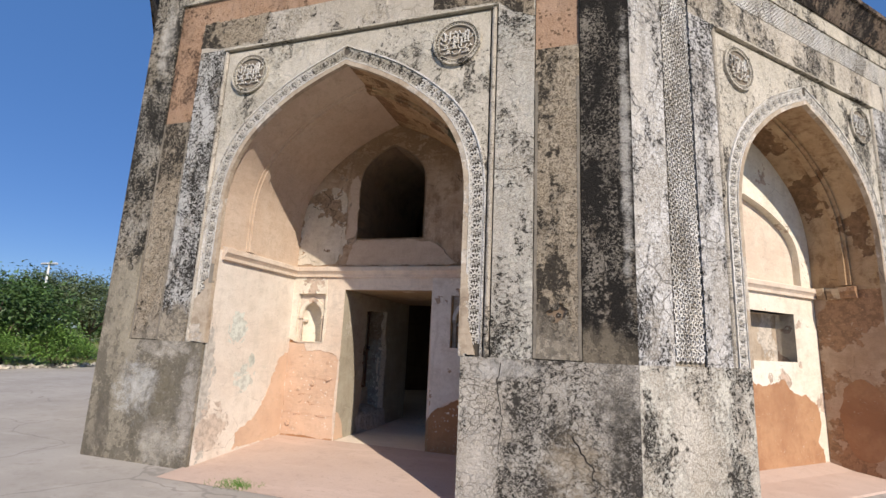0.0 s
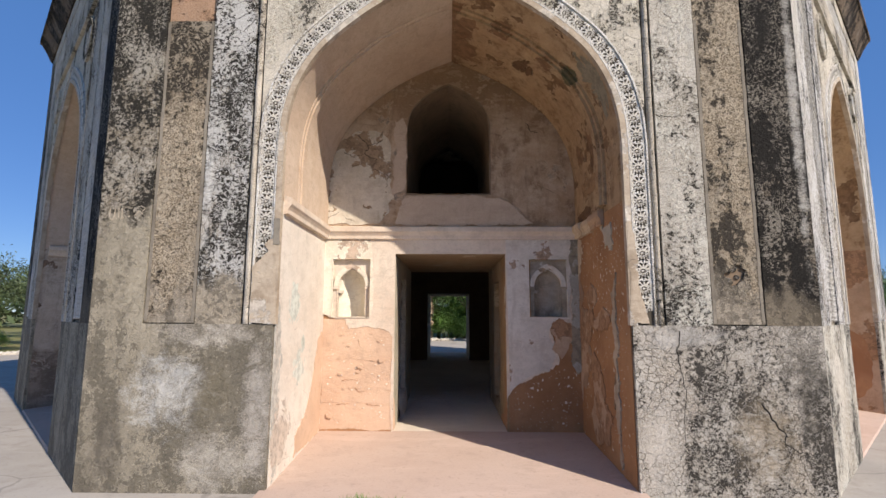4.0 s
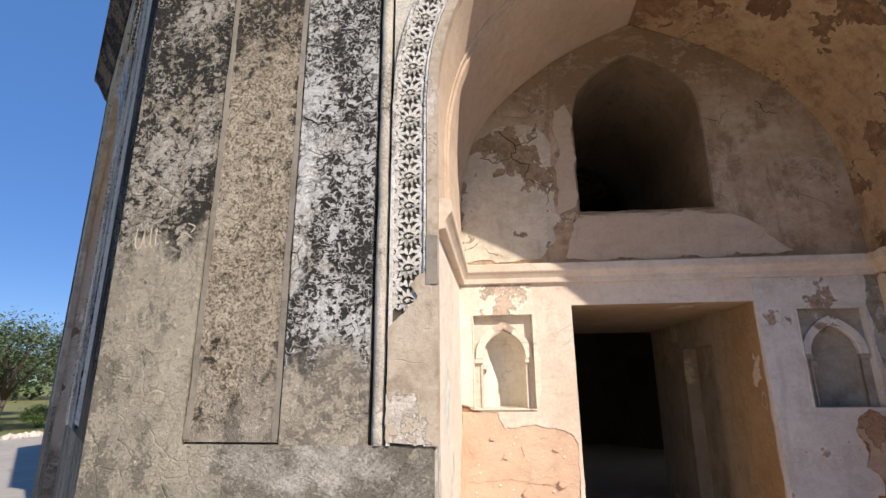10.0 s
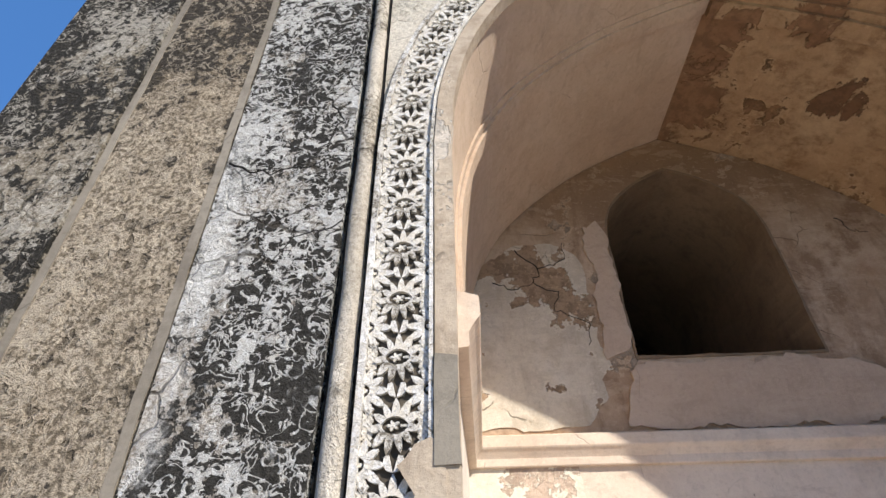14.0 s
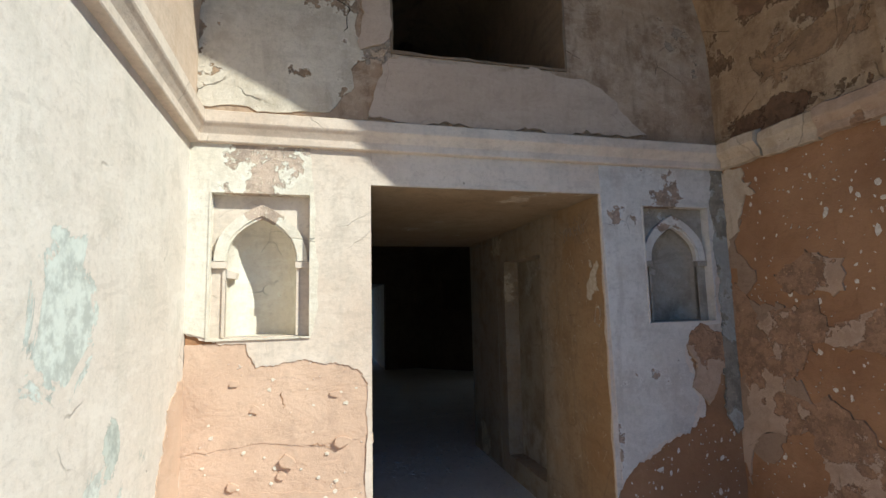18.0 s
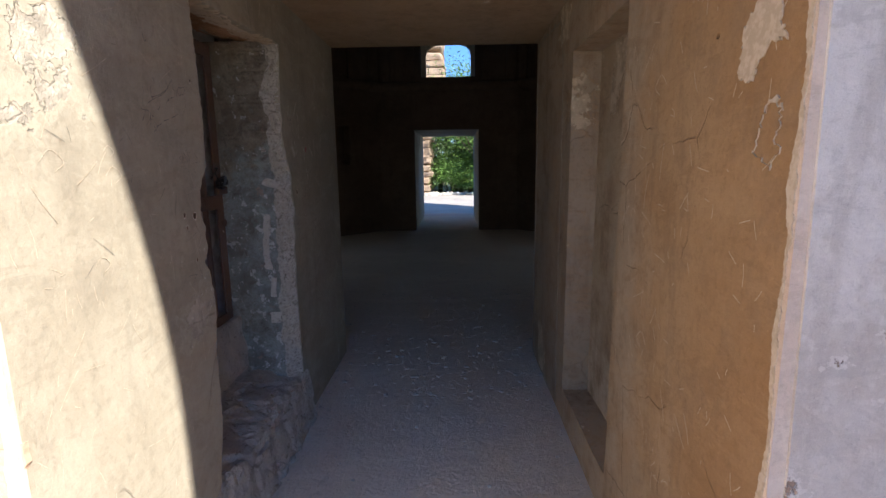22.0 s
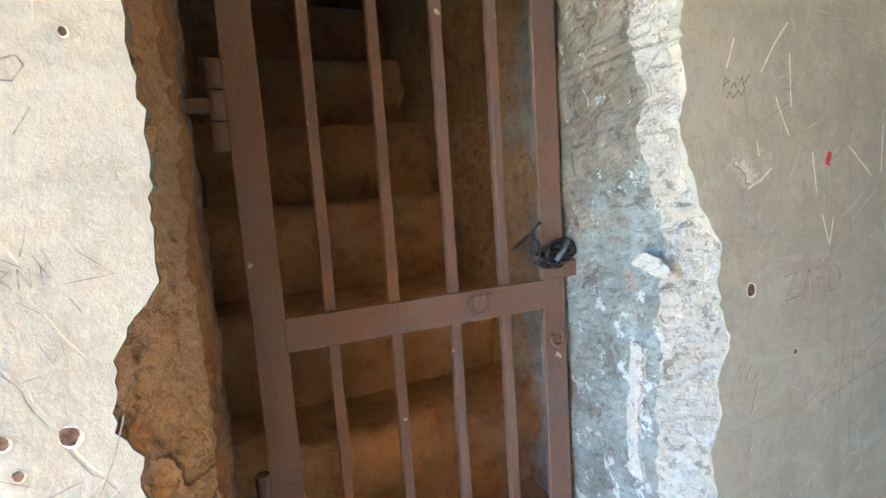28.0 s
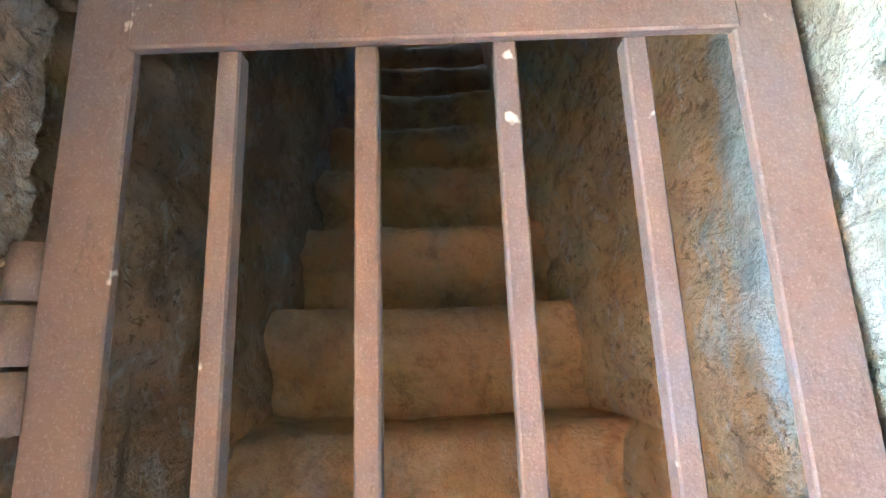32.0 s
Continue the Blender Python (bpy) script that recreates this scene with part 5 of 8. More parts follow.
    for k, (pts, mat) in enumerate((
        ([(1.66, 2.40), (1.66, 2.2), (1.56, 2.2), (1.58, 1.95), (1.50, 1.75), (1.56, 1.6), (1.36, 1.55), (1.20, 1.42), (1.27, 1.2), (1.20, 0.98), (1.40, 0.78), (1.58, 0.66), (1.655, 0.75), (1.655, 2.0)], M_REMNANT_DARK),
        ([(1.65, 1.65), (1.54, 1.58), (1.46, 1.45), (1.27, 1.52), (1.12, 1.57), (1.05, 1.45), (0.85, 1.475), (0.60, 1.60), (0.55, 1.40), (0.85, 1.305), (1.0, 1.37), (1.165, 1.34), (1.29, 1.22), (1.34, 1.095), (1.18, 1.0), (1.25, 0.92), (1.51, 0.79), (1.60, 0.61), (1.66, 0.556)], M_REMNANT),
        ([(1.66, 2.40), (1.50, 2.40), (1.44, 2.30), (1.50, 2.14), (1.58, 2.05), (1.655, 1.86)], M_REMNANT_BUFF),
        ([(1.1, 0.7), (1.3, 0.95), (1.15, 1.1), (0.95, 1.0), (0.8, 0.7), (0.6, 0.55), (0.7, 0.2), (1.1, 0.15), (1.3, 0.4)], M_REMNANT),
        ([(0.95, 1.75), (1.2, 1.85), (1.35, 1.75), (1.3, 1.62), (1.0, 1.6)], M_REMNANT),
        # carved oblong groove, its shade drawn as a flat dark plate
        ([(0.44, 0.62), (0.49, 0.60), (0.50, 0.85), (0.45, 0.92)], M_SHADE_BROWN),
        ([(0.38, 2.38), (0.7, 2.38), (0.62, 2.15), (0.45, 2.1), (0.38, 2.2)], M_GREY),
        ([(0.36, 1.9), (0.46, 1.7), (0.42, 1.2), (0.5, 0.8), (0.44, 0.3), (0.36, 0.1)], M_PATCHED),
    )):
        part("plaster_coat", plate(ragged(pts, 0.06, 0.025, 20 + k), [], -0.007 - 0.001 * k, 0.004, side), mat, wall)
    # white lime flecks thrown over the bare render
    rnd = random.Random(77)
    specks = bmesh.new()
    for q in range(330):
        if q < 270:
            at, c, d = side, (rnd.uniform(0.12, 1.52), rnd.choice((rnd.uniform(0.2, 2.35), rnd.uniform(1.3, 2.35)))), -0.0006
        else:
            at, c, d = m, (rnd.uniform(0.75, 1.50), rnd.uniform(0.18, 0.85)), B - 0.0006
        r = rnd.uniform(0.003, 0.007) if rnd.random() < 0.7 else rnd.uniform(0.007, 0.015)
        lean = rnd.gauss(1.3, 0.5)
        long_ = rnd.uniform(1.0, 2.0)
        vs = []
        for n in range(7):
            a = 2 * math.pi * n / 7
            e, f = r * long_ * rnd.uniform(0.7, 1.2) * math.cos(a), r * rnd.uniform(0.6, 1.2) * math.sin(a)
            vs.append(specks.verts.new(at @ Vector((c[0] + e * math.cos(lean) - f * math.sin(lean), d - 0.0012, c[1] + e * math.sin(lean) + f * math.cos(lean)))))
        specks.faces.new(vs)
    tagged(part("lime_flecks", specks, M_CHALK, wall, "small white lime flecks on the bare render"), kind="stuff")
    left = m @ Matrix(((0, 1, 0, -AW + 0.01), (1, 0, 0, 0), (0, 0, 1, 0), (0, 0, 0, 1)))
    for k, (pts, mat) in enumerate((
        ([(1.67, 0.14), (1.67, 1.30), (1.45, 1.2), (1.25, 0.7), (1.0, 0.42), (0.72, 0.28), (0.70, 0.1)], M_EARTH),
    )):
        part("plaster_coat", plate(ragged(pts, 0.03, 0.012, 40 + k), [], -0.004, 0.004, left), mat, wall)


def build_tall_portal(k, wall):
    """A plain high portal: vault, back wall with doorway and window, the window's tunnel."""
    m, B, tip = face_m(k), DEPTH, 5.95
    part("iwan_vault", sheet(bmesh.new(), vault_rows(m, [(0.03, 0.996), (B + 0.02, 0.99)], AW, 0.0, SPRING, tip)), M_SIDE_WORN, wall, "plain pointed vault in worn plaster")
    edge = mirrored([(AW, 0.0)] + half_arch(AW, SPRING, tip))
    outer = list(reversed(edge))[:-1] + [(AW, 0.0), (0.69, 0.0), (0.69, 2.20), (-0.60, 2.20), (-0.60, 0.0)]
    hole = arch_loop(0.95, 3.05, 4.50, 5.3)
    part("iwan_back_wall", plate(outer, [hole], B, B + 0.30, m), M_SHELL, wall)
    part("window_tunnel", plate(arch_loop(1.03, 2.97, 4.50, 5.38), [hole], B + 0.30, 3.93, m), M_GREY, wall)
    keel = [(-0.468, 3.19), (-0.468, 3.66), (-0.44, 3.755), (-0.37, 3.83), (-0.02, 3.945), (0.33, 3.83), (0.42, 3.755), (0.455, 3.66), (0.455, 3.19)]
    part("window_panel", plate(rect(-0.62, 3.05, 0.62, 4.75), [keel], 3.85, 3.96, m), M_PALE, wall)
    part("window_reveal", plate(rect(-0.62, 3.05, 0.62, 4.75), [rect(-0.55, 3.11, 0.55, 4.62)], 3.96, 4.23, m), M_PALE, wall)
    fl = bmesh.new()
    sheet(fl, [[m @ Vector((-AW - 0.05, d, z)), m @ Vector((AW + 0.05, d, z))] for d, z in ((0.0, 0.004), (0.01, 0.03), (0.6, 0.07), (B + 0.02, FLOOR))])
    part("iwan_floor", fl, M_IWAN_FLOOR, wall)


def build_iwan(k, wall, kind):
    m = face_m(k)
    B = DEPTH if kind == "door" else 0.87
    # rib and barrel
    back = (0.56, 0.66) if kind == "door" else (0.42, 0.50)
    for sgn, inset, mat in ((1, 0.075, M_VAULT), (-1, 0.034, M_VAULT_PINK)):
        for part_of, d0, d1 in ((1.0, *back), (0.55, back[0] - 0.045, back[0] + 0.01)):
            outer = [(AW, 2.585)] + half_arch(AW, SPRING, TIP)
            inner = [(AW - inset * part_of, 2.585)] + half_arch(AW - inset * part_of, SPRING, TIP - inset * part_of)
            part("arch_rib", plate([(sgn * u, v) for u, v in outer] + [(sgn * u, v) for u, v in reversed(inner)], [], d0, d1, m), mat, wall)
    rows = vault_rows(m, [(0.015, 0.996), (0.40, 0.996), (B * 0.6, 0.990), (B + 0.02, 0.98)], AW, 2.50, SPRING, TIP)
    crown = len(rows[0]) // 2
    for half, mat, lab in (([r[: crown + 1] for r in rows], M_VAULT, "half of the pointed vault, with brown peeling patches"), ([r[crown:] for r in rows], M_VAULT_PINK, "half of the pointed vault, in smooth pinkish plaster")):
        bm = sheet(bmesh.new(), half)
        for f in bm.faces:
            f.smooth = True
        part("iwan_vault", bm, mat, wall, lab)
    for sgn, mat in ((-1, M_SIDE if kind == "door" else M_SIDE_WORN), (1, M_TORN if kind == "door" else M_REMNANT)):
        a, b = sorted((sgn * (AW - 0.01), sgn * (AW + 0.30)))
        part("iwan_side_wall", boxed(a, 0.042, -0.02, b, B + 0.30, 2.52, m), mat, wall)
    # cornice round three sides
    prof = [(0.0, -0.004), (-0.038, 0.0), (-0.041, 0.005), (-0.041, 0.040), (-0.046, 0.050), (-0.058, 0.070), (-0.070, 0.084), (-0.074, 0.092), (-0.072, 0.145), (-0.060, 0.152), (0.0, 0.168)]
    path = [m @ Vector(p) for p in ((-AW + 0.01, 0.105, 2.405), (-AW + 0.01, B, 2.405), (AW - 0.01, B, 2.405))]
    part("cornice", sweep(path, prof), M_PINK, wall)
    for y0, y1, drop, swell, mat in ((B - 0.06, B * 0.80, 0.0, 1.12, M_REMNANT_BUFF), (B * 0.79, B * 0.60, 0.012, 0.82, M_REMNANT_BUFF), (B * 0.595, B * 0.37, 0.004, 0.95, M_REMNANT)):
        ends = [(AW - 0.01, y0 + (y1 - y0) * q / 6, 2.405 - drop + 0.004 * (q % 2)) for q in range(7)]
        piece = sweep([m @ Vector(p) for p in ends], [(a * swell, b) for a, b in prof])
        part("cornice", rough_bm(piece, 0.010, 11.0, y0), mat, wall, "broken buff length of cornice")
    # back wall
    tymp = mirrored([(AW * 0.985, 2.6)] + half_arch(AW * 0.985, SPRING, SPRING + (TIP - SPRING) * 0.985))
    outer = [(-AW, 0.0)] + list(reversed(tymp)) + [(AW, 0.0)]
    if kind == "door":
        outer = [(-AW, 0.0)] + list(reversed(tymp)) + [(AW, 0.0), (0.69, 0.0), (0.69, 2.25), (-0.71, 2.25), (-0.71, 0.0)]
        holes = [arch_loop(0.525, 2.972, 3.80, 4.42, -0.04), rect(-1.455, 1.45, -0.985, 2.165), rect(0.94, 1.455, 1.415, 2.165)]
        part("iwan_back_wall", plate(outer, holes, B, B + 0.30, m), M_TORN, wall)
        iwan_skins(m, wall)
        niche(m, wall, -1.455, -0.985, 1.45, 2.165, M_PINK, M_PALE, rim=M_PALE)
        niche(m, wall, 0.94, 1.415, 1.455, 2.165, M_NICHE, M_NICHE, 0.11, M_SHELL)
        # window tunnel to the chamber, its unlit depth put into the colour
        o = arch_loop(0.525, 2.972, 3.80, 4.42, -0.04)
        tun = bmesh.new()
        slab(tun, arch_loop(0.60, 2.92, 3.80, 4.50, -0.04), [o], B + 0.30, 4.23, m)
        part("window_tunnel", tun, M_SHADE_BROWN, wall)
        part("window_reveal", plate(arch_loop(0.532, 2.965, 3.80, 4.427, -0.04), [ragged(arch_loop(0.517, 2.980, 3.80, 4.408, -0.04), 0.006, 0.03, 5)], B - 0.019, B + 0.31, m), M_SHADE_BROWN, wall)
    else:
        arch = arch_loop(1.24, 2.58, 2.95, 3.78)
        holes = [rect(-0.35, 1.48, 0.97, 2.15), arch]
        part("iwan_back_wall", plate(outer, holes, B, B + 0.20, m), M_PALE, wall)
        part("blind_arch", plate(arch_loop(1.30, 2.55, 2.95, 3.84), [], B + 0.10, B + 0.16, m), M_PINK, wall)
        part("recess", plate(rect(-0.40, 1.43, 1.02, 2.2), [], B + 0.26, B + 0.30, m), M_PATCHED, wall)
        for u0, v0, u1, v1 in ((-0.40, 1.43, -0.35, 2.20), (0.97, 1.43, 1.02, 2.20), (-0.35, 1.43, 0.97, 1.48), (-0.35, 2.15, 0.97, 2.20)):
            part("recess_side", plate(rect(u0, v0, u1, v1), [], B + 0.004, B + 0.28, m), M_PALE, wall)
        bare = [(-1.54, 0.04), (1.46, 0.04), (1.40, 0.30), (1.28, 0.42), (1.42, 0.62), (1.36, 0.90), (1.10, 1.02), (0.8, 1.06), (0.6, 1.22), (0.1, 1.16), (-0.4, 1.24), (-1.54, 1.20)]
        part("bare_render", plate(ragged(bare, 0.03, 0.014, 9), [], B - 0.005, B + 0.01, m), M_OCHRE, wall)
        inner = m @ Matrix(((0, 1, 0, AW - 0.01), (1, 0, 0, 0), (0, 0, 1, 0), (0, 0, 0, 1)))
        oval = [(0.40 + 0.28 * math.cos(q * math.pi / 12), 0.75 + 0.55 * math.sin(q * math.pi / 12)) for q in range(24)]
        part("plaster_coat", plate(ragged(oval, 0.03, 0.04, 8), [], -0.006, 0.004, inner), M_OCHRE, wall)
    # floor of the recess
    fl = bmesh.new()
    sheet(fl, [[m @ Vector((-AW - 0.05, d, z)), m @ Vector((AW + 0.05, d, z))] for d, z in ((-0.35 if kind == "door" and k == 0 else 0.0, 0.004), (0.01, 0.03), (0.6, 0.07), (B + 0.02, FLOOR))])
    part("iwan_floor", fl, M_IWAN_FLOOR, wall)


# ---- ground ----
g = bmesh.new()
sheet(g, [[Vector((-1500, y, -0.06)), Vector((1500, y, -0.06))] for y in (-1500, 1500)])
structure(part("ground", g, M_LAWN), "dry lawn and scrub reaching to the horizon", "ground")
pl = bmesh.new()
slab(pl, [(CX + 17 * math.cos(2 * math.pi * (k + 0.5) / 24), CY + 17 * math.sin(2 * math.pi * (k + 0.5) / 24)) for k in range(24)], [], 0.0, 0.08, Matrix(((1, 0, 0, 0), (0, 0, 1, 0), (0, -1, 0, 0), (0, 0, 0, 1))))
structure(part("pavement", pl, M_PLAZA), "grey stone-paved plaza round the tomb", "pavement")

# ---- the octagon ----
NAMES = ("wall_south", "wall_southeast", "wall_east", "wall_northeast", "wall_north", "wall_northwest", "wall_west", "wall_southwest")
for k in range(8):
    kind = {0: "door", 2: "door", 4: "tall", 6: "door", 1: "blind", 7: "blind"}.get(k, "plain")
    lab = {"door": "stained plaster tomb wall with a framed arched portal", "blind": "blackened plaster tomb wall with a blind arch and lattice bands", "tall": "bare weathered tomb wall with a tall plain portal", "plain": "plain weathered plaster tomb wall"}[kind]
    w = build_face(k, NAMES[k], lab, kind)
    if kind == "tall":
        build_tall_portal(k, w)
    elif kind != "plain":
        build_iwan(k, w, kind)


def ring(r, z):
    c = r / math.cos(radians(22.5))
    return [(CX + c * math.cos(radians(-112.5 + 45 * k)), CY + c * math.sin(radians(-112.5 + 45 * k)), z) for k in range(8)]


eave = sweep(ring(APO, EAVE), [(0.34, -0.02), (0.0, -0.02), (-0.02, -0.03), (-0.05, 0.02), (-0.10, 0.14), (-0.19, 0.30), (-0.215, 0.31), (-0.22, 0.37), (-0.10, 0.42), (0.34, 0.42)], closed=True)
structure(part("eaves", eave, M_EAVE), "blackened hollow-moulded stone eaves round the roofline", "eaves")
par = sweep(ring(APO, EAVE + 0.415), [(0.45, 0.0), (0.10, 0.0), (0.10, 0.12), (0.45, 0.12)], closed=True)
parapet = structure(part("parapet", par, M_MERLON), "low stained parapet of rounded merlons", "parapet")
stone = None
rnd = random.Random(5)
for k in (7, 0, 1):
    m = face_m(k)
    u = -HALF + 0.05
    while u < HALF - 0.1:
        w = rnd.uniform(0.34, 0.62)
        mm = m @ Matrix.Translation((u + w / 2, 0.16, EAVE + 0.50)) @ Matrix.Diagonal((w * 0.50, 0.20, rnd.uniform(0.30, 0.42), 1))
        if stone is None:
            bm = bmesh.new()
            bmesh.ops.create_icosphere(bm, subdivisions=2, radius=1.0)
            for v in bm.verts:
                v.co = Vector([math.copysign(abs(c) ** 0.6, c) for c in v.co]) * 0.92
                v.co.z = max(v.co.z, -0.3)
            rough_bm(bm, 0.10, 1.7)
            for f in bm.faces:
                f.smooth = True
            stone = part("merlon", bm, M_MERLON, parapet, m=mm)
        else:
            again(stone, mm, parapet)
        u += w
FLAT = Matrix(((1, 0, 0, 0), (0, 0, 1, 0), (0, -1, 0, 0), (0, 0, 0, 1)))   # plates lying flat; depth runs down
structure(part("roof", plate([(x, y) for x, y, z in ring(APO - 0.3, 0)], [rect(-7.38, 7.12, -6.9, 7.94)], -EAVE - 0.30, -EAVE - 0.10, FLAT), M_FACE), "flat plaster roof", "roof")

# ---- passage, chamber ----
PL, PR, PY0, PY1, PT = -3.555, -2.208, 4.70 + DEPTH + 0.003, 8.936, 2.222
YZ = Matrix(((0, 1, 0, 0), (1, 0, 0, 0), (0, 0, 1, 0), (0, 0, 0, 1)))   # plates along y; depth runs along x
NORTH = [(7.975, 0.30), (7.955, 0.60), (7.953, 0.825), (7.943, 0.887), (7.965, 0.973), (7.949, 1.054), (7.979, 1.123), (7.961, 1.178), (7.998, 1.250), (7.980, 1.285), (7.966, 1.353), (7.974, 1.421), (7.929, 1.482), (7.904, 1.551), (7.881, 1.624), (7.897, 1.67), (7.885, 1.75), (7.898, 1.86), (7.915, 1.95), (7.918, 2.012)]
SOUTH = [(7.02, 0.30), (7.10, 0.60), (7.105, 0.85), (7.130, 1.00), (7.121, 1.089), (7.110, 1.133), (7.085, 1.163), (7.115, 1.20), (7.106, 1.247), (7.113, 1.274), (7.093, 1.306), (7.100, 1.392), (7.123, 1.434), (7.153, 1.466), (7.151, 1.518), (7.157, 1.595), (7.158, 1.656), (7.150, 1.80), (7.140, 1.982)]


def torn(line, z, seed, amp=0.008):
    """The broken plaster's edge beside the gate at a height: y."""
    z = min(max(z, line[0][1]), line[-1][1])
    for (y0, z0), (y1, z1) in zip(line, line[1:]):
        if z0 <= z <= z1:
            y = y0 + (y1 - y0) * (z - z0) / (z1 - z0)
            break
    return y + amp * (0.5 * noise.noise(Vector((z * 26, seed, 0))) + 0.8 * noise.noise(Vector((z * 75, seed, 3))) + 0.8 * noise.noise(Vector((z * 170, seed, 5))))


LINTEL = [(7.14, 1.982), (7.354, 1.990), (7.50, 1.994), (7.681, 2.002), (7.80, 2.012), (7.918, 2.014)]
gate_hole = [(torn(SOUTH, 0.30 + 1.682 * i / 150, 1.0), 0.30 + 1.682 * i / 150) for i in range(151)]
gate_hole += [(y, z + 0.008 * noise.noise(Vector((y * 30, 1, 2)))) for y, z in smooth_line(LINTEL, 10)[1:-1]]
gate_hole += [(torn(NORTH, 2.012 - 1.712 * i / 150, 2.0), 2.012 - 1.712 * i / 150) for i in range(151)]
wl = part("wall_passage_west", plate(rect(PY0, 0, PY1, 2.6), [gate_hole], PL - 0.035, PL, YZ), M_CREAM)
structure(wl, "scratched cream plaster passage wall with a broken gate opening", "wall")
core = [(PY0, 0.0), (PY0, 2.6), (PY1, 2.6), (PY1, 0.0), (8.02, 0.0), (8.02, 0.46), (8.02, 1.3), (7.97, 1.62), (7.97, 2.05), (7.08, 2.05), (7.08, 1.45), (7.06, 1.2), (7.06, 0.8), (7.0, 0.4), (7.0, 0.0)]
part("jamb_core", plate(core, [], PL - 0.30, PL - 0.035, YZ), M_JAMB, wl, "grey rubble masonry at the gate jamb")
wr = part("wall_passage_east", plate(rect(PY0, 0, PY1, 2.6), [ragged([(7.245, 0.30), (7.97, 0.30), (7.95, 1.2), (7.935, 1.96), (7.21, 1.955), (7.225, 1.1)], 0.006, 0.05, 9)], PR, PR + 0.30, YZ), M_GOLD)
structure(wr, "ochre plaster passage wall with a blocked doorway", "wall")
part("blocked_doorway", plate(rect(7.2, 0.2, 8.2, 2.05), [], PR + 0.13, PR + 0.28, YZ), M_FILL, wr)
structure(part("ceiling_passage", boxed(PL - 0.1, PY0, PT, PR + 0.1, PY1, PT + 0.3), M_CEILING), "flat ochre plaster passage ceiling", "ceiling")

RC, RA = Vector((-2.87, 12.22, 0)), 3.28


def room_m(k):
    return Matrix.Translation(RC) @ Matrix.Rotation(radians(45 * k), 4, "Z") @ Matrix.Translation((0, -RA, 0))


RH = RA * math.tan(radians(22.5))
for k in range(8):
    holes, outer = [], rect(-RH, 0, RH, 6.2)
    if k in (2, 6):
        outer = [(-RH, 0.0), (-RH, 6.2), (RH, 6.2), (RH, 0.0), (0.7, 0.0), (0.7, 2.2), (-0.7, 2.2), (-0.7, 0.0)]
        holes = [arch_loop(0.5, 3.2, 3.75, 4.4)]
    if k in (3, 5):
        holes = [rect(-0.64, 1.48, 0.03, 2.20) if k == 5 else rect(-0.03, 1.48, 0.64, 2.20)]
    if k in (0, 4):
        s = 1 if k == 0 else -1
        d0, d1 = (PL - CX - 0.02, PR - CX + 0.02) if k == 0 else (-0.60, 0.69)
        top = PT + 0.02 if k == 0 else 2.14
        outer = [(-RH, 0.0), (-RH, 6.2), (RH, 6.2), (RH, 0.0), (d1, 0.0), (d1, top), (d0, top), (d0, 0.0)]
        holes = [[(-0.53, 3.13), (-0.53, 4.6), (0.53, 4.6), (0.53, 3.13)] if k == 4 else arch_loop(0.525, 2.972, 3.80, 4.42, -0.04)]
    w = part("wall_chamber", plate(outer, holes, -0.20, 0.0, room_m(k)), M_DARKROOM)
    structure(w, "dark plaster wall of the burial chamber, shade painted overhead", "wall")
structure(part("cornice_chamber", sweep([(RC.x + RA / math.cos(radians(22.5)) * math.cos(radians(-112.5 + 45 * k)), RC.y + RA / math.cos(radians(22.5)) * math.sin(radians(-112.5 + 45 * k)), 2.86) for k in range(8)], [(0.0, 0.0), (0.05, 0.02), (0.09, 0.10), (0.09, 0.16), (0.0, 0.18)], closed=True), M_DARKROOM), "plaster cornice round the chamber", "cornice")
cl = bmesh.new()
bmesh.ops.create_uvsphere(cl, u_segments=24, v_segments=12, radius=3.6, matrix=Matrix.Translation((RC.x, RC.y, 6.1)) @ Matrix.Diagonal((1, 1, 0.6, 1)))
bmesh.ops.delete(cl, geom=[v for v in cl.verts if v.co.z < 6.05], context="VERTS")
# the dome's darkness is painted in, so no lit rim shows
structure(part("ceiling_chamber", cl, M_SHADE_BROWN), "dark plaster dome over the chamber", "ceiling")
fi = bmesh.new()
sheet(fi, [[Vector((CX - 4.2, y, FLOOR)), Vector((CX + 4.2, y, FLOOR))] for y in (4.70 + DEPTH + 0.015, 20.06 - DEPTH - 0.015)])
structure(part("floor", fi, M_PASS_FLOOR), "dusty grey earth floor", "floor")
# far passage
for x0, x1 in ((CX - 0.69 - 0.3, CX - 0.69), (CX + 0.60, CX + 0.90)):
    structure(part("wall_far_passage", boxed(x0, 15.70, 0, x1, 18.085, 2.6), M_PALE), "plain plaster wall of the far passage", "wall")
structure(part("ceiling_far_passage", boxed(CX - 0.9, 15.70, 2.14, CX + 0.9, 18.085, 2.5), M_GREY), "flat plaster ceiling of the far passage", "ceiling")


# ---- stair behind the gate ----
SX = -3.865


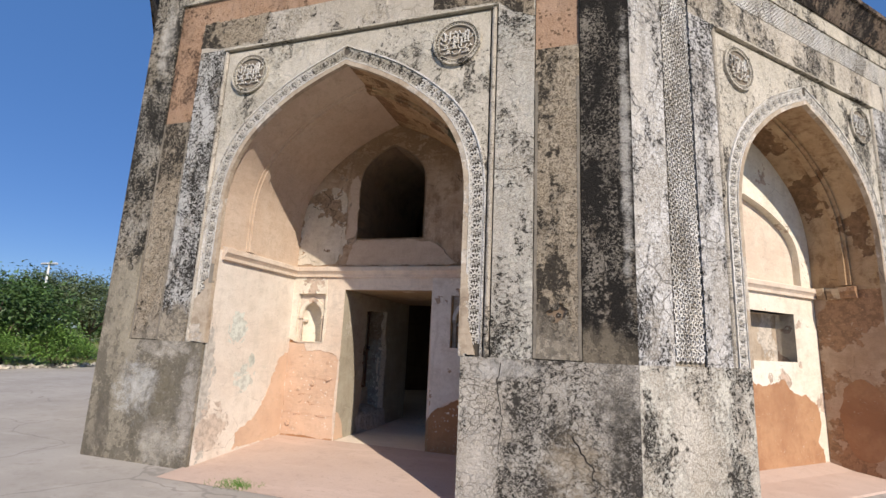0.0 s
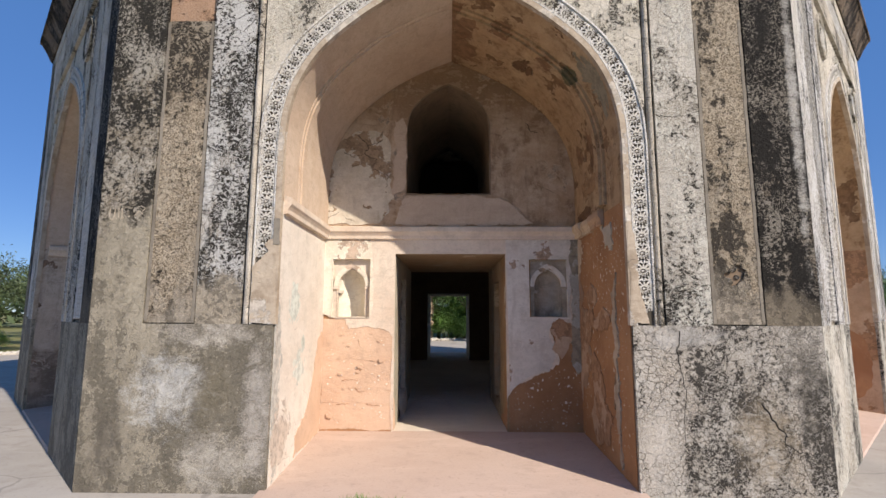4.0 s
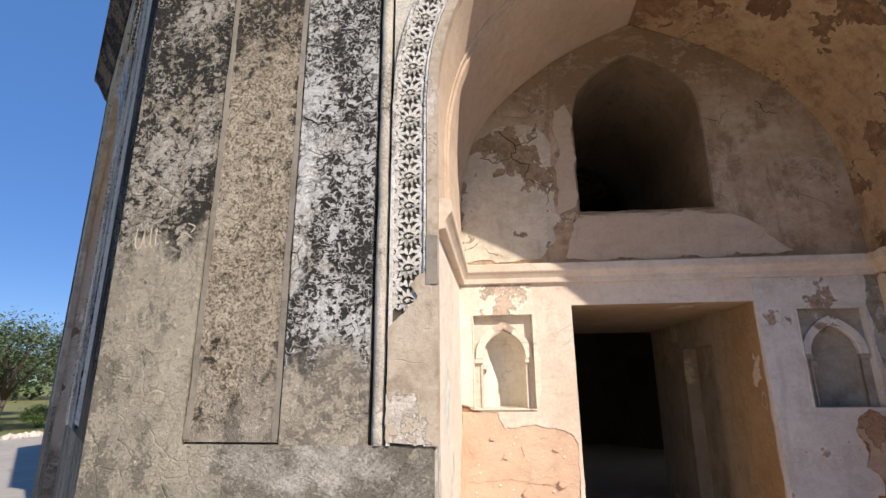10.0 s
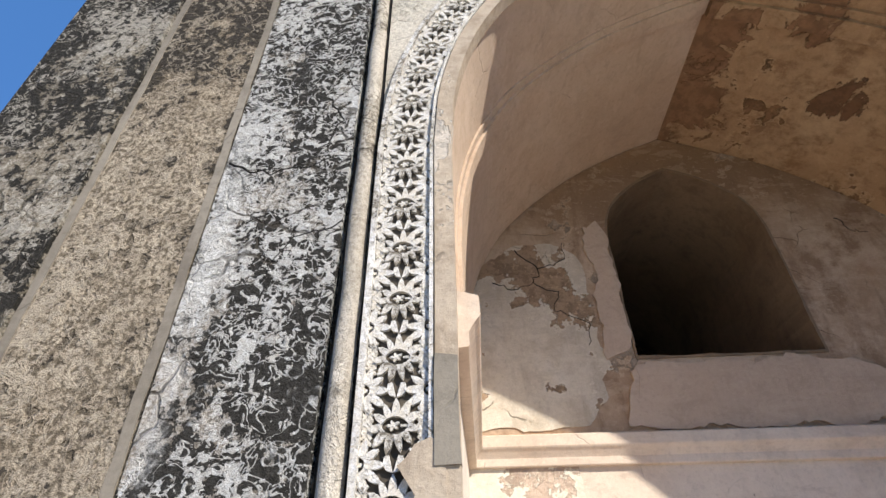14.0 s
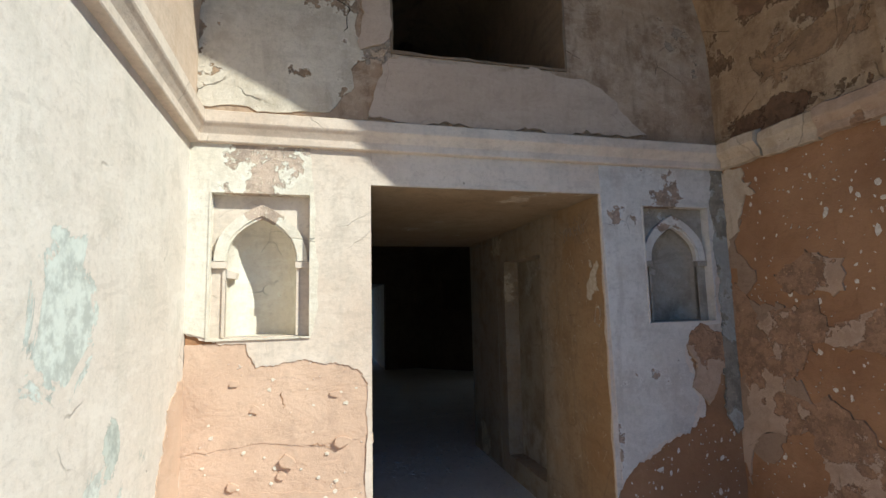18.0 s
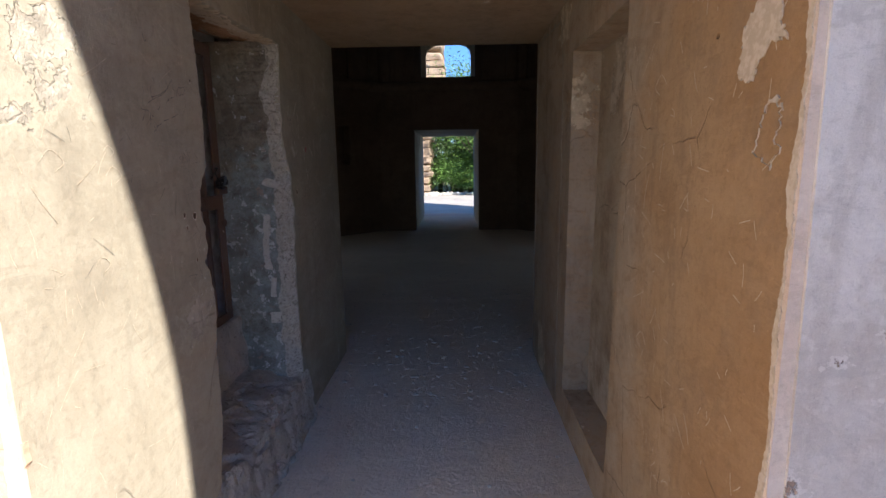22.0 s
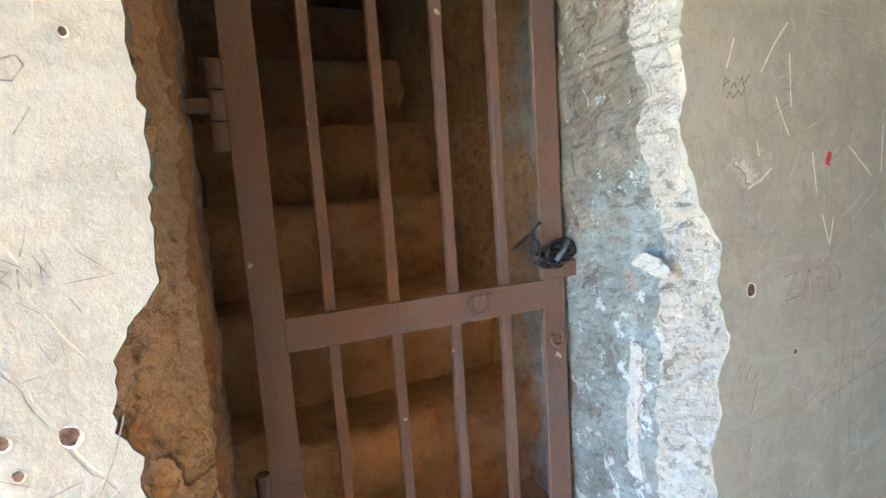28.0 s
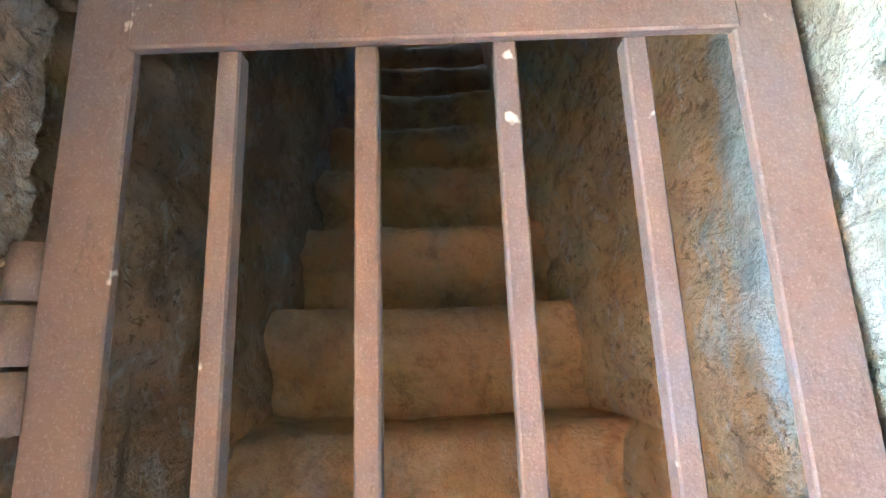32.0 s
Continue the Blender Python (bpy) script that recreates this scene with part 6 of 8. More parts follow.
def rough_wall(x0, x1, z0, z1, y, seed, amp=0.02, flare=0.0, n=(90, 150), way=1):
    """A rough upright sheet of coursed rubble along x, facing across the stair."""
    rows = []
    for i in range(n[0] + 1):
        x = x0 + (x1 - x0) * i / n[0]
        rows.append([])
        for j in range(n[1] + 1):
            z = z0 + (z1 - z0) * j / n[1]
            d = amp * (noise.noise(Vector((x * 3, z * 3, seed))) + 0.6 * noise.noise(Vector((x * 9, z * 9, seed))) + 0.35 * noise.noise(Vector((x * 24, z * 24, seed))))
            near = noise.voronoi(Vector((x * 2.6, z * 4.2, seed)))[0]
            d -= way * 0.024 * max(0.0, 1.0 - (near[1] - near[0]) / 0.16)
            d -= way * 0.05 * max(0.0, noise.noise(Vector((x * 5, z * 7, seed + 20))) - 0.42)
            rows[-1].append(Vector((x, y + d + flare * max(0.0, (-4.0 - x)), z)))
    return sheet(bmesh.new(), rows)


structure(part("wall_stair_south", rough_wall(PL - 0.29, -7.4, 0.0, 6.2, 7.115, 1.0), M_SHAFT), "rough brown plaster wall of the stair shaft", "wall")
structure(part("wall_stair_north", rough_wall(PL - 0.30, -7.4, 0.0, 6.2, 7.925, 2.0, 0.022, -0.055, way=-1), M_SHAFT_N), "rough ochre and grey plaster wall of the stair shaft", "wall")
structure(part("wall_stair_end", boxed(-7.5, 7.0, 0, -7.4, 8.1, 6.2), M_SHAFT), "rough end wall of the stair shaft", "wall")
structure(part("ceiling_stair", boxed(-5.9, 7.0, 4.0, -5.0, 8.1, 6.15), M_SHAFT), "rough masonry ceiling of the stair shaft", "ceiling")
structure(part("ceiling_stair_low", boxed(-5.0, 7.0, 2.75, PL - 0.30, 8.1, 6.15), M_SHAFT), "rough masonry over the foot of the stair", "ceiling")
stair = empty("staircase", Matrix.Translation((-4.0, 7.5, 0.0)))
tagged(stair, "steep worn sandstone stair behind the gate", "stairs")
rnd = random.Random(8)
for i in range(17):
    z, x = 0.70 + 0.277 * i, -3.88 - 0.215 * i
    yl, yr = 7.06, 7.99 - 0.012 * i
    rows = []
    prof = [(-0.030, -0.30), (-0.022, -0.24), (-0.034, -0.205), (-0.026, -0.18), (-0.006, -0.165), (0.004, -0.13), (0.004, -0.09), (0.0, -0.045), (-0.010, -0.02), (-0.03, -0.006), (-0.055, 0.0), (-0.14, 0.003), (-0.30, 0.0)]
    for k in range(41):
        y = yl + (yr - yl) * k / 40
        row = []
        for q, (dx, dz) in enumerate(prof):
            p = Vector((x + dx, y, z + dz))
            w = 0.016 * noise.noise(Vector((y * 5 + i * 3, q * 0.35, i * 1.7))) + 0.013 * noise.noise(Vector((y * 17, q * 0.8, i * 2.1)))
            sag = -0.014 * math.sin(math.pi * k / 40) if dz > -0.06 else 0.0
            row.append(p + Vector((w, 0, 0.6 * w + sag)))
        rows.append(row)
    bm = sheet(bmesh.new(), rows)
    box(bm, x - 0.31, yl, z - 0.30, x - 0.035, yr, z - 0.03)
    for f in bm.faces:
        f.smooth = len(f.verts) == 4 and f.calc_area() < 0.02
    ob = part("step", bm, M_STEP, stair)
    ob.matrix_parent_inverse = stair.matrix_basis.inverted()

# sill of broken masonry under the gate: a block, a ledge and a rough front
rows = []
prof = [(-0.36, 0.74), (-0.27, 0.738), (-0.262, 0.72), (-0.255, 0.60), (-0.245, 0.475), (-0.225, 0.462), (-0.15, 0.445), (-0.07, 0.425), (-0.01, 0.405), (0.012, 0.385), (0.020, 0.33), (0.030, 0.25), (0.040, 0.18), (0.055, 0.11)]
for i in range(len(prof) * 3 - 2):
    (xa, za), (xb, zb) = prof[i // 3], prof[min(i // 3 + 1, len(prof) - 1)]
    x, z = xa + (xb - xa) * (i % 3) / 3, za + (zb - za) * (i % 3) / 3
    rows.append([])
    for j in range(61):
        y = 6.98 + 1.04 * j / 60
        near = noise.voronoi(Vector((x * 6, y * 5.5, z * 5)))[0]
        gap = max(0.0, 1.0 - (near[1] - near[0]) / 0.12)
        w = 0.016 * noise.noise(Vector((x * 8, y * 8, z * 8))) + 0.008 * noise.noise(Vector((x * 26, y * 26, z * 26))) - (0.022 * gap if x > -0.23 else 0.004)
        rows[-1].append(Vector((PL + x + 0.7 * w - 0.035 * max(0.0, 7.25 - y), y, z + 0.8 * w)))
bm = sheet(bmesh.new(), rows)
structure(part("sill", bm, M_SILL), "broken grey masonry sill under the gate", "sill")
# the two jambs: a face from the gate outwards, then the crumbling edge of the wall's core up to the torn plaster
def jamb(line, seed, gate_y, turn_x, turn_y, sgn, face_mat, edge_mat, face_label, edge_label):
    faces = {"jamb_face": (0.0, 1.0), "torn_core": (1.0, 2.0)}
    for name, (s0, s1) in faces.items():
        cols = 16 if name == "jamb_face" else 14
        rows = []
        for i in range(cols + 1):
            s = s0 + (s1 - s0) * i / cols
            rows.append([])
            for j in range(181):
                z = 0.36 + 1.66 * j / 180
                out = torn(line, z, seed) + sgn * 0.003
                bend = turn_y(z, out)
                bx = turn_x + 0.030 * noise.noise(Vector((z * 7, seed, 1))) + 0.014 * noise.noise(Vector((z * 30, seed, 2))) + 0.007 * noise.noise(Vector((z * 90, seed, 3)))
                if s <= 1.0:
                    x, y = SX - 0.03 + (bx - SX + 0.03) * s, gate_y + (bend - gate_y) * s
                else:
                    x, y = bx + (PL - 0.002 - bx) * (s - 1.0), bend + (out - bend) * (s - 1.0) ** 1.3
                soft = min(1.0, (2.0 - s) / 0.25)
                amp = 1.0 if s <= 1.0 else 2.2
                d = 0.007 * noise.noise(Vector((x * 9, z * 9, seed))) + amp * 0.006 * noise.noise(Vector((x * 38, z * 38, seed))) + amp * 0.004 * noise.noise(Vector((x * 90, z * 90, seed)))
                d -= 0.016 * max(0.0, noise.noise(Vector((x * 11, z * 7, seed + 9))) - 0.25)
                rows[-1].append(Vector((x + sgn * 0.4 * d * soft, y - sgn * d * soft, z)))
        part(name, sheet(bmesh.new(), rows), face_mat if name == "jamb_face" else edge_mat, wl, face_label if name == "jamb_face" else edge_label)


jamb(NORTH, 2.0, 7.878, PL - 0.065, lambda z, out: min(out - 0.028, 7.892 + 0.022 * math.exp(-((z - 1.46) / 0.16) ** 2)), 1, M_JAMB, M_LIP, "blue-grey and white flaking gate jamb", "crumbling pale mortar edge beside the gate")
jamb(SOUTH, 1.0, 7.172, PL - 0.100, lambda z, out: max(out + 0.020, 7.172), -1, M_JAMB_EARTH, M_BREAK, "rough brown gate jamb of bare earth", "broken orange earth core of the wall")
# underside of the lintel: crumbled pale lip in front, brown mortar behind
def soffit(i, j):
    x, y = PL - 0.002 + (SX - 0.05 - PL) * i / 24, 7.09 + 0.88 * j / 120
    z = 1.982 + 0.036 * (y - 7.14) / 0.78 - (0.004 if i else 0.0) + 0.06 * (i / 24) ** 1.5
    z += min(1.0, i / 3) * (0.012 * noise.noise(Vector((x * 14, y * 14, 4))) + 0.009 * noise.noise(Vector((x * 45, y * 45, 4))) + 0.005 * noise.noise(Vector((x * 110, y * 110, 4))))
    return Vector((x, y, z))


edge_i = lambda j: 9 + 4 * noise.noise(Vector((j * 0.09, 3, 1))) + 2.5 * noise.noise(Vector((j * 0.4, 3, 2)))
part("lintel_lip", sheet(bmesh.new(), [[soffit(edge_i(j) * q / 8, j) for j in range(121)] for q in range(9)]), M_LINTEL, wl, "crumbled tan mortar lip of the lintel")
part("lintel_soffit", sheet(bmesh.new(), [[soffit(edge_i(j) + (24 - edge_i(j)) * q / 8, j) for j in range(121)] for q in range(9)]), M_SHAFT, wl, "rough brown mortar under the lintel")
# lime runs and a lump of mortar left on the north jamb
for q, (s0, z0, s1, z1) in enumerate(((0.80, 1.24, 0.90, 0.97), (0.84, 0.93, 0.92, 0.83), (0.86, 1.75, 0.99, 1.60), (0.88, 1.60, 0.93, 1.53), (0.80, 0.76, 0.97, 0.70))):
    xa, xb = (SX - 0.03 + (PL - 0.065 - SX + 0.03) * s for s in (s0, s1))
    run = Matrix(((1, 0, 0, 0), (0.05, 1, 0, 7.878 - 0.05 * (SX - 0.03)), (0, 0, 1, 0), (0, 0, 0, 1)))
    part("lime_run", plate(ragged([(xa, z1), (xb, z1), (xb, z0), (xa, z0)], 0.010, 0.008, 50 + q), [], -0.0085, 0.004, run), M_LEDGE, wl, "white run of lime")
lump = bmesh.new()
bmesh.ops.create_icosphere(lump, subdivisions=3, radius=1.0, matrix=Matrix.Translation((PL - 0.075, 7.900, 1.385)) @ Matrix.Diagonal((0.046, 0.020, 0.022, 1)))
part("mortar_lump", rough_bm(lump, 0.014, 30.0), M_LEDGE, wl, "lump of pale mortar and pebbles")

# ---- gate ----
gate = empty("iron_gate", Matrix.Translation((SX, 7.25, 0.735)))
tagged(gate, "rust-red barred iron gate, shut and tied with wire", "gate")


def gate_part(name, bm, label="", parent=None, mat=None):
    ob = part(name, bm, mat or M_IRON, parent or gate, label)
    if parent is None:
        ob.matrix_parent_inverse = gate.matrix_basis.inverted()
    return ob


GB, GT, GL, GR = 0.735, 2.0, 7.228, 7.866
gate_part("stile", boxed(SX + 0.002, GL, GB, SX + 0.014, GL + 0.056, GT, bevel=0.002))
gate_part("stile", boxed(SX + 0.002, GR - 0.056, GB, SX + 0.014, GR, GT, bevel=0.002))
for z0, z1 in ((GB, GB + 0.04), (1.272, 1.335), (GT - 0.056, GT)):
    gate_part("rail", boxed(SX + 0.006, GL + 0.052, z0, SX + 0.018, GR - 0.052, z1, bevel=0.002))
for y in (7.3645, 7.486, 7.610, 7.726):
    gate_part("bar", boxed(SX - 0.013, y - 0.0102, GB + 0.038, SX + 0.007, y + 0.0102, 1.274, bevel=0.002))
    gate_part("bar", boxed(SX - 0.013, y - 0.0102, 1.333, SX + 0.007, y + 0.0102, GT - 0.054, bevel=0.002))
for z in (1.70, 0.985):
    hinge = gate_part("hinge", tube([(SX + 0.012, GL - 0.012, z - 0.023), (SX + 0.012, GL - 0.012, z + 0.023)], 0.013, 10), "knuckle hinge")
    for dz in (-0.05, 0.05):
        gate_part("knuckle", tube([(SX + 0.012, GL - 0.012, z + dz - 0.023), (SX + 0.012, GL - 0.012, z + dz + 0.023)], 0.013, 10), "", hinge)
    gate_part("hinge_arm", boxed(SX + 0.006, GL - 0.085, z - 0.012, SX + 0.018, GL - 0.012, z + 0.012, bevel=0.002), "", hinge)
    gate_part("hinge_plate", boxed(SX + 0.0, GL - 0.120, z - 0.028, SX + 0.022, GL - 0.075, z + 0.028, bevel=0.003), "", hinge)
for y, z, r in ((7.654, 1.308, 0.020), (7.835, 1.205, 0.015)):
    a0 = 0.6
    pts = [(SX + 0.026, y + r * math.sin(a), z + r * math.cos(a)) for a in (a0 + 5.0 * k / 12 for k in range(13))]
    gate_part("ring", tube(pts, 0.0045, 6), "round iron staple")
gate_part("lock_plate", boxed(SX + 0.012, 7.640, 1.285, SX + 0.024, 7.690, 1.325, bevel=0.002))
gate_part("latch", boxed(SX + 0.014, 7.80, 1.338, SX + 0.030, 7.905, 1.372, bevel=0.004))
wire = empty("binding_wire", Matrix.Translation((SX + 0.03, 7.84, 1.37)))
tagged(wire, "tangled black wire that ties the gate to the jamb", "wire")
rnd = random.Random(11)
for k in range(7):
    cy, cz = 7.838 + rnd.uniform(-0.012, 0.012), 1.385 + rnd.uniform(-0.012, 0.018)
    ru, rv = rnd.uniform(0.028, 0.045), rnd.uniform(0.010, 0.026)
    pts = [(SX + 0.030 + 0.012 * math.sin(2 * a + k), cy + ru * math.cos(a), cz + rv * math.sin(a)) for a in (2 * math.pi * 1.1 * q / 16 for q in range(17))]
    ob = part("strand", tube(pts, 0.0028, 5), M_WIRE, wire)
    ob.matrix_parent_inverse = wire.matrix_basis.inverted()
for pts in ([(SX + 0.034, 7.734, 1.412), (SX + 0.034, 7.776, 1.442), (SX + 0.03, 7.799, 1.459), (SX - 0.01, 7.83, 1.45)],
            [(SX + 0.032, 7.776, 1.440), (SX + 0.032, 7.781, 1.428), (SX + 0.034, 7.792, 1.415), (SX + 0.034, 7.794, 1.388)],
            [(SX + 0.032, 7.779, 1.378), (SX + 0.042, 7.80, 1.366), (SX + 0.042, 7.83, 1.368), (SX + 0.03, 7.85, 1.38)],
            [(SX + 0.03, 7.85, 1.39), (SX + 0.02, 7.88, 1.40), (SX + 0.0, 7.90, 1.395)]):
    ob = part("strand", tube(smooth_line(pts, 4), 0.0032, 5), M_WIRE, wire)
    ob.matrix_parent_inverse = wire.matrix_basis.inverted()
ob = part("strap", tube([(SX + 0.040, 7.829, 1.378), (SX + 0.044, 7.845, 1.398), (SX + 0.038, 7.861, 1.417)], 0.0058, 6), M_STRAP, wire, "grey-blue plastic strap")
ob.matrix_parent_inverse = wire.matrix_basis.inverted()

# ---- trees and grounds ----


def leaf_mat(name, a, b, c):
    s = Shade(name, 0.55, 0, 0.35)
    r = s.island()
    col = s.mix(s.step(r, 0.0, 1.0), a, b)
    col = s.mix(s.calc("MULTIPLY", s.step(s.noise(0.9, 3), 0.45, 0.65), 0.6), col, c)
    s.b.inputs["Subsurface Weight"].default_value = 0.0
    return s.done(col)


M_LEAF = leaf_mat("dark_leaves", (0.045, 0.095, 0.025), (0.09, 0.16, 0.04), (0.03, 0.055, 0.02))
M_LEAF_GREY = leaf_mat("dusty_leaves", (0.07, 0.10, 0.042), (0.125, 0.16, 0.072), (0.055, 0.08, 0.036))
M_LEAF_FRESH = leaf_mat("fresh_leaves", (0.08, 0.17, 0.03), (0.17, 0.29, 0.06), (0.08, 0.15, 0.03))
M_BARK = rubble_mat("rough_bark", (0.13, 0.10, 0.075), (0.09, 0.07, 0.05), (0.18, 0.15, 0.12), 0.1)


def crown_mesh(name, seed, rx, rz, clumps, per, size, flat, mat):
    """Many small leaves in uneven clumps about the origin."""
    rnd = random.Random(seed)
    verts, faces = [], []
    for _ in range(clumps):
        a, e = rnd.uniform(0, 2 * math.pi), math.asin(rnd.uniform(-0.35, 1.0))
        r = rnd.uniform(0.55, 1.0)
        c = Vector((rx * r * math.cos(a) * math.cos(e), rx * r * math.sin(a) * math.cos(e), rz * r * math.sin(e)))
        cr = rnd.uniform(0.25, 0.6) * rx * 0.42
        for _ in range(per):
            p = c + Vector((rnd.gauss(0, 1) * cr, rnd.gauss(0, 1) * cr, rnd.gauss(0, 1) * cr * flat))
            t = Vector((rnd.gauss(0, 1), rnd.gauss(0, 1), rnd.gauss(0, 0.6))).normalized()
            n = Vector((rnd.gauss(0, 0.7), rnd.gauss(0, 0.7), 1)).normalized()
            s = t.cross(n).normalized()
            ln, wd = size * rnd.uniform(0.6, 1.3), size * rnd.uniform(0.25, 0.5)
            b = len(verts)
            verts += [p - t * ln * 0.5, p + s * wd * 0.5, p + t * ln * 0.5, p - s * wd * 0.5]
            faces.append((b, b + 1, b + 2, b + 3))
    me = bpy.data.meshes.new(name)
    me.from_pydata(verts, [], faces)
    me.materials.append(mat)
    return me


def tree(seed, label, height, rx, rz, mat, clumps, per, size, flat, lean=0.0):
    rnd = random.Random(seed)
    root = empty("tree")
    tagged(root, label, "tree", "trees round the plaza")
    top = height - rz
    bm = bmesh.new()
    fork = Vector((lean, 0.1, top * 0.45))
    tube([(0, 0, -0.1), (lean * 0.3, 0.05, top * 0.2), fork], 0.17, 8, bm, 0.11)
    for k in range(6):
        a = 2 * math.pi * k / 6 + rnd.uniform(-0.4, 0.4)
        end = Vector((rx * 0.62 * math.cos(a), rx * 0.62 * math.sin(a), top + rnd.uniform(-0.1, 0.5) * rz))
        mid = fork.lerp(end, 0.5) + Vector((0, 0, 0.15))
        tube([fork, mid, end], 0.075, 6, bm, 0.02)
        tube([mid, mid.lerp(end, 0.6) + Vector((rnd.uniform(-0.5, 0.5), rnd.uniform(-0.5, 0.5), 0.4))], 0.035, 5, bm, 0.012)
    part("trunk", bm, M_BARK, root)
    crown = new("crown", crown_mesh("crown", seed + 1, rx, rz, clumps, per, size, flat, mat))
    crown.location = (lean, 0, top)
    crown.parent = root
    return root


acacia = tree(21, "umbrella-shaped acacia with dusty grey-green leaves", 3.9, 2.5, 1.35, M_LEAF_GREY, 90, 90, 0.15, 0.45, 0.2)
acacia.matrix_basis = Matrix.Translation((-21.7, 18.7, -0.06))
broad = tree(33, "dense broadleaf tree with dark green leaves", 3.3, 2.2, 1.5, M_LEAF, 110, 75, 0.20, 0.8, -0.1)
broad.matrix_basis = Matrix.Translation((-21.6, 12.9, -0.06))
fresh = tree(47, "feathery acacia with fresh green leaves", 6.4, 3.6, 2.6, M_LEAF_FRESH, 120, 130, 0.15, 0.55, 0.3)
fresh.matrix_basis = Matrix.Translation((-1.9, 31.0, -0.06))
shrub = empty("bush", Matrix.Translation((-19.9, 13.9, -0.06)))
tagged(shrub, "round bright green bush at the plaza's edge", "bush", "bushes at the plaza's edge")
me = crown_mesh("foliage", 91, 1.05, 0.95, 70, 80, 0.11, 0.8, M_LEAF_FRESH)
fo = new("foliage", me)
fo.parent, fo.location = shrub, (0, 0, 0.75)
st = bmesh.new()
for k in range(7):
    a = 2 * math.pi * k / 7
    tube([(0.06 * math.cos(a), 0.06 * math.sin(a), -0.05), (0.5 * math.cos(a), 0.5 * math.sin(a), 0.9)], 0.03, 5, st, 0.01)
part("stems", st, M_BARK, shrub)
rnd = random.Random(77)
for src, x, y, sc, rot in (
    (broad, -23.5, 9.6, 0.66, 70), (broad, -25.5, 14.8, 0.74, 190), (acacia, -26.5, 22.6, 0.80, 40), (acacia, -23.0, 25.0, 0.86, 120),
    (acacia, -30.5, 18.5, 1.04, 210), (broad, -32, 27, 1.01, 10), (acacia, -29, 32, 1.15, 77), (broad, -38, 20, 1.15, 130),
    (acacia, -22, 34, 1.01, 300), (fresh, -34, 38, 0.68, 60), (broad, -27, 40, 1.08, 250), (acacia, -18, 40, 1.08, 20), (acacia, -37.5, 14, 1.01, 95), (acacia, -25.4, 19.2, 1.08, 265), (acacia, -28.6, 18.9, 1.15, 150), (broad, -28.5, 12.2, 1.05, 35),
    (fresh, -3.6, 33.5, 0.80, 15), (fresh, -2.2, 36, 0.9, 80), (fresh, -0.2, 33, 0.75, 170), (shrub, -3.0, 30.6, 1.1, 30), (shrub, -1.9, 30.0, 0.9, 100), (shrub, -0.4, 30.3, 1.2, 200), (shrub, 0.9, 29.8, 1.0, 10), (shrub, -2.5, 32.5, 1.6, 70), (shrub, -0.9, 32.0, 1.6, 90), (fresh, 0.6, 29.5, 0.70, 250), (fresh, 1.8, 34, 0.90, 100), (fresh, -6.0, 37.5, 0.95, 200), (fresh, -1.0, 42, 1.09, 290), (fresh, 5.5, 41, 1.04, 30), (fresh, -11, 44, 0.95, 140),
    (broad, 16.5, 23.5, 0.83, 15), (broad, 21, 27.0, 0.94, 75), (acacia, 13.0, 29.5, 1.08, 160), (broad, 25, 22, 1.01, 220), (acacia, 24, 33, 1.15, 330), (fresh, 17, 38, 0.65, 45),
):
    copy_thing(src, Matrix.Translation((x, y, -0.06)) @ Matrix.Rotation(radians(rot), 4, "Z") @ Matrix.Scale(sc, 4))

for x, y, sc in ((-21.6, 15.4, 0.8), (-20.3, 11.6, 1.0), (-1.2, 29.0, 0.9), (-22.3, 21.2, 0.55)):
    copy_thing(shrub, Matrix.Translation((x, y, -0.06)) @ Matrix.Scale(sc, 4))
# wall of scrub behind, too dense to count
far = bpy.data.meshes.new("scrub")
rnd = random.Random(64)
vs, fs = [], []
for _ in range(26000):
    a = rnd.uniform(radians(28), radians(215))
    r = 62 + rnd.uniform(-5, 14)
    hgt = 4.4 + 1.2 * noise.noise(Vector((a * 9, 0, 0))) + 0.9 * noise.noise(Vector((a * 37, 3, 0)))
    p = Vector((CX + r * math.cos(a), CY + r * math.sin(a), hgt * rnd.random() ** 0.6))
    t = Vector((rnd.gauss(0, 1), rnd.gauss(0, 1), rnd.gauss(0, 0.7))).normalized() * rnd.uniform(0.3, 0.7)
    s2 = t.cross(Vector((rnd.gauss(0, 0.6), rnd.gauss(0, 0.6), 1))).normalized() * rnd.uniform(0.15, 0.35)
    b = len(vs)
    vs += [p - t, p + s2, p + t, p - s2]
    fs.append((b, b + 1, b + 2, b + 3))
far.from_pydata(vs, [], fs)
far.materials.append(M_LEAF_GREY)
tagged(new("scrub", far), "distant belt of grey-green scrub trees", "trees", kind="stuff")

# low border of loose stones round the plaza
border = bpy.data.meshes.new("stone_border")
bm = bmesh.new()
rnd = random.Random(12)
for k in range(330):
    a = radians(35 + 190 * k / 330)
    r = 17.0 + rnd.uniform(-0.15, 0.15)
    mm = Matrix.Translation((CX + r * math.cos(a), CY + r * math.sin(a), 0.02)) @ Matrix.Rotation(rnd.uniform(0, 6), 4, "Z") @ Matrix.Diagonal((rnd.uniform(0.12, 0.3), rnd.uniform(0.1, 0.2), rnd.uniform(0.06, 0.16), 1))
    bmesh.ops.create_icosphere(bm, subdivisions=1, radius=1.0, matrix=mm)
bm.to_mesh(border)
bm.free()
border.materials.append(M_LEDGE)
tagged(new("stone_border", border), "low border of loose pale stones", "stones", kind="stuff")

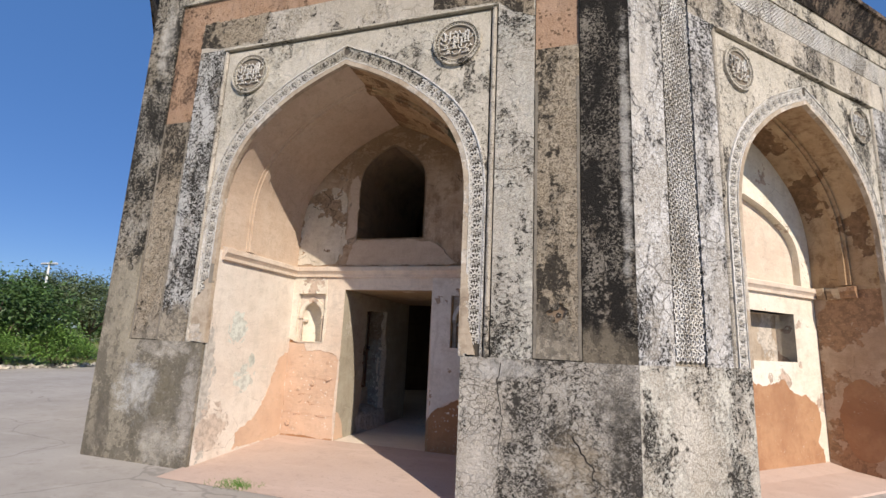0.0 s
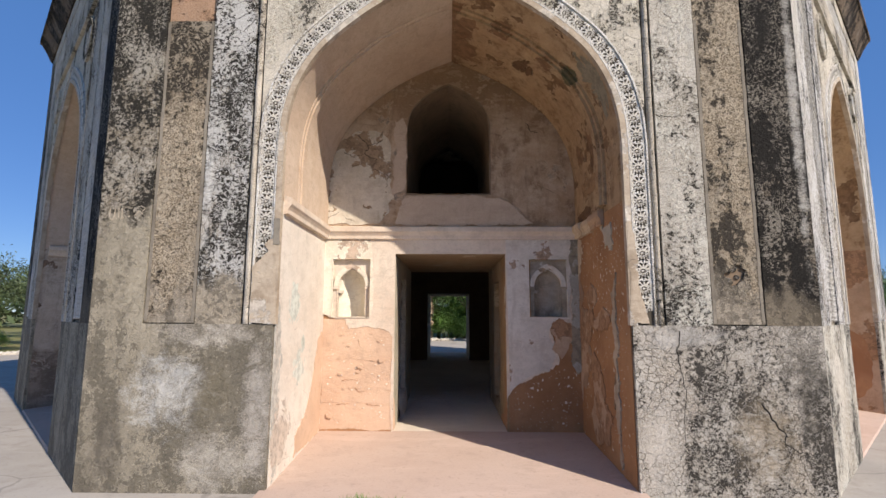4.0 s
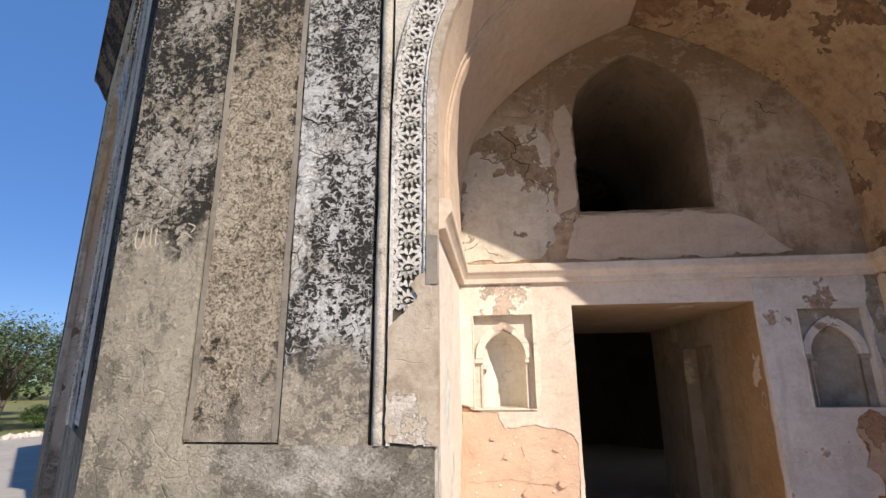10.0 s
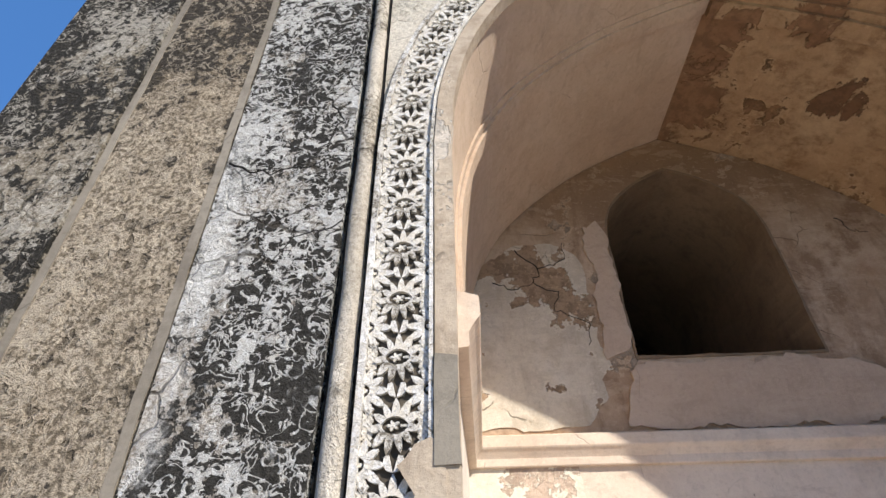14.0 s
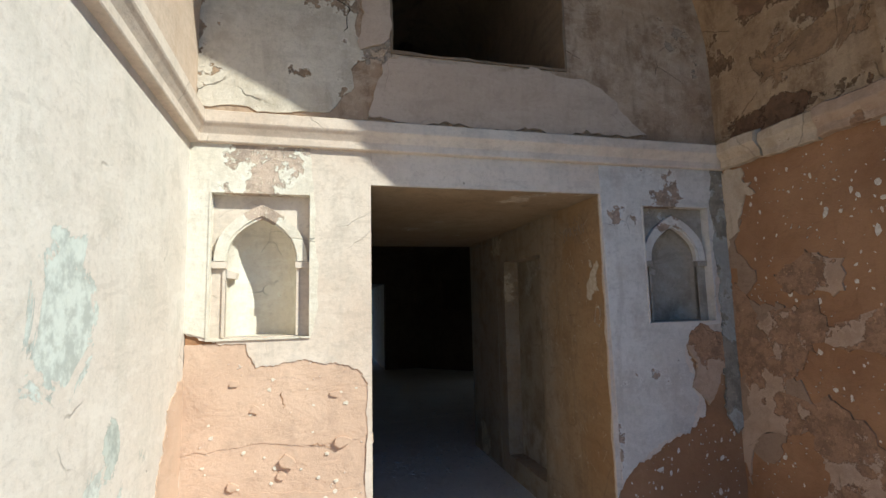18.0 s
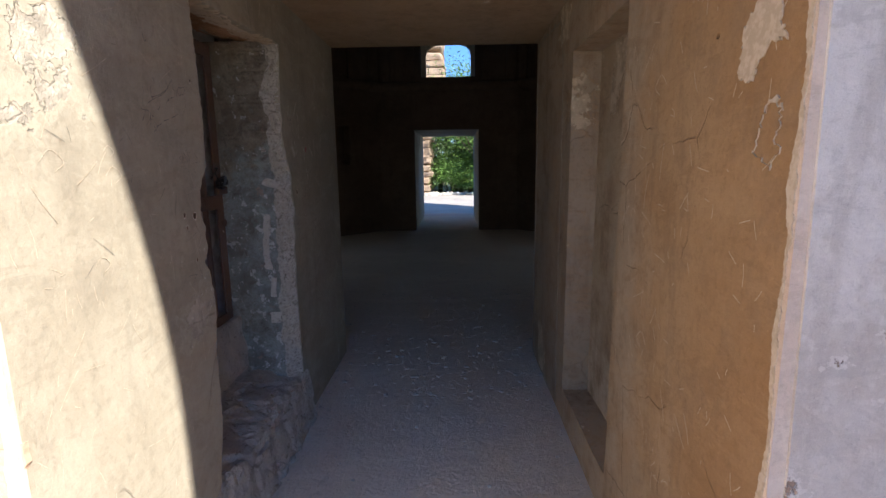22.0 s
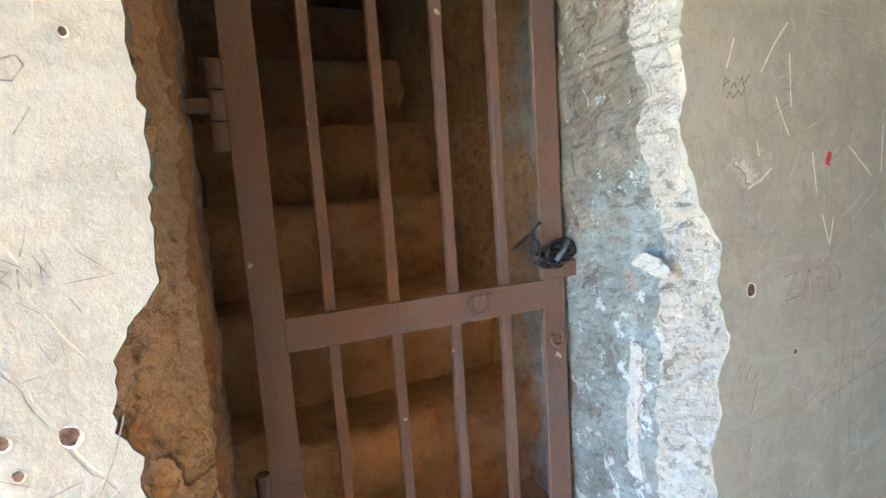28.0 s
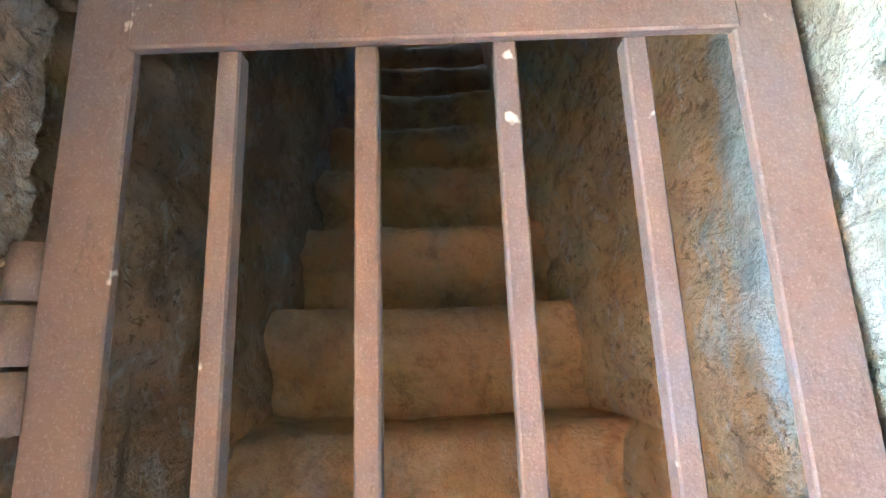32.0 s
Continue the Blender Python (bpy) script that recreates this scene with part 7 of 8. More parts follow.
# street lamp beyond the trees
lamp = empty("street_lamp", Matrix.Translation((-26.0, 16.9, -0.06)))
tagged(lamp, "white steel lamp post with a double head", "lamp post")
steel = Shade("white_painted_steel", 0.5, 0.0, 0.4)
M_STEEL = steel.done(steel.mix(steel.step(steel.noise(8), 0.4, 0.7), (0.62, 0.62, 0.60), (0.5, 0.5, 0.48)))
part("post", tube([(0, 0, 0), (0, 0, 2.4), (0, 0, 4.6)], 0.06, 8, taper=0.045), M_STEEL, lamp)
for sgn in (1, -1):
    part("lamp_head", boxed(min(0, sgn * 0.5), -0.09, 4.58, max(0, sgn * 0.5), 0.09, 4.67, bevel=0.02), M_STEEL, lamp)

# ruin beyond the far door
bm = bmesh.new()
rnd = random.Random(3)
z = -0.1
ruin = empty("ruined_tower", Matrix.Translation((-6.33, 31.5, -0.06)))
tagged(ruin, "crumbling rubble-stone tower stump", "ruin")
while z < 8.3:
    h = rnd.uniform(0.28, 0.42)
    w = (2.42 if z < 4.0 else min(3.1, 2.42 + (z - 4.0) * 0.55)) - 0.3 * max(0, z - 7.0) + rnd.uniform(-0.08, 0.08)
    bm = boxed(-w, -1.8, z, w, 1.8, z + h - 0.02, bevel=0.05)
    bmesh.ops.subdivide_edges(bm, edges=bm.edges[:], cuts=3, use_grid_fill=True)
    rough_bm(bm, 0.16, 1.9, z)
    part("course", bm, M_RUIN, ruin)
    z += h

# tuft of grass in the paving
tuft = bmesh.new()
rnd = random.Random(4)
for _ in range(260):
    x, y = rnd.gauss(0, 0.11), rnd.gauss(0, 0.07)
    h, w = rnd.uniform(0.02, 0.05), 0.004
    lx, ly = rnd.uniform(-0.03, 0.03), rnd.uniform(-0.03, 0.03)
    tuft.faces.new([tuft.verts.new(p) for p in ((x - w, y, 0), (x + w, y, 0), (x + lx, y + ly, h))])
tf = part("grass_tuft", tuft, M_LEAF_FRESH, None, "", Matrix.Translation((-3.55, 4.455, 0.012)))
tagged(tf, "small green tuft of grass in the paving", "grass", kind="stuff")

# ---- wear on the south face ----
south_wall = bpy.data.objects["wall_south"]
FM = face_m(0)


def coat(name, pts, d0, d1, mat, amp=0.015, step=0.025, seed=0, m=FM, parent=None, label=""):
    return part(name, plate(ragged(pts, amp, step, seed), [], d0, d1, m), mat, parent or south_wall, label)


# where the carved band has fallen away, smoothed over with brown plaster
coat("patch", [(-1.765, 1.41), (-1.765, 1.90), (-1.735, 1.935), (-1.70, 1.965), (-1.64, 2.03), (-1.628, 2.045), (-1.662, 2.10), (-1.625, 2.14), (-1.598, 2.153), (-1.5655, 2.153), (-1.553, 1.41)], -0.0135, 0.03, M_PATCHED, 0.007, 0.012, 2, label="smooth brown plaster patch")
coat("patch", [(1.548, 1.42), (1.548, 2.35), (1.60, 2.2), (1.63, 1.95), (1.615, 1.75), (1.68, 1.55), (1.70, 1.42)], -0.013, 0.03, M_PATCHED, 0.012, 0.02, 3)
coat("patch", [(-1.592, 2.10), (-1.536, 2.10), (-1.537, 2.33), (-1.590, 2.34)], -0.017, 0.02, M_SEAM, 0.003, 0.03, 4)
# script scratched into the pier
strokes_later = [[(-5.95, 2.43), (-5.955, 2.36), (-5.935, 2.32), (-5.915, 2.36), (-5.91, 2.43), (-5.905, 2.35), (-5.89, 2.33)], [(-5.875, 2.43), (-5.872, 2.35), (-5.858, 2.33)], [(-5.845, 2.43), (-5.842, 2.34), (-5.825, 2.35)], [(-5.79, 2.35), (-5.77, 2.36), (-5.78, 2.345)], [(-5.73, 2.36), (-5.69, 2.40), (-5.65, 2.37)], [(-5.68, 2.45), (-5.64, 2.43), (-5.66, 2.40)]]
# rubble that shows in the knocked-out hole of the east strip
coat("spalled_hole", [(2.30, 1.62), (2.60, 1.62), (2.60, 2.02), (2.30, 2.02)], 0.0335, 0.05, M_SHADE_BROWN, 0.0, 0.1, 9, label="dark spalled hole in the render")
for n, (u, v, ru, rv) in enumerate(((2.42, 1.78, 0.045, 0.035), (2.47, 1.89, 0.035, 0.03), (2.45, 1.73, 0.03, 0.018), (2.50, 1.82, 0.022, 0.02))):
    bm = bmesh.new()
    bmesh.ops.create_icosphere(bm, subdivisions=2, radius=1.0, matrix=FM @ Matrix.Translation((u, 0.030, v)) @ Matrix.Diagonal((ru, 0.016, rv, 1)))
    part("spalled_lump", rough_bm(bm, 0.010, 26.0, n), M_MERLON if n % 2 else M_STRIP, south_wall)
# plaster still left on the bared top strip
coat("plaster_remnant", [(-2.62, 6.10), (-1.9, 6.14), (-1.2, 6.12), (-1.2, 6.26), (-2.6, 6.28)], -0.006, 0.02, M_SPANDREL, 0.03, 0.03, 11)
coat("plaster_remnant", [(1.2, 6.12), (1.7, 6.10), (2.1, 6.16), (2.5, 6.14), (2.5, 6.27), (1.2, 6.27)], -0.006, 0.02, M_WHITE, 0.03, 0.03, 12)
coat("plaster_remnant", [(-2.25, 5.67), (-1.7, 5.67), (-1.2, 5.67), (-1.3, 5.30), (-1.8, 5.26), (-2.25, 5.3)], -0.003, 0.02, M_STRIP, 0.03, 0.04, 13)
coat("plaster_remnant", [(1.05, 5.66), (2.25, 5.66), (2.25, 5.0), (2.0, 5.1), (1.85, 5.25), (1.1, 5.28)], -0.003, 0.02, M_STRIP, 0.02, 0.04, 14)
# hanging rib of broken stucco at the arch's left edge, and the crack down the jamb
rndc = random.Random(2)
for pts, r in (([(-1.549, 0.06, 2.16), (-1.549, 0.045, 2.0), (-1.549, 0.06, 1.85), (-1.549, 0.075, 1.70), (-1.549, 0.07, 1.5), (-1.549, 0.085, 1.3), (-1.549, 0.10, 1.15)], 0.003),):
    line = [(u, d + rndc.uniform(-0.006, 0.006), v) for u, d, v in smooth_line(pts, 6)]
    part("crack", tube([FM @ Vector(p) for p in line], r, 5, taper=0.001), M_SHADE_BROWN, south_wall, "thin dark crack in the plaster")
for pts, r in (
    ([(1.95, 1.35), (1.93, 1.1), (1.98, 0.8), (1.95, 0.5), (2.0, 0.2)], 0.005), ([(2.62, 0.75), (2.72, 0.58), (2.8, 0.5), (2.78, 0.42), (2.9, 0.36), (3.02, 0.33), (3.1, 0.26)], 0.008),
    ([(2.9, 2.4), (2.93, 2.2), (2.98, 2.0)], 0.004), ([(-1.95, 3.3), (-1.9, 3.18), (-2.0, 3.0), (-2.2, 2.98)], 0.004), ([(-1.85, 2.75), (-2.0, 2.68), (-2.05, 2.5)], 0.003),
    ([(2.0, 4.3), (2.1, 4.2), (2.2, 4.25)], 0.003), ([(1.86, 3.3), (2.0, 3.28), (2.24, 3.33)], 0.004), ([(-2.24, 3.0), (-2.1, 2.96), (-1.86, 3.02)], 0.005),
):
    line = [(u + rndc.uniform(-0.012, 0.012), v + rndc.uniform(-0.012, 0.012)) for u, v in smooth_line(pts, 6)]
    part("crack", tube([FM @ Vector((u, 0.001, v)) for u, v in line], r, 5, taper=0.002), M_GROUND_DARK, south_wall, "thin dark crack in the plaster")
# cracks over the upper wall and the vault
for pts in ([(-1.2, 3.75), (-1.05, 3.6), (-1.1, 3.5), (-0.95, 3.42), (-0.98, 3.3), (-0.8, 3.2), (-0.82, 3.05)], [(-1.05, 3.6), (-0.9, 3.66), (-0.86, 3.8)], [(-1.35, 3.5), (-1.2, 3.46), (-1.1, 3.5)], [(-0.70, 3.45), (-0.60, 3.44), (-0.56, 3.46)], [(0.95, 3.9), (1.0, 3.8), (1.1, 3.78)]):
    line = [(u + rndc.uniform(-0.015, 0.015), v + rndc.uniform(-0.015, 0.015)) for u, v in smooth_line(pts, 5)]
    part("crack", tube([FM @ Vector((u, DEPTH - 0.017 if u < 0 else DEPTH - 0.010, v)) for u, v in line], 0.004, 5, taper=0.002), M_GROUND_DARK, south_wall)

# ---- marks on the passage walls ----


def strokes(name, parent, lines, width, m, mat, label, d=0.0012):
    """Thin scratched lines on a wall: m takes (along, out, up)."""
    bm = bmesh.new()
    for k, line in enumerate(lines):
        pts = [Vector(p) for p in line]
        for a, b in zip(pts, pts[1:]):
            t = b - a
            if t.length < 1e-5:
                continue
            n = Vector((-t.y, t.x)).normalized() * width * 0.5
            out = d + 0.0002 * (k % 5)
            vs = [bm.verts.new(m @ Vector((p.x, out, p.y))) for p in (a - n, b - n, b + n, a + n)]
            bm.faces.new(vs)
    ob = part(name, bm, mat, parent, label)
    return tagged(ob, kind="stuff")


strokes("graffiti", south_wall, [[tuple(p) for p in smooth_line(q, 4)] for q in strokes_later], 0.006, Matrix(((1, 0, 0, 0), (0, -1, 0, 4.70), (0, 0, 1, 0), (0, 0, 0, 1))), M_SCRATCH, "pale scratched script on the pier", 0.002)
WEST = Matrix(((0, 1, 0, PL), (1, 0, 0, 0), (0, 0, 1, 0), (0, 0, 0, 1)))
EAST = Matrix(((0, -1, 0, PR), (1, 0, 0, 0), (0, 0, 1, 0), (0, 0, 0, 1)))
rnd = random.Random(19)


def scribbles(n, y0, y1, z0, z1, size):
    out = []
    for _ in range(n):
        y, z = rnd.uniform(y0, y1), rnd.uniform(z0, z1)
        s, kind = size * rnd.uniform(0.5, 1.5), rnd.random()
        if kind < 0.95:
            a, s = rnd.gauss(1.3, 0.75), s * rnd.choice((0.3, 0.5, 0.8, 1.4))
            bow = rnd.uniform(-0.06, 0.06) * s
            out.append([(y, z), (y + 0.5 * s * math.cos(a) + bow, z + 0.5 * s * math.sin(a)), (y + s * math.cos(a), z + s * math.sin(a))])
        elif kind < 0.985:
            q = [(y + rnd.uniform(-s, s) * 0.6, z + rnd.uniform(-s, s) * 0.6) for _ in range(rnd.randint(3, 5))]
            out.append(q)
        else:
            q = [(y, z), (y + s * 0.5, z + s * 0.4), (y + s, z), (y + s * 0.6, z - s * 0.3)]
            out.append([tuple(p) for p in smooth_line(q, 4)])
    return out


strokes("scratches", wl, scribbles(130, 6.42, 7.08, 0.5, 2.1, 0.05), 0.0015, WEST, M_SCRATCH, "pale scratched graffiti lines")
strokes("scratches", wl, scribbles(26, 6.50, 7.08, 1.1, 1.75, 0.045), 0.0012, WEST, M_PENCIL, "dark pencilled graffiti lines")
strokes("scratches", wl, scribbles(230, 8.03, 8.85, 0.7, 2.15, 0.05), 0.0014, WEST, M_SCRATCH, "pale scratched graffiti lines")
strokes("scratches", wl, scribbles(22, 8.03, 8.40, 1.0, 1.7, 0.05), 0.0012, WEST, M_PENCIL, "dark pencilled graffiti lines")
strokes("scratches", wr, scribbles(170, 6.42, 7.2, 0.5, 2.1, 0.05), 0.0016, EAST, M_SCRATCH, "pale scratched graffiti lines")
strokes("scratches", wr, scribbles(12, 6.6, 6.85, 2.0, 2.12, 0.05), 0.003, EAST, M_PENCIL, "dark pencilled graffiti lines")


GLYPH = {"A": [[(0, 0), (0.3, 1), (0.6, 0)], [(0.12, 0.4), (0.5, 0.42)]], "N": [[(0, 0), (0.05, 1), (0.5, 0), (0.55, 1)]], "I": [[(0.2, 0), (0.22, 1)]], "L": [[(0.05, 1), (0.03, 0), (0.5, 0.02)]],
         "U": [[(0, 1), (0.03, 0.2), (0.3, 0), (0.52, 0.25), (0.55, 1)]], "V": [[(0, 1), (0.28, 0), (0.6, 1)]], "X": [[(0, 0), (0.55, 1)], [(0.02, 1), (0.55, 0)]], "M": [[(0, 0), (0.05, 1), (0.3, 0.4), (0.55, 1), (0.6, 0)]],
         "K": [[(0, 0), (0.02, 1)], [(0.5, 1), (0.03, 0.5), (0.55, 0)]], "H": [[(0, 0), (0.02, 1)], [(0.5, 0), (0.52, 1)], [(0.02, 0.5), (0.5, 0.52)]], "S": [[(0.5, 0.9), (0.2, 1), (0.05, 0.75), (0.45, 0.35), (0.3, 0.02), (0.02, 0.1)]],
         "R": [[(0, 0), (0.02, 1), (0.45, 0.85), (0.05, 0.5), (0.5, 0)]], "C": [[(0.5, 0.9), (0.2, 1), (0.02, 0.5), (0.2, 0.02), (0.52, 0.1)]], "O": [[(0.3, 1), (0.03, 0.6), (0.25, 0), (0.55, 0.4), (0.3, 1)]], "T": [[(0, 1), (0.6, 0.98)], [(0.3, 1), (0.3, 0)]]}


def writing(text, y, z, size, mat, parent, m=None, way=1, width=0.0014):
    """Letters scratched on a wall, as single strokes."""
    lines = []
    for i, ch in enumerate(text):
        for q in GLYPH.get(ch, []):
            lines.append([(y + way * size * (0.78 * i + u), z + size * (v + 0.05 * math.sin(3.0 * i))) for u, v in q])
    return strokes("scratched_letters", parent, lines, width, m or WEST, mat, "small scratched letters")


writing("ANIL", 7.030, 1.797, 0.014, M_SCRATCH, wl)
writing("LUV", 7.048, 1.777, 0.010, M_SCRATCH, wl)
writing("LAXMI", 7.035, 1.755, 0.011, M_SCRATCH, wl)
strokes("scratches", wl, [[(7.973, 1.669), (7.978, 1.689), (7.986, 1.684), (7.976, 1.677)], [(7.991, 1.672), (8.000, 1.682), (8.002, 1.672)], [(8.008, 1.676), (8.016, 1.691), (8.018, 1.676), (8.033, 1.696)], [(7.980, 1.656), (7.988, 1.666), (7.996, 1.656), (8.006, 1.669), (8.015, 1.660), (8.023, 1.676)]], 0.0013, WEST, M_WIRE, "small black pen scrawl")
strokes("scratches", wl, [
    [(6.877, 1.630), (6.910, 1.646), (6.946, 1.659), (6.977, 1.681)], [(6.896, 1.647), (6.934, 1.658), (6.972, 1.678), (7.002, 1.710)], [(6.969, 1.701), (6.977, 1.685)], [(6.997, 1.707), (7.011, 1.664)],
    [(7.011, 1.682), (7.018, 1.665), (7.020, 1.683)], [(7.050, 1.693), (7.031, 1.691), (7.024, 1.677), (7.037, 1.668), (7.045, 1.679)], [(7.047, 1.693), (7.060, 1.697), (7.065, 1.688), (7.054, 1.673), (7.045, 1.674)],
    [(6.986, 1.656), (7.002, 1.660)], [(6.961, 1.639), (6.975, 1.653), (6.972, 1.646)], [(6.932, 1.642), (6.927, 1.623), (6.917, 1.616)]], 0.0019, WEST, M_PENCIL, "dark pencilled graffiti lines")
strokes("scratches", wl, [
    [(6.912, 1.700), (6.916, 1.688)], [(6.843, 1.612), (6.867, 1.611)], [(6.846, 1.583), (6.868, 1.613), (6.895, 1.597)], [(6.882, 1.607), (6.879, 1.575)], [(6.940, 1.590), (6.965, 1.596)], [(6.983, 1.601), (7.016, 1.615)],
    [(6.904, 1.571), (6.928, 1.582)], [(6.886, 1.805), (6.893, 1.786), (6.902, 1.792)], [(6.896, 1.675), (6.895, 1.651), (6.901, 1.644)], [(6.862, 1.669), (6.864, 1.652)], [(6.882, 1.669), (6.884, 1.662)]], 0.0024, WEST, M_PENCIL, "dark pencilled graffiti lines")
strokes("scratches", wl, [
    [(8.299, 1.234), (8.290, 1.071)], [(8.313, 1.235), (8.298, 1.149)], [(8.334, 1.228), (8.324, 0.945)], [(8.278, 1.199), (8.275, 1.146)], [(8.189, 1.087), (8.30, 1.14), (8.416, 1.186)], [(8.233, 1.081), (8.34, 1.11), (8.446, 1.132)],
    [(8.349, 1.190), (8.349, 1.143)], [(8.016, 1.169), (8.041, 1.231)], [(8.028, 1.165), (8.045, 1.199)], [(8.038, 1.147), (8.061, 1.185)], [(8.044, 1.099), (8.063, 1.166)]], 0.0015, WEST, M_PENCIL, "pencilled tally strokes")
strokes("scratches", wl, [
    [(7.038, 1.491), (7.057, 1.483), (7.046, 1.507)], [(7.081, 1.509), (7.112, 1.480), (7.068, 1.475)], [(7.027, 1.462), (7.044, 1.449)], [(7.037, 1.421), (7.048, 1.395), (7.058, 1.413), (7.060, 1.389)], [(7.070, 1.403), (7.078, 1.389)],
    [(7.020, 1.381), (7.050, 1.387)], [(7.070, 1.461), (7.079, 1.444)], [(7.020, 1.506), (7.037, 1.495)], [(7.054, 1.512), (7.061, 1.492)]], 0.0010, WEST, M_PENCIL, "thin pencilled lines")
strokes("scratches", wl, [
    [(8.096, 1.658), (8.110, 1.63), (8.131, 1.594)], [(8.059, 1.698), (8.09, 1.745), (8.121, 1.780)], [(7.981, 1.703), (7.997, 1.750)], [(8.030, 1.508), (8.06, 1.52), (8.089, 1.540)], [(8.192, 1.562), (8.205, 1.493)],
    [(8.292, 1.572), (8.363, 1.512)], [(8.127, 1.731), (8.134, 1.642)], [(8.052, 1.587), (8.057, 1.561)], [(8.392, 1.605), (8.392, 1.518)], [(8.222, 1.450), (8.246, 1.391), (8.255, 1.441)]], 0.0028, WEST, M_CHALK, "white scratched lines")
strokes("scratches", wl, [[(7.38, 2.10), (7.40, 2.05)], [(7.45, 2.04), (7.455, 2.10)], [(7.56, 2.12), (7.585, 2.06)], [(7.70, 2.07), (7.72, 2.13)]], 0.0028, WEST, M_SCRATCH, "pale scratches over the gate")
writing("SRNI", 7.000, 1.475, 0.020, M_PENCIL, wl, width=0.0013)
writing("MMKHAN", 6.82, 2.02, 0.06, M_PENCIL, wr, EAST, -1, 0.004)
strokes("scratches", wl, [[(8.125, 1.345), (8.16, 1.35), (8.13, 1.30), (8.17, 1.305)], [(8.175, 1.30), (8.192, 1.352), (8.205, 1.30)], [(8.18, 1.32), (8.205, 1.322)], [(8.235, 1.355), (8.215, 1.352), (8.218, 1.302), (8.24, 1.305)], [(8.216, 1.33), (8.235, 1.331)], [(8.25, 1.302), (8.252, 1.354), (8.275, 1.345), (8.282, 1.325), (8.27, 1.305), (8.25, 1.302)]], 0.0016, WEST, M_PENCIL, "pencilled letters on the plaster")
# nail holes and knocks in the west plaster: flat discs coloured as shade
for y, z, r in ((7.050, 1.316, 0.009), (6.995, 1.322, 0.006), (7.003, 1.285, 0.005), (8.042, 1.333, 0.010), (7.10, 1.72, 0.004), (7.04, 1.18, 0.005), (8.16, 1.2, 0.005)):
    for grow, out, mat in ((1.22, 0.0007, M_CHALK), (1.0, 0.0014, M_HOLE)):
        n = 13
        bm = bmesh.new()
        shift = 1.1 * r * (grow - 1.0)
        rim = [bm.verts.new((PL + out, y + shift + grow * r * rnd.uniform(0.85, 1.1) * math.cos(2 * math.pi * k / n), z - 0.5 * shift + 1.25 * grow * r * rnd.uniform(0.85, 1.1) * math.sin(2 * math.pi * k / n))) for k in range(n)]
        deep = bm.verts.new((PL + out * 0.8, y, z))
        for k in range(n):
            bm.faces.new((rim[k], rim[(k + 1) % n], deep))
        part("knock", bm, mat, wl, "small knocked hole in plaster, its shade a flat dark disc" if grow == 1.0 else "chipped rim of a hole")
bm = bmesh.new()
slab(bm, ragged([(8.230, 1.545), (8.239, 1.54), (8.243, 1.565), (8.234, 1.57)], 0.008, 0.008, 4), [], 0.0, 0.002, WEST)
redp = Shade("red_paint", 0.6)
part("paint_dab", bm, redp.done(redp.mix(redp.step(redp.noise(80), 0.4, 0.6), (0.40, 0.03, 0.06), (0.28, 0.04, 0.05))), wl, "small dab of red paint")
# torn patches on the east wall and grey plaster on its far part
for k, (pts, mat) in enumerate((
    ([(6.42, 1.80), (6.45, 1.83), (6.50, 1.76), (6.53, 1.70), (6.56, 1.62), (6.51, 1.60), (6.47, 1.66), (6.42, 1.66), (6.44, 1.73)], M_SCRATCH),
    ([(6.49, 1.84), (6.52, 1.85), (6.53, 1.81), (6.50, 1.80)], M_SCRATCH),
    ([(6.415, 1.56), (6.44, 1.575), (6.48, 1.55), (6.49, 1.48), (6.45, 1.44), (6.42, 1.46), (6.43, 1.50)], M_SCRATCH),
    ([(6.372, 0.4), (6.384, 0.55), (6.378, 0.7), (6.390, 0.85), (6.377, 1.0), (6.384, 1.15), (6.378, 1.3), (6.392, 1.42), (6.379, 1.55), (6.386, 1.7), (6.378, 1.9), (6.382, 2.1), (6.379, 2.215), (6.372, 2.215)], M_SCRATCH),
    ([(6.38, 0.14), (6.38, 0.50), (6.55, 0.40), (6.75, 0.28), (7.0, 0.20), (7.05, 0.14)], M_OCHRE),
    ([(8.13, 0.14), (8.90, 0.14), (8.90, 2.2), (8.6, 2.2), (8.2, 2.15), (8.13, 1.9)], M_CREAM),
)):
    part("plaster_coat", plate(ragged(pts, 0.024 if k != 3 else 0.008, 0.005, 70 + k), [], 0.0, 0.003, EAST), mat, wr)
bm = plate(ragged([(7.50, 1.42), (7.55, 1.45), (7.57, 1.39), (7.62, 1.44), (7.66, 1.40), (7.62, 1.36), (7.55, 1.37)], 0.008, 0.015, 80), [], -0.002 + (-0.16), 0.004 - 0.16, EAST)
part("plaster_coat", bm, M_LEDGE, wr)
# west wall's lower front: earth shows where the coat has gone
part("plaster_coat", plate(ragged([(6.385, 0.14), (6.62, 0.14), (6.58, 0.35), (6.45, 0.48), (6.385, 0.5)], 0.02, 0.025, 90), [], 0.0, 0.003, WEST), M_EARTH, wl)
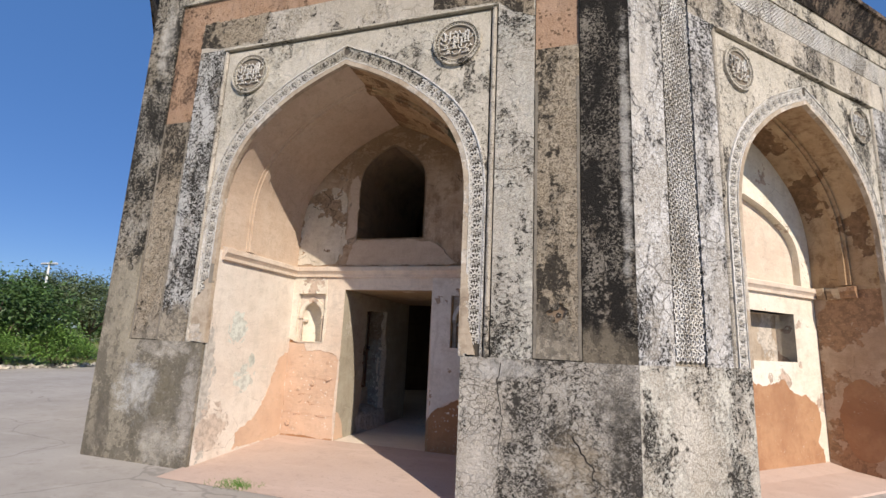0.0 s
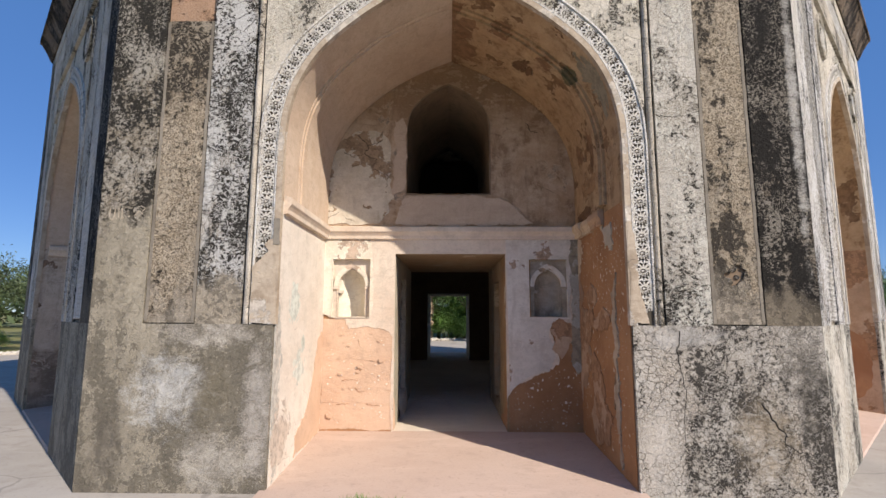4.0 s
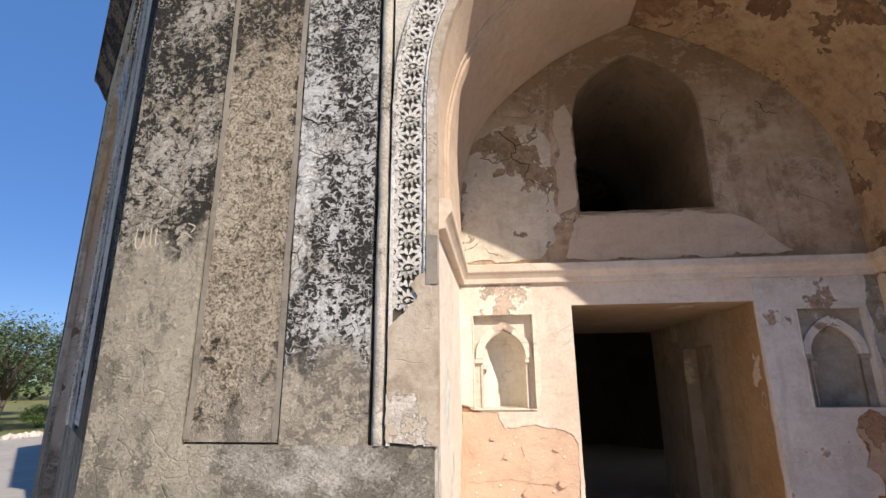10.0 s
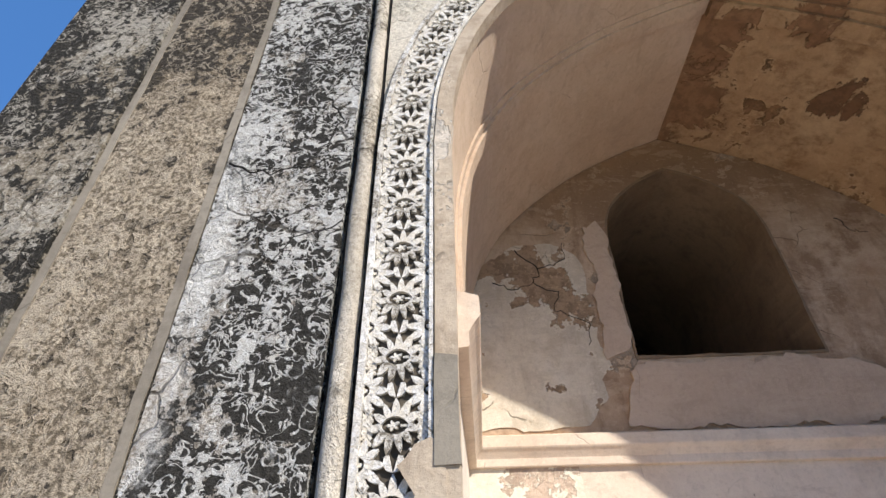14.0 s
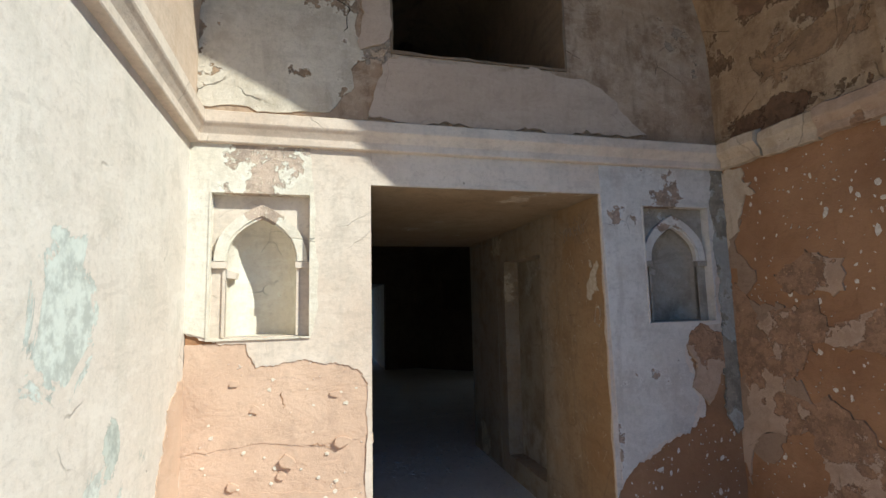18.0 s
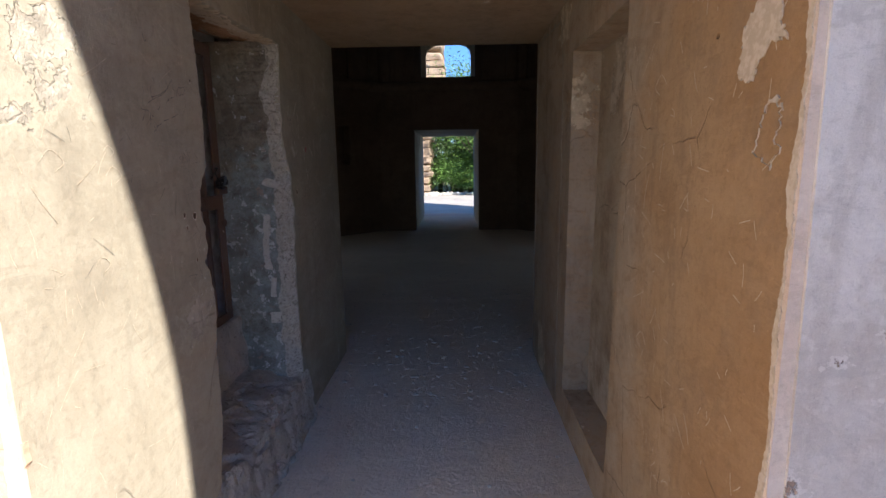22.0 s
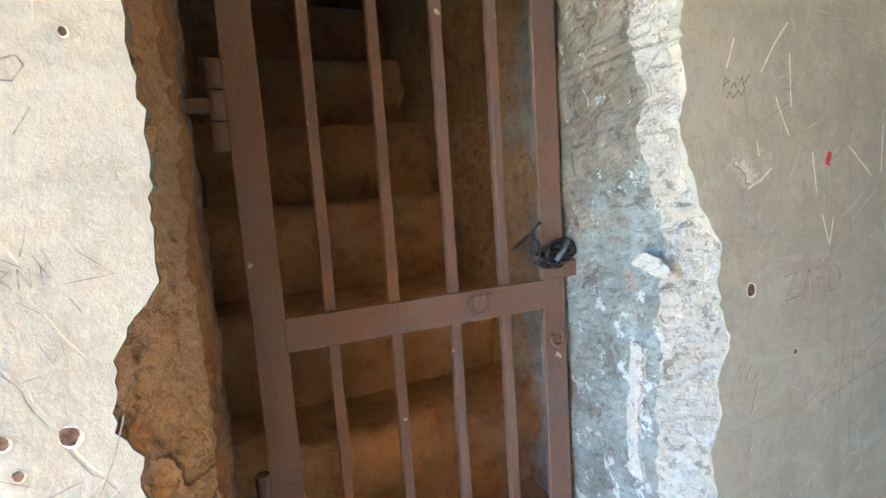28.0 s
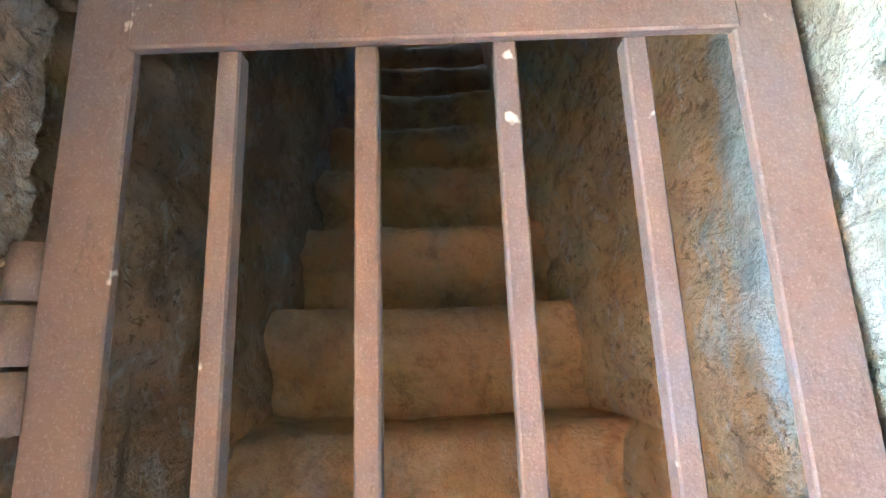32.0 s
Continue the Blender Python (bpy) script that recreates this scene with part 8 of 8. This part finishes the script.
# ---- chamber details ----
for k in (3, 5):
    mm = room_m(k)
    wk = [o for o in scene.objects if o.name.startswith("wall_chamber")][k]
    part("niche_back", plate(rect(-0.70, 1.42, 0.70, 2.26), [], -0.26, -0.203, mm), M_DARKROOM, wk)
for k in (2, 3, 4, 5, 6):
    mm = room_m(k)
    wk = [o for o in scene.objects if o.name.startswith("wall_chamber")][k]
    for u in (-1.20, -0.72, 0.72, 1.20):
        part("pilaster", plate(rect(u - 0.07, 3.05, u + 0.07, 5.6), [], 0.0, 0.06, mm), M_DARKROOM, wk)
for k in (2, 6):
    mm = room_m(k)
    for u0, u1 in ((-1.0, -0.7), (0.7, 1.0)):
        structure(part("wall_side_passage", boxed(u0, -2.70, 0, u1, -0.2, 2.5, mm), M_PALE), "plain plaster wall of a side passage", "wall")
    structure(part("ceiling_side_passage", boxed(-0.9, -2.70, 2.2, 0.9, -0.2, 2.5, mm), M_PALE), "plain ceiling of a side passage", "ceiling")
    structure(part("floor_side_passage", boxed(-0.9, -2.71, -0.02, 0.9, -0.0, FLOOR - 0.002, mm), M_PASS_FLOOR), "plain earth floor of a side passage", "floor")

# loose grit on the passage floor
bm = bmesh.new()
rnd = random.Random(41)
for _ in range(460):
    y = 7.4 + 4.2 * rnd.random() ** 0.8
    x = rnd.uniform(PL + 0.02, PR - 0.02) if y < 8.9 else rnd.uniform(-4.2, -1.2)
    if rnd.random() < 0.3 and y < 8.9:
        x = rnd.choice((PL + abs(rnd.gauss(0, 0.05)) + 0.02, PR - abs(rnd.gauss(0, 0.05)) - 0.02))
    r = rnd.uniform(0.003, 0.007) if rnd.random() < 0.85 else rnd.uniform(0.007, 0.013)
    bmesh.ops.create_icosphere(bm, subdivisions=1, radius=r, matrix=Matrix.Translation((x, y, FLOOR + r * 0.35)) @ Matrix.Diagonal((1, rnd.uniform(0.6, 1), 0.6, 1)))
# trodden earth clods past the passage
ball = bmesh.new()
bmesh.ops.create_icosphere(ball, subdivisions=1, radius=1.0)
ico_v, ico_f = [v.co.copy() for v in ball.verts], [[v.index for v in f.verts] for f in ball.faces]
ball.free()
for _ in range(850):
    x, y = rnd.gauss(-2.5, 0.7), 8.2 + abs(rnd.gauss(0, 1.3))
    r = rnd.uniform(0.004, 0.010) if rnd.random() < 0.85 else rnd.uniform(0.010, 0.020)
    turn, flat = rnd.uniform(0, 6.28), rnd.uniform(0.25, 0.45)
    m = Matrix.Translation((x, y, FLOOR + r * 0.1)) @ Matrix.Rotation(turn, 4, "Z") @ Matrix.Diagonal((r * 1.2, r * rnd.uniform(0.6, 1), r * flat, 1))
    vs = [bm.verts.new(m @ (v * rnd.uniform(0.8, 1.15))) for v in ico_v]
    for f in ico_f:
        bm.faces.new([vs[q] for q in f])
grit = part("loose_grit", bm, M_GRIT)
tagged(grit, "scattered pale grit on the floor", "grit", kind="stuff")
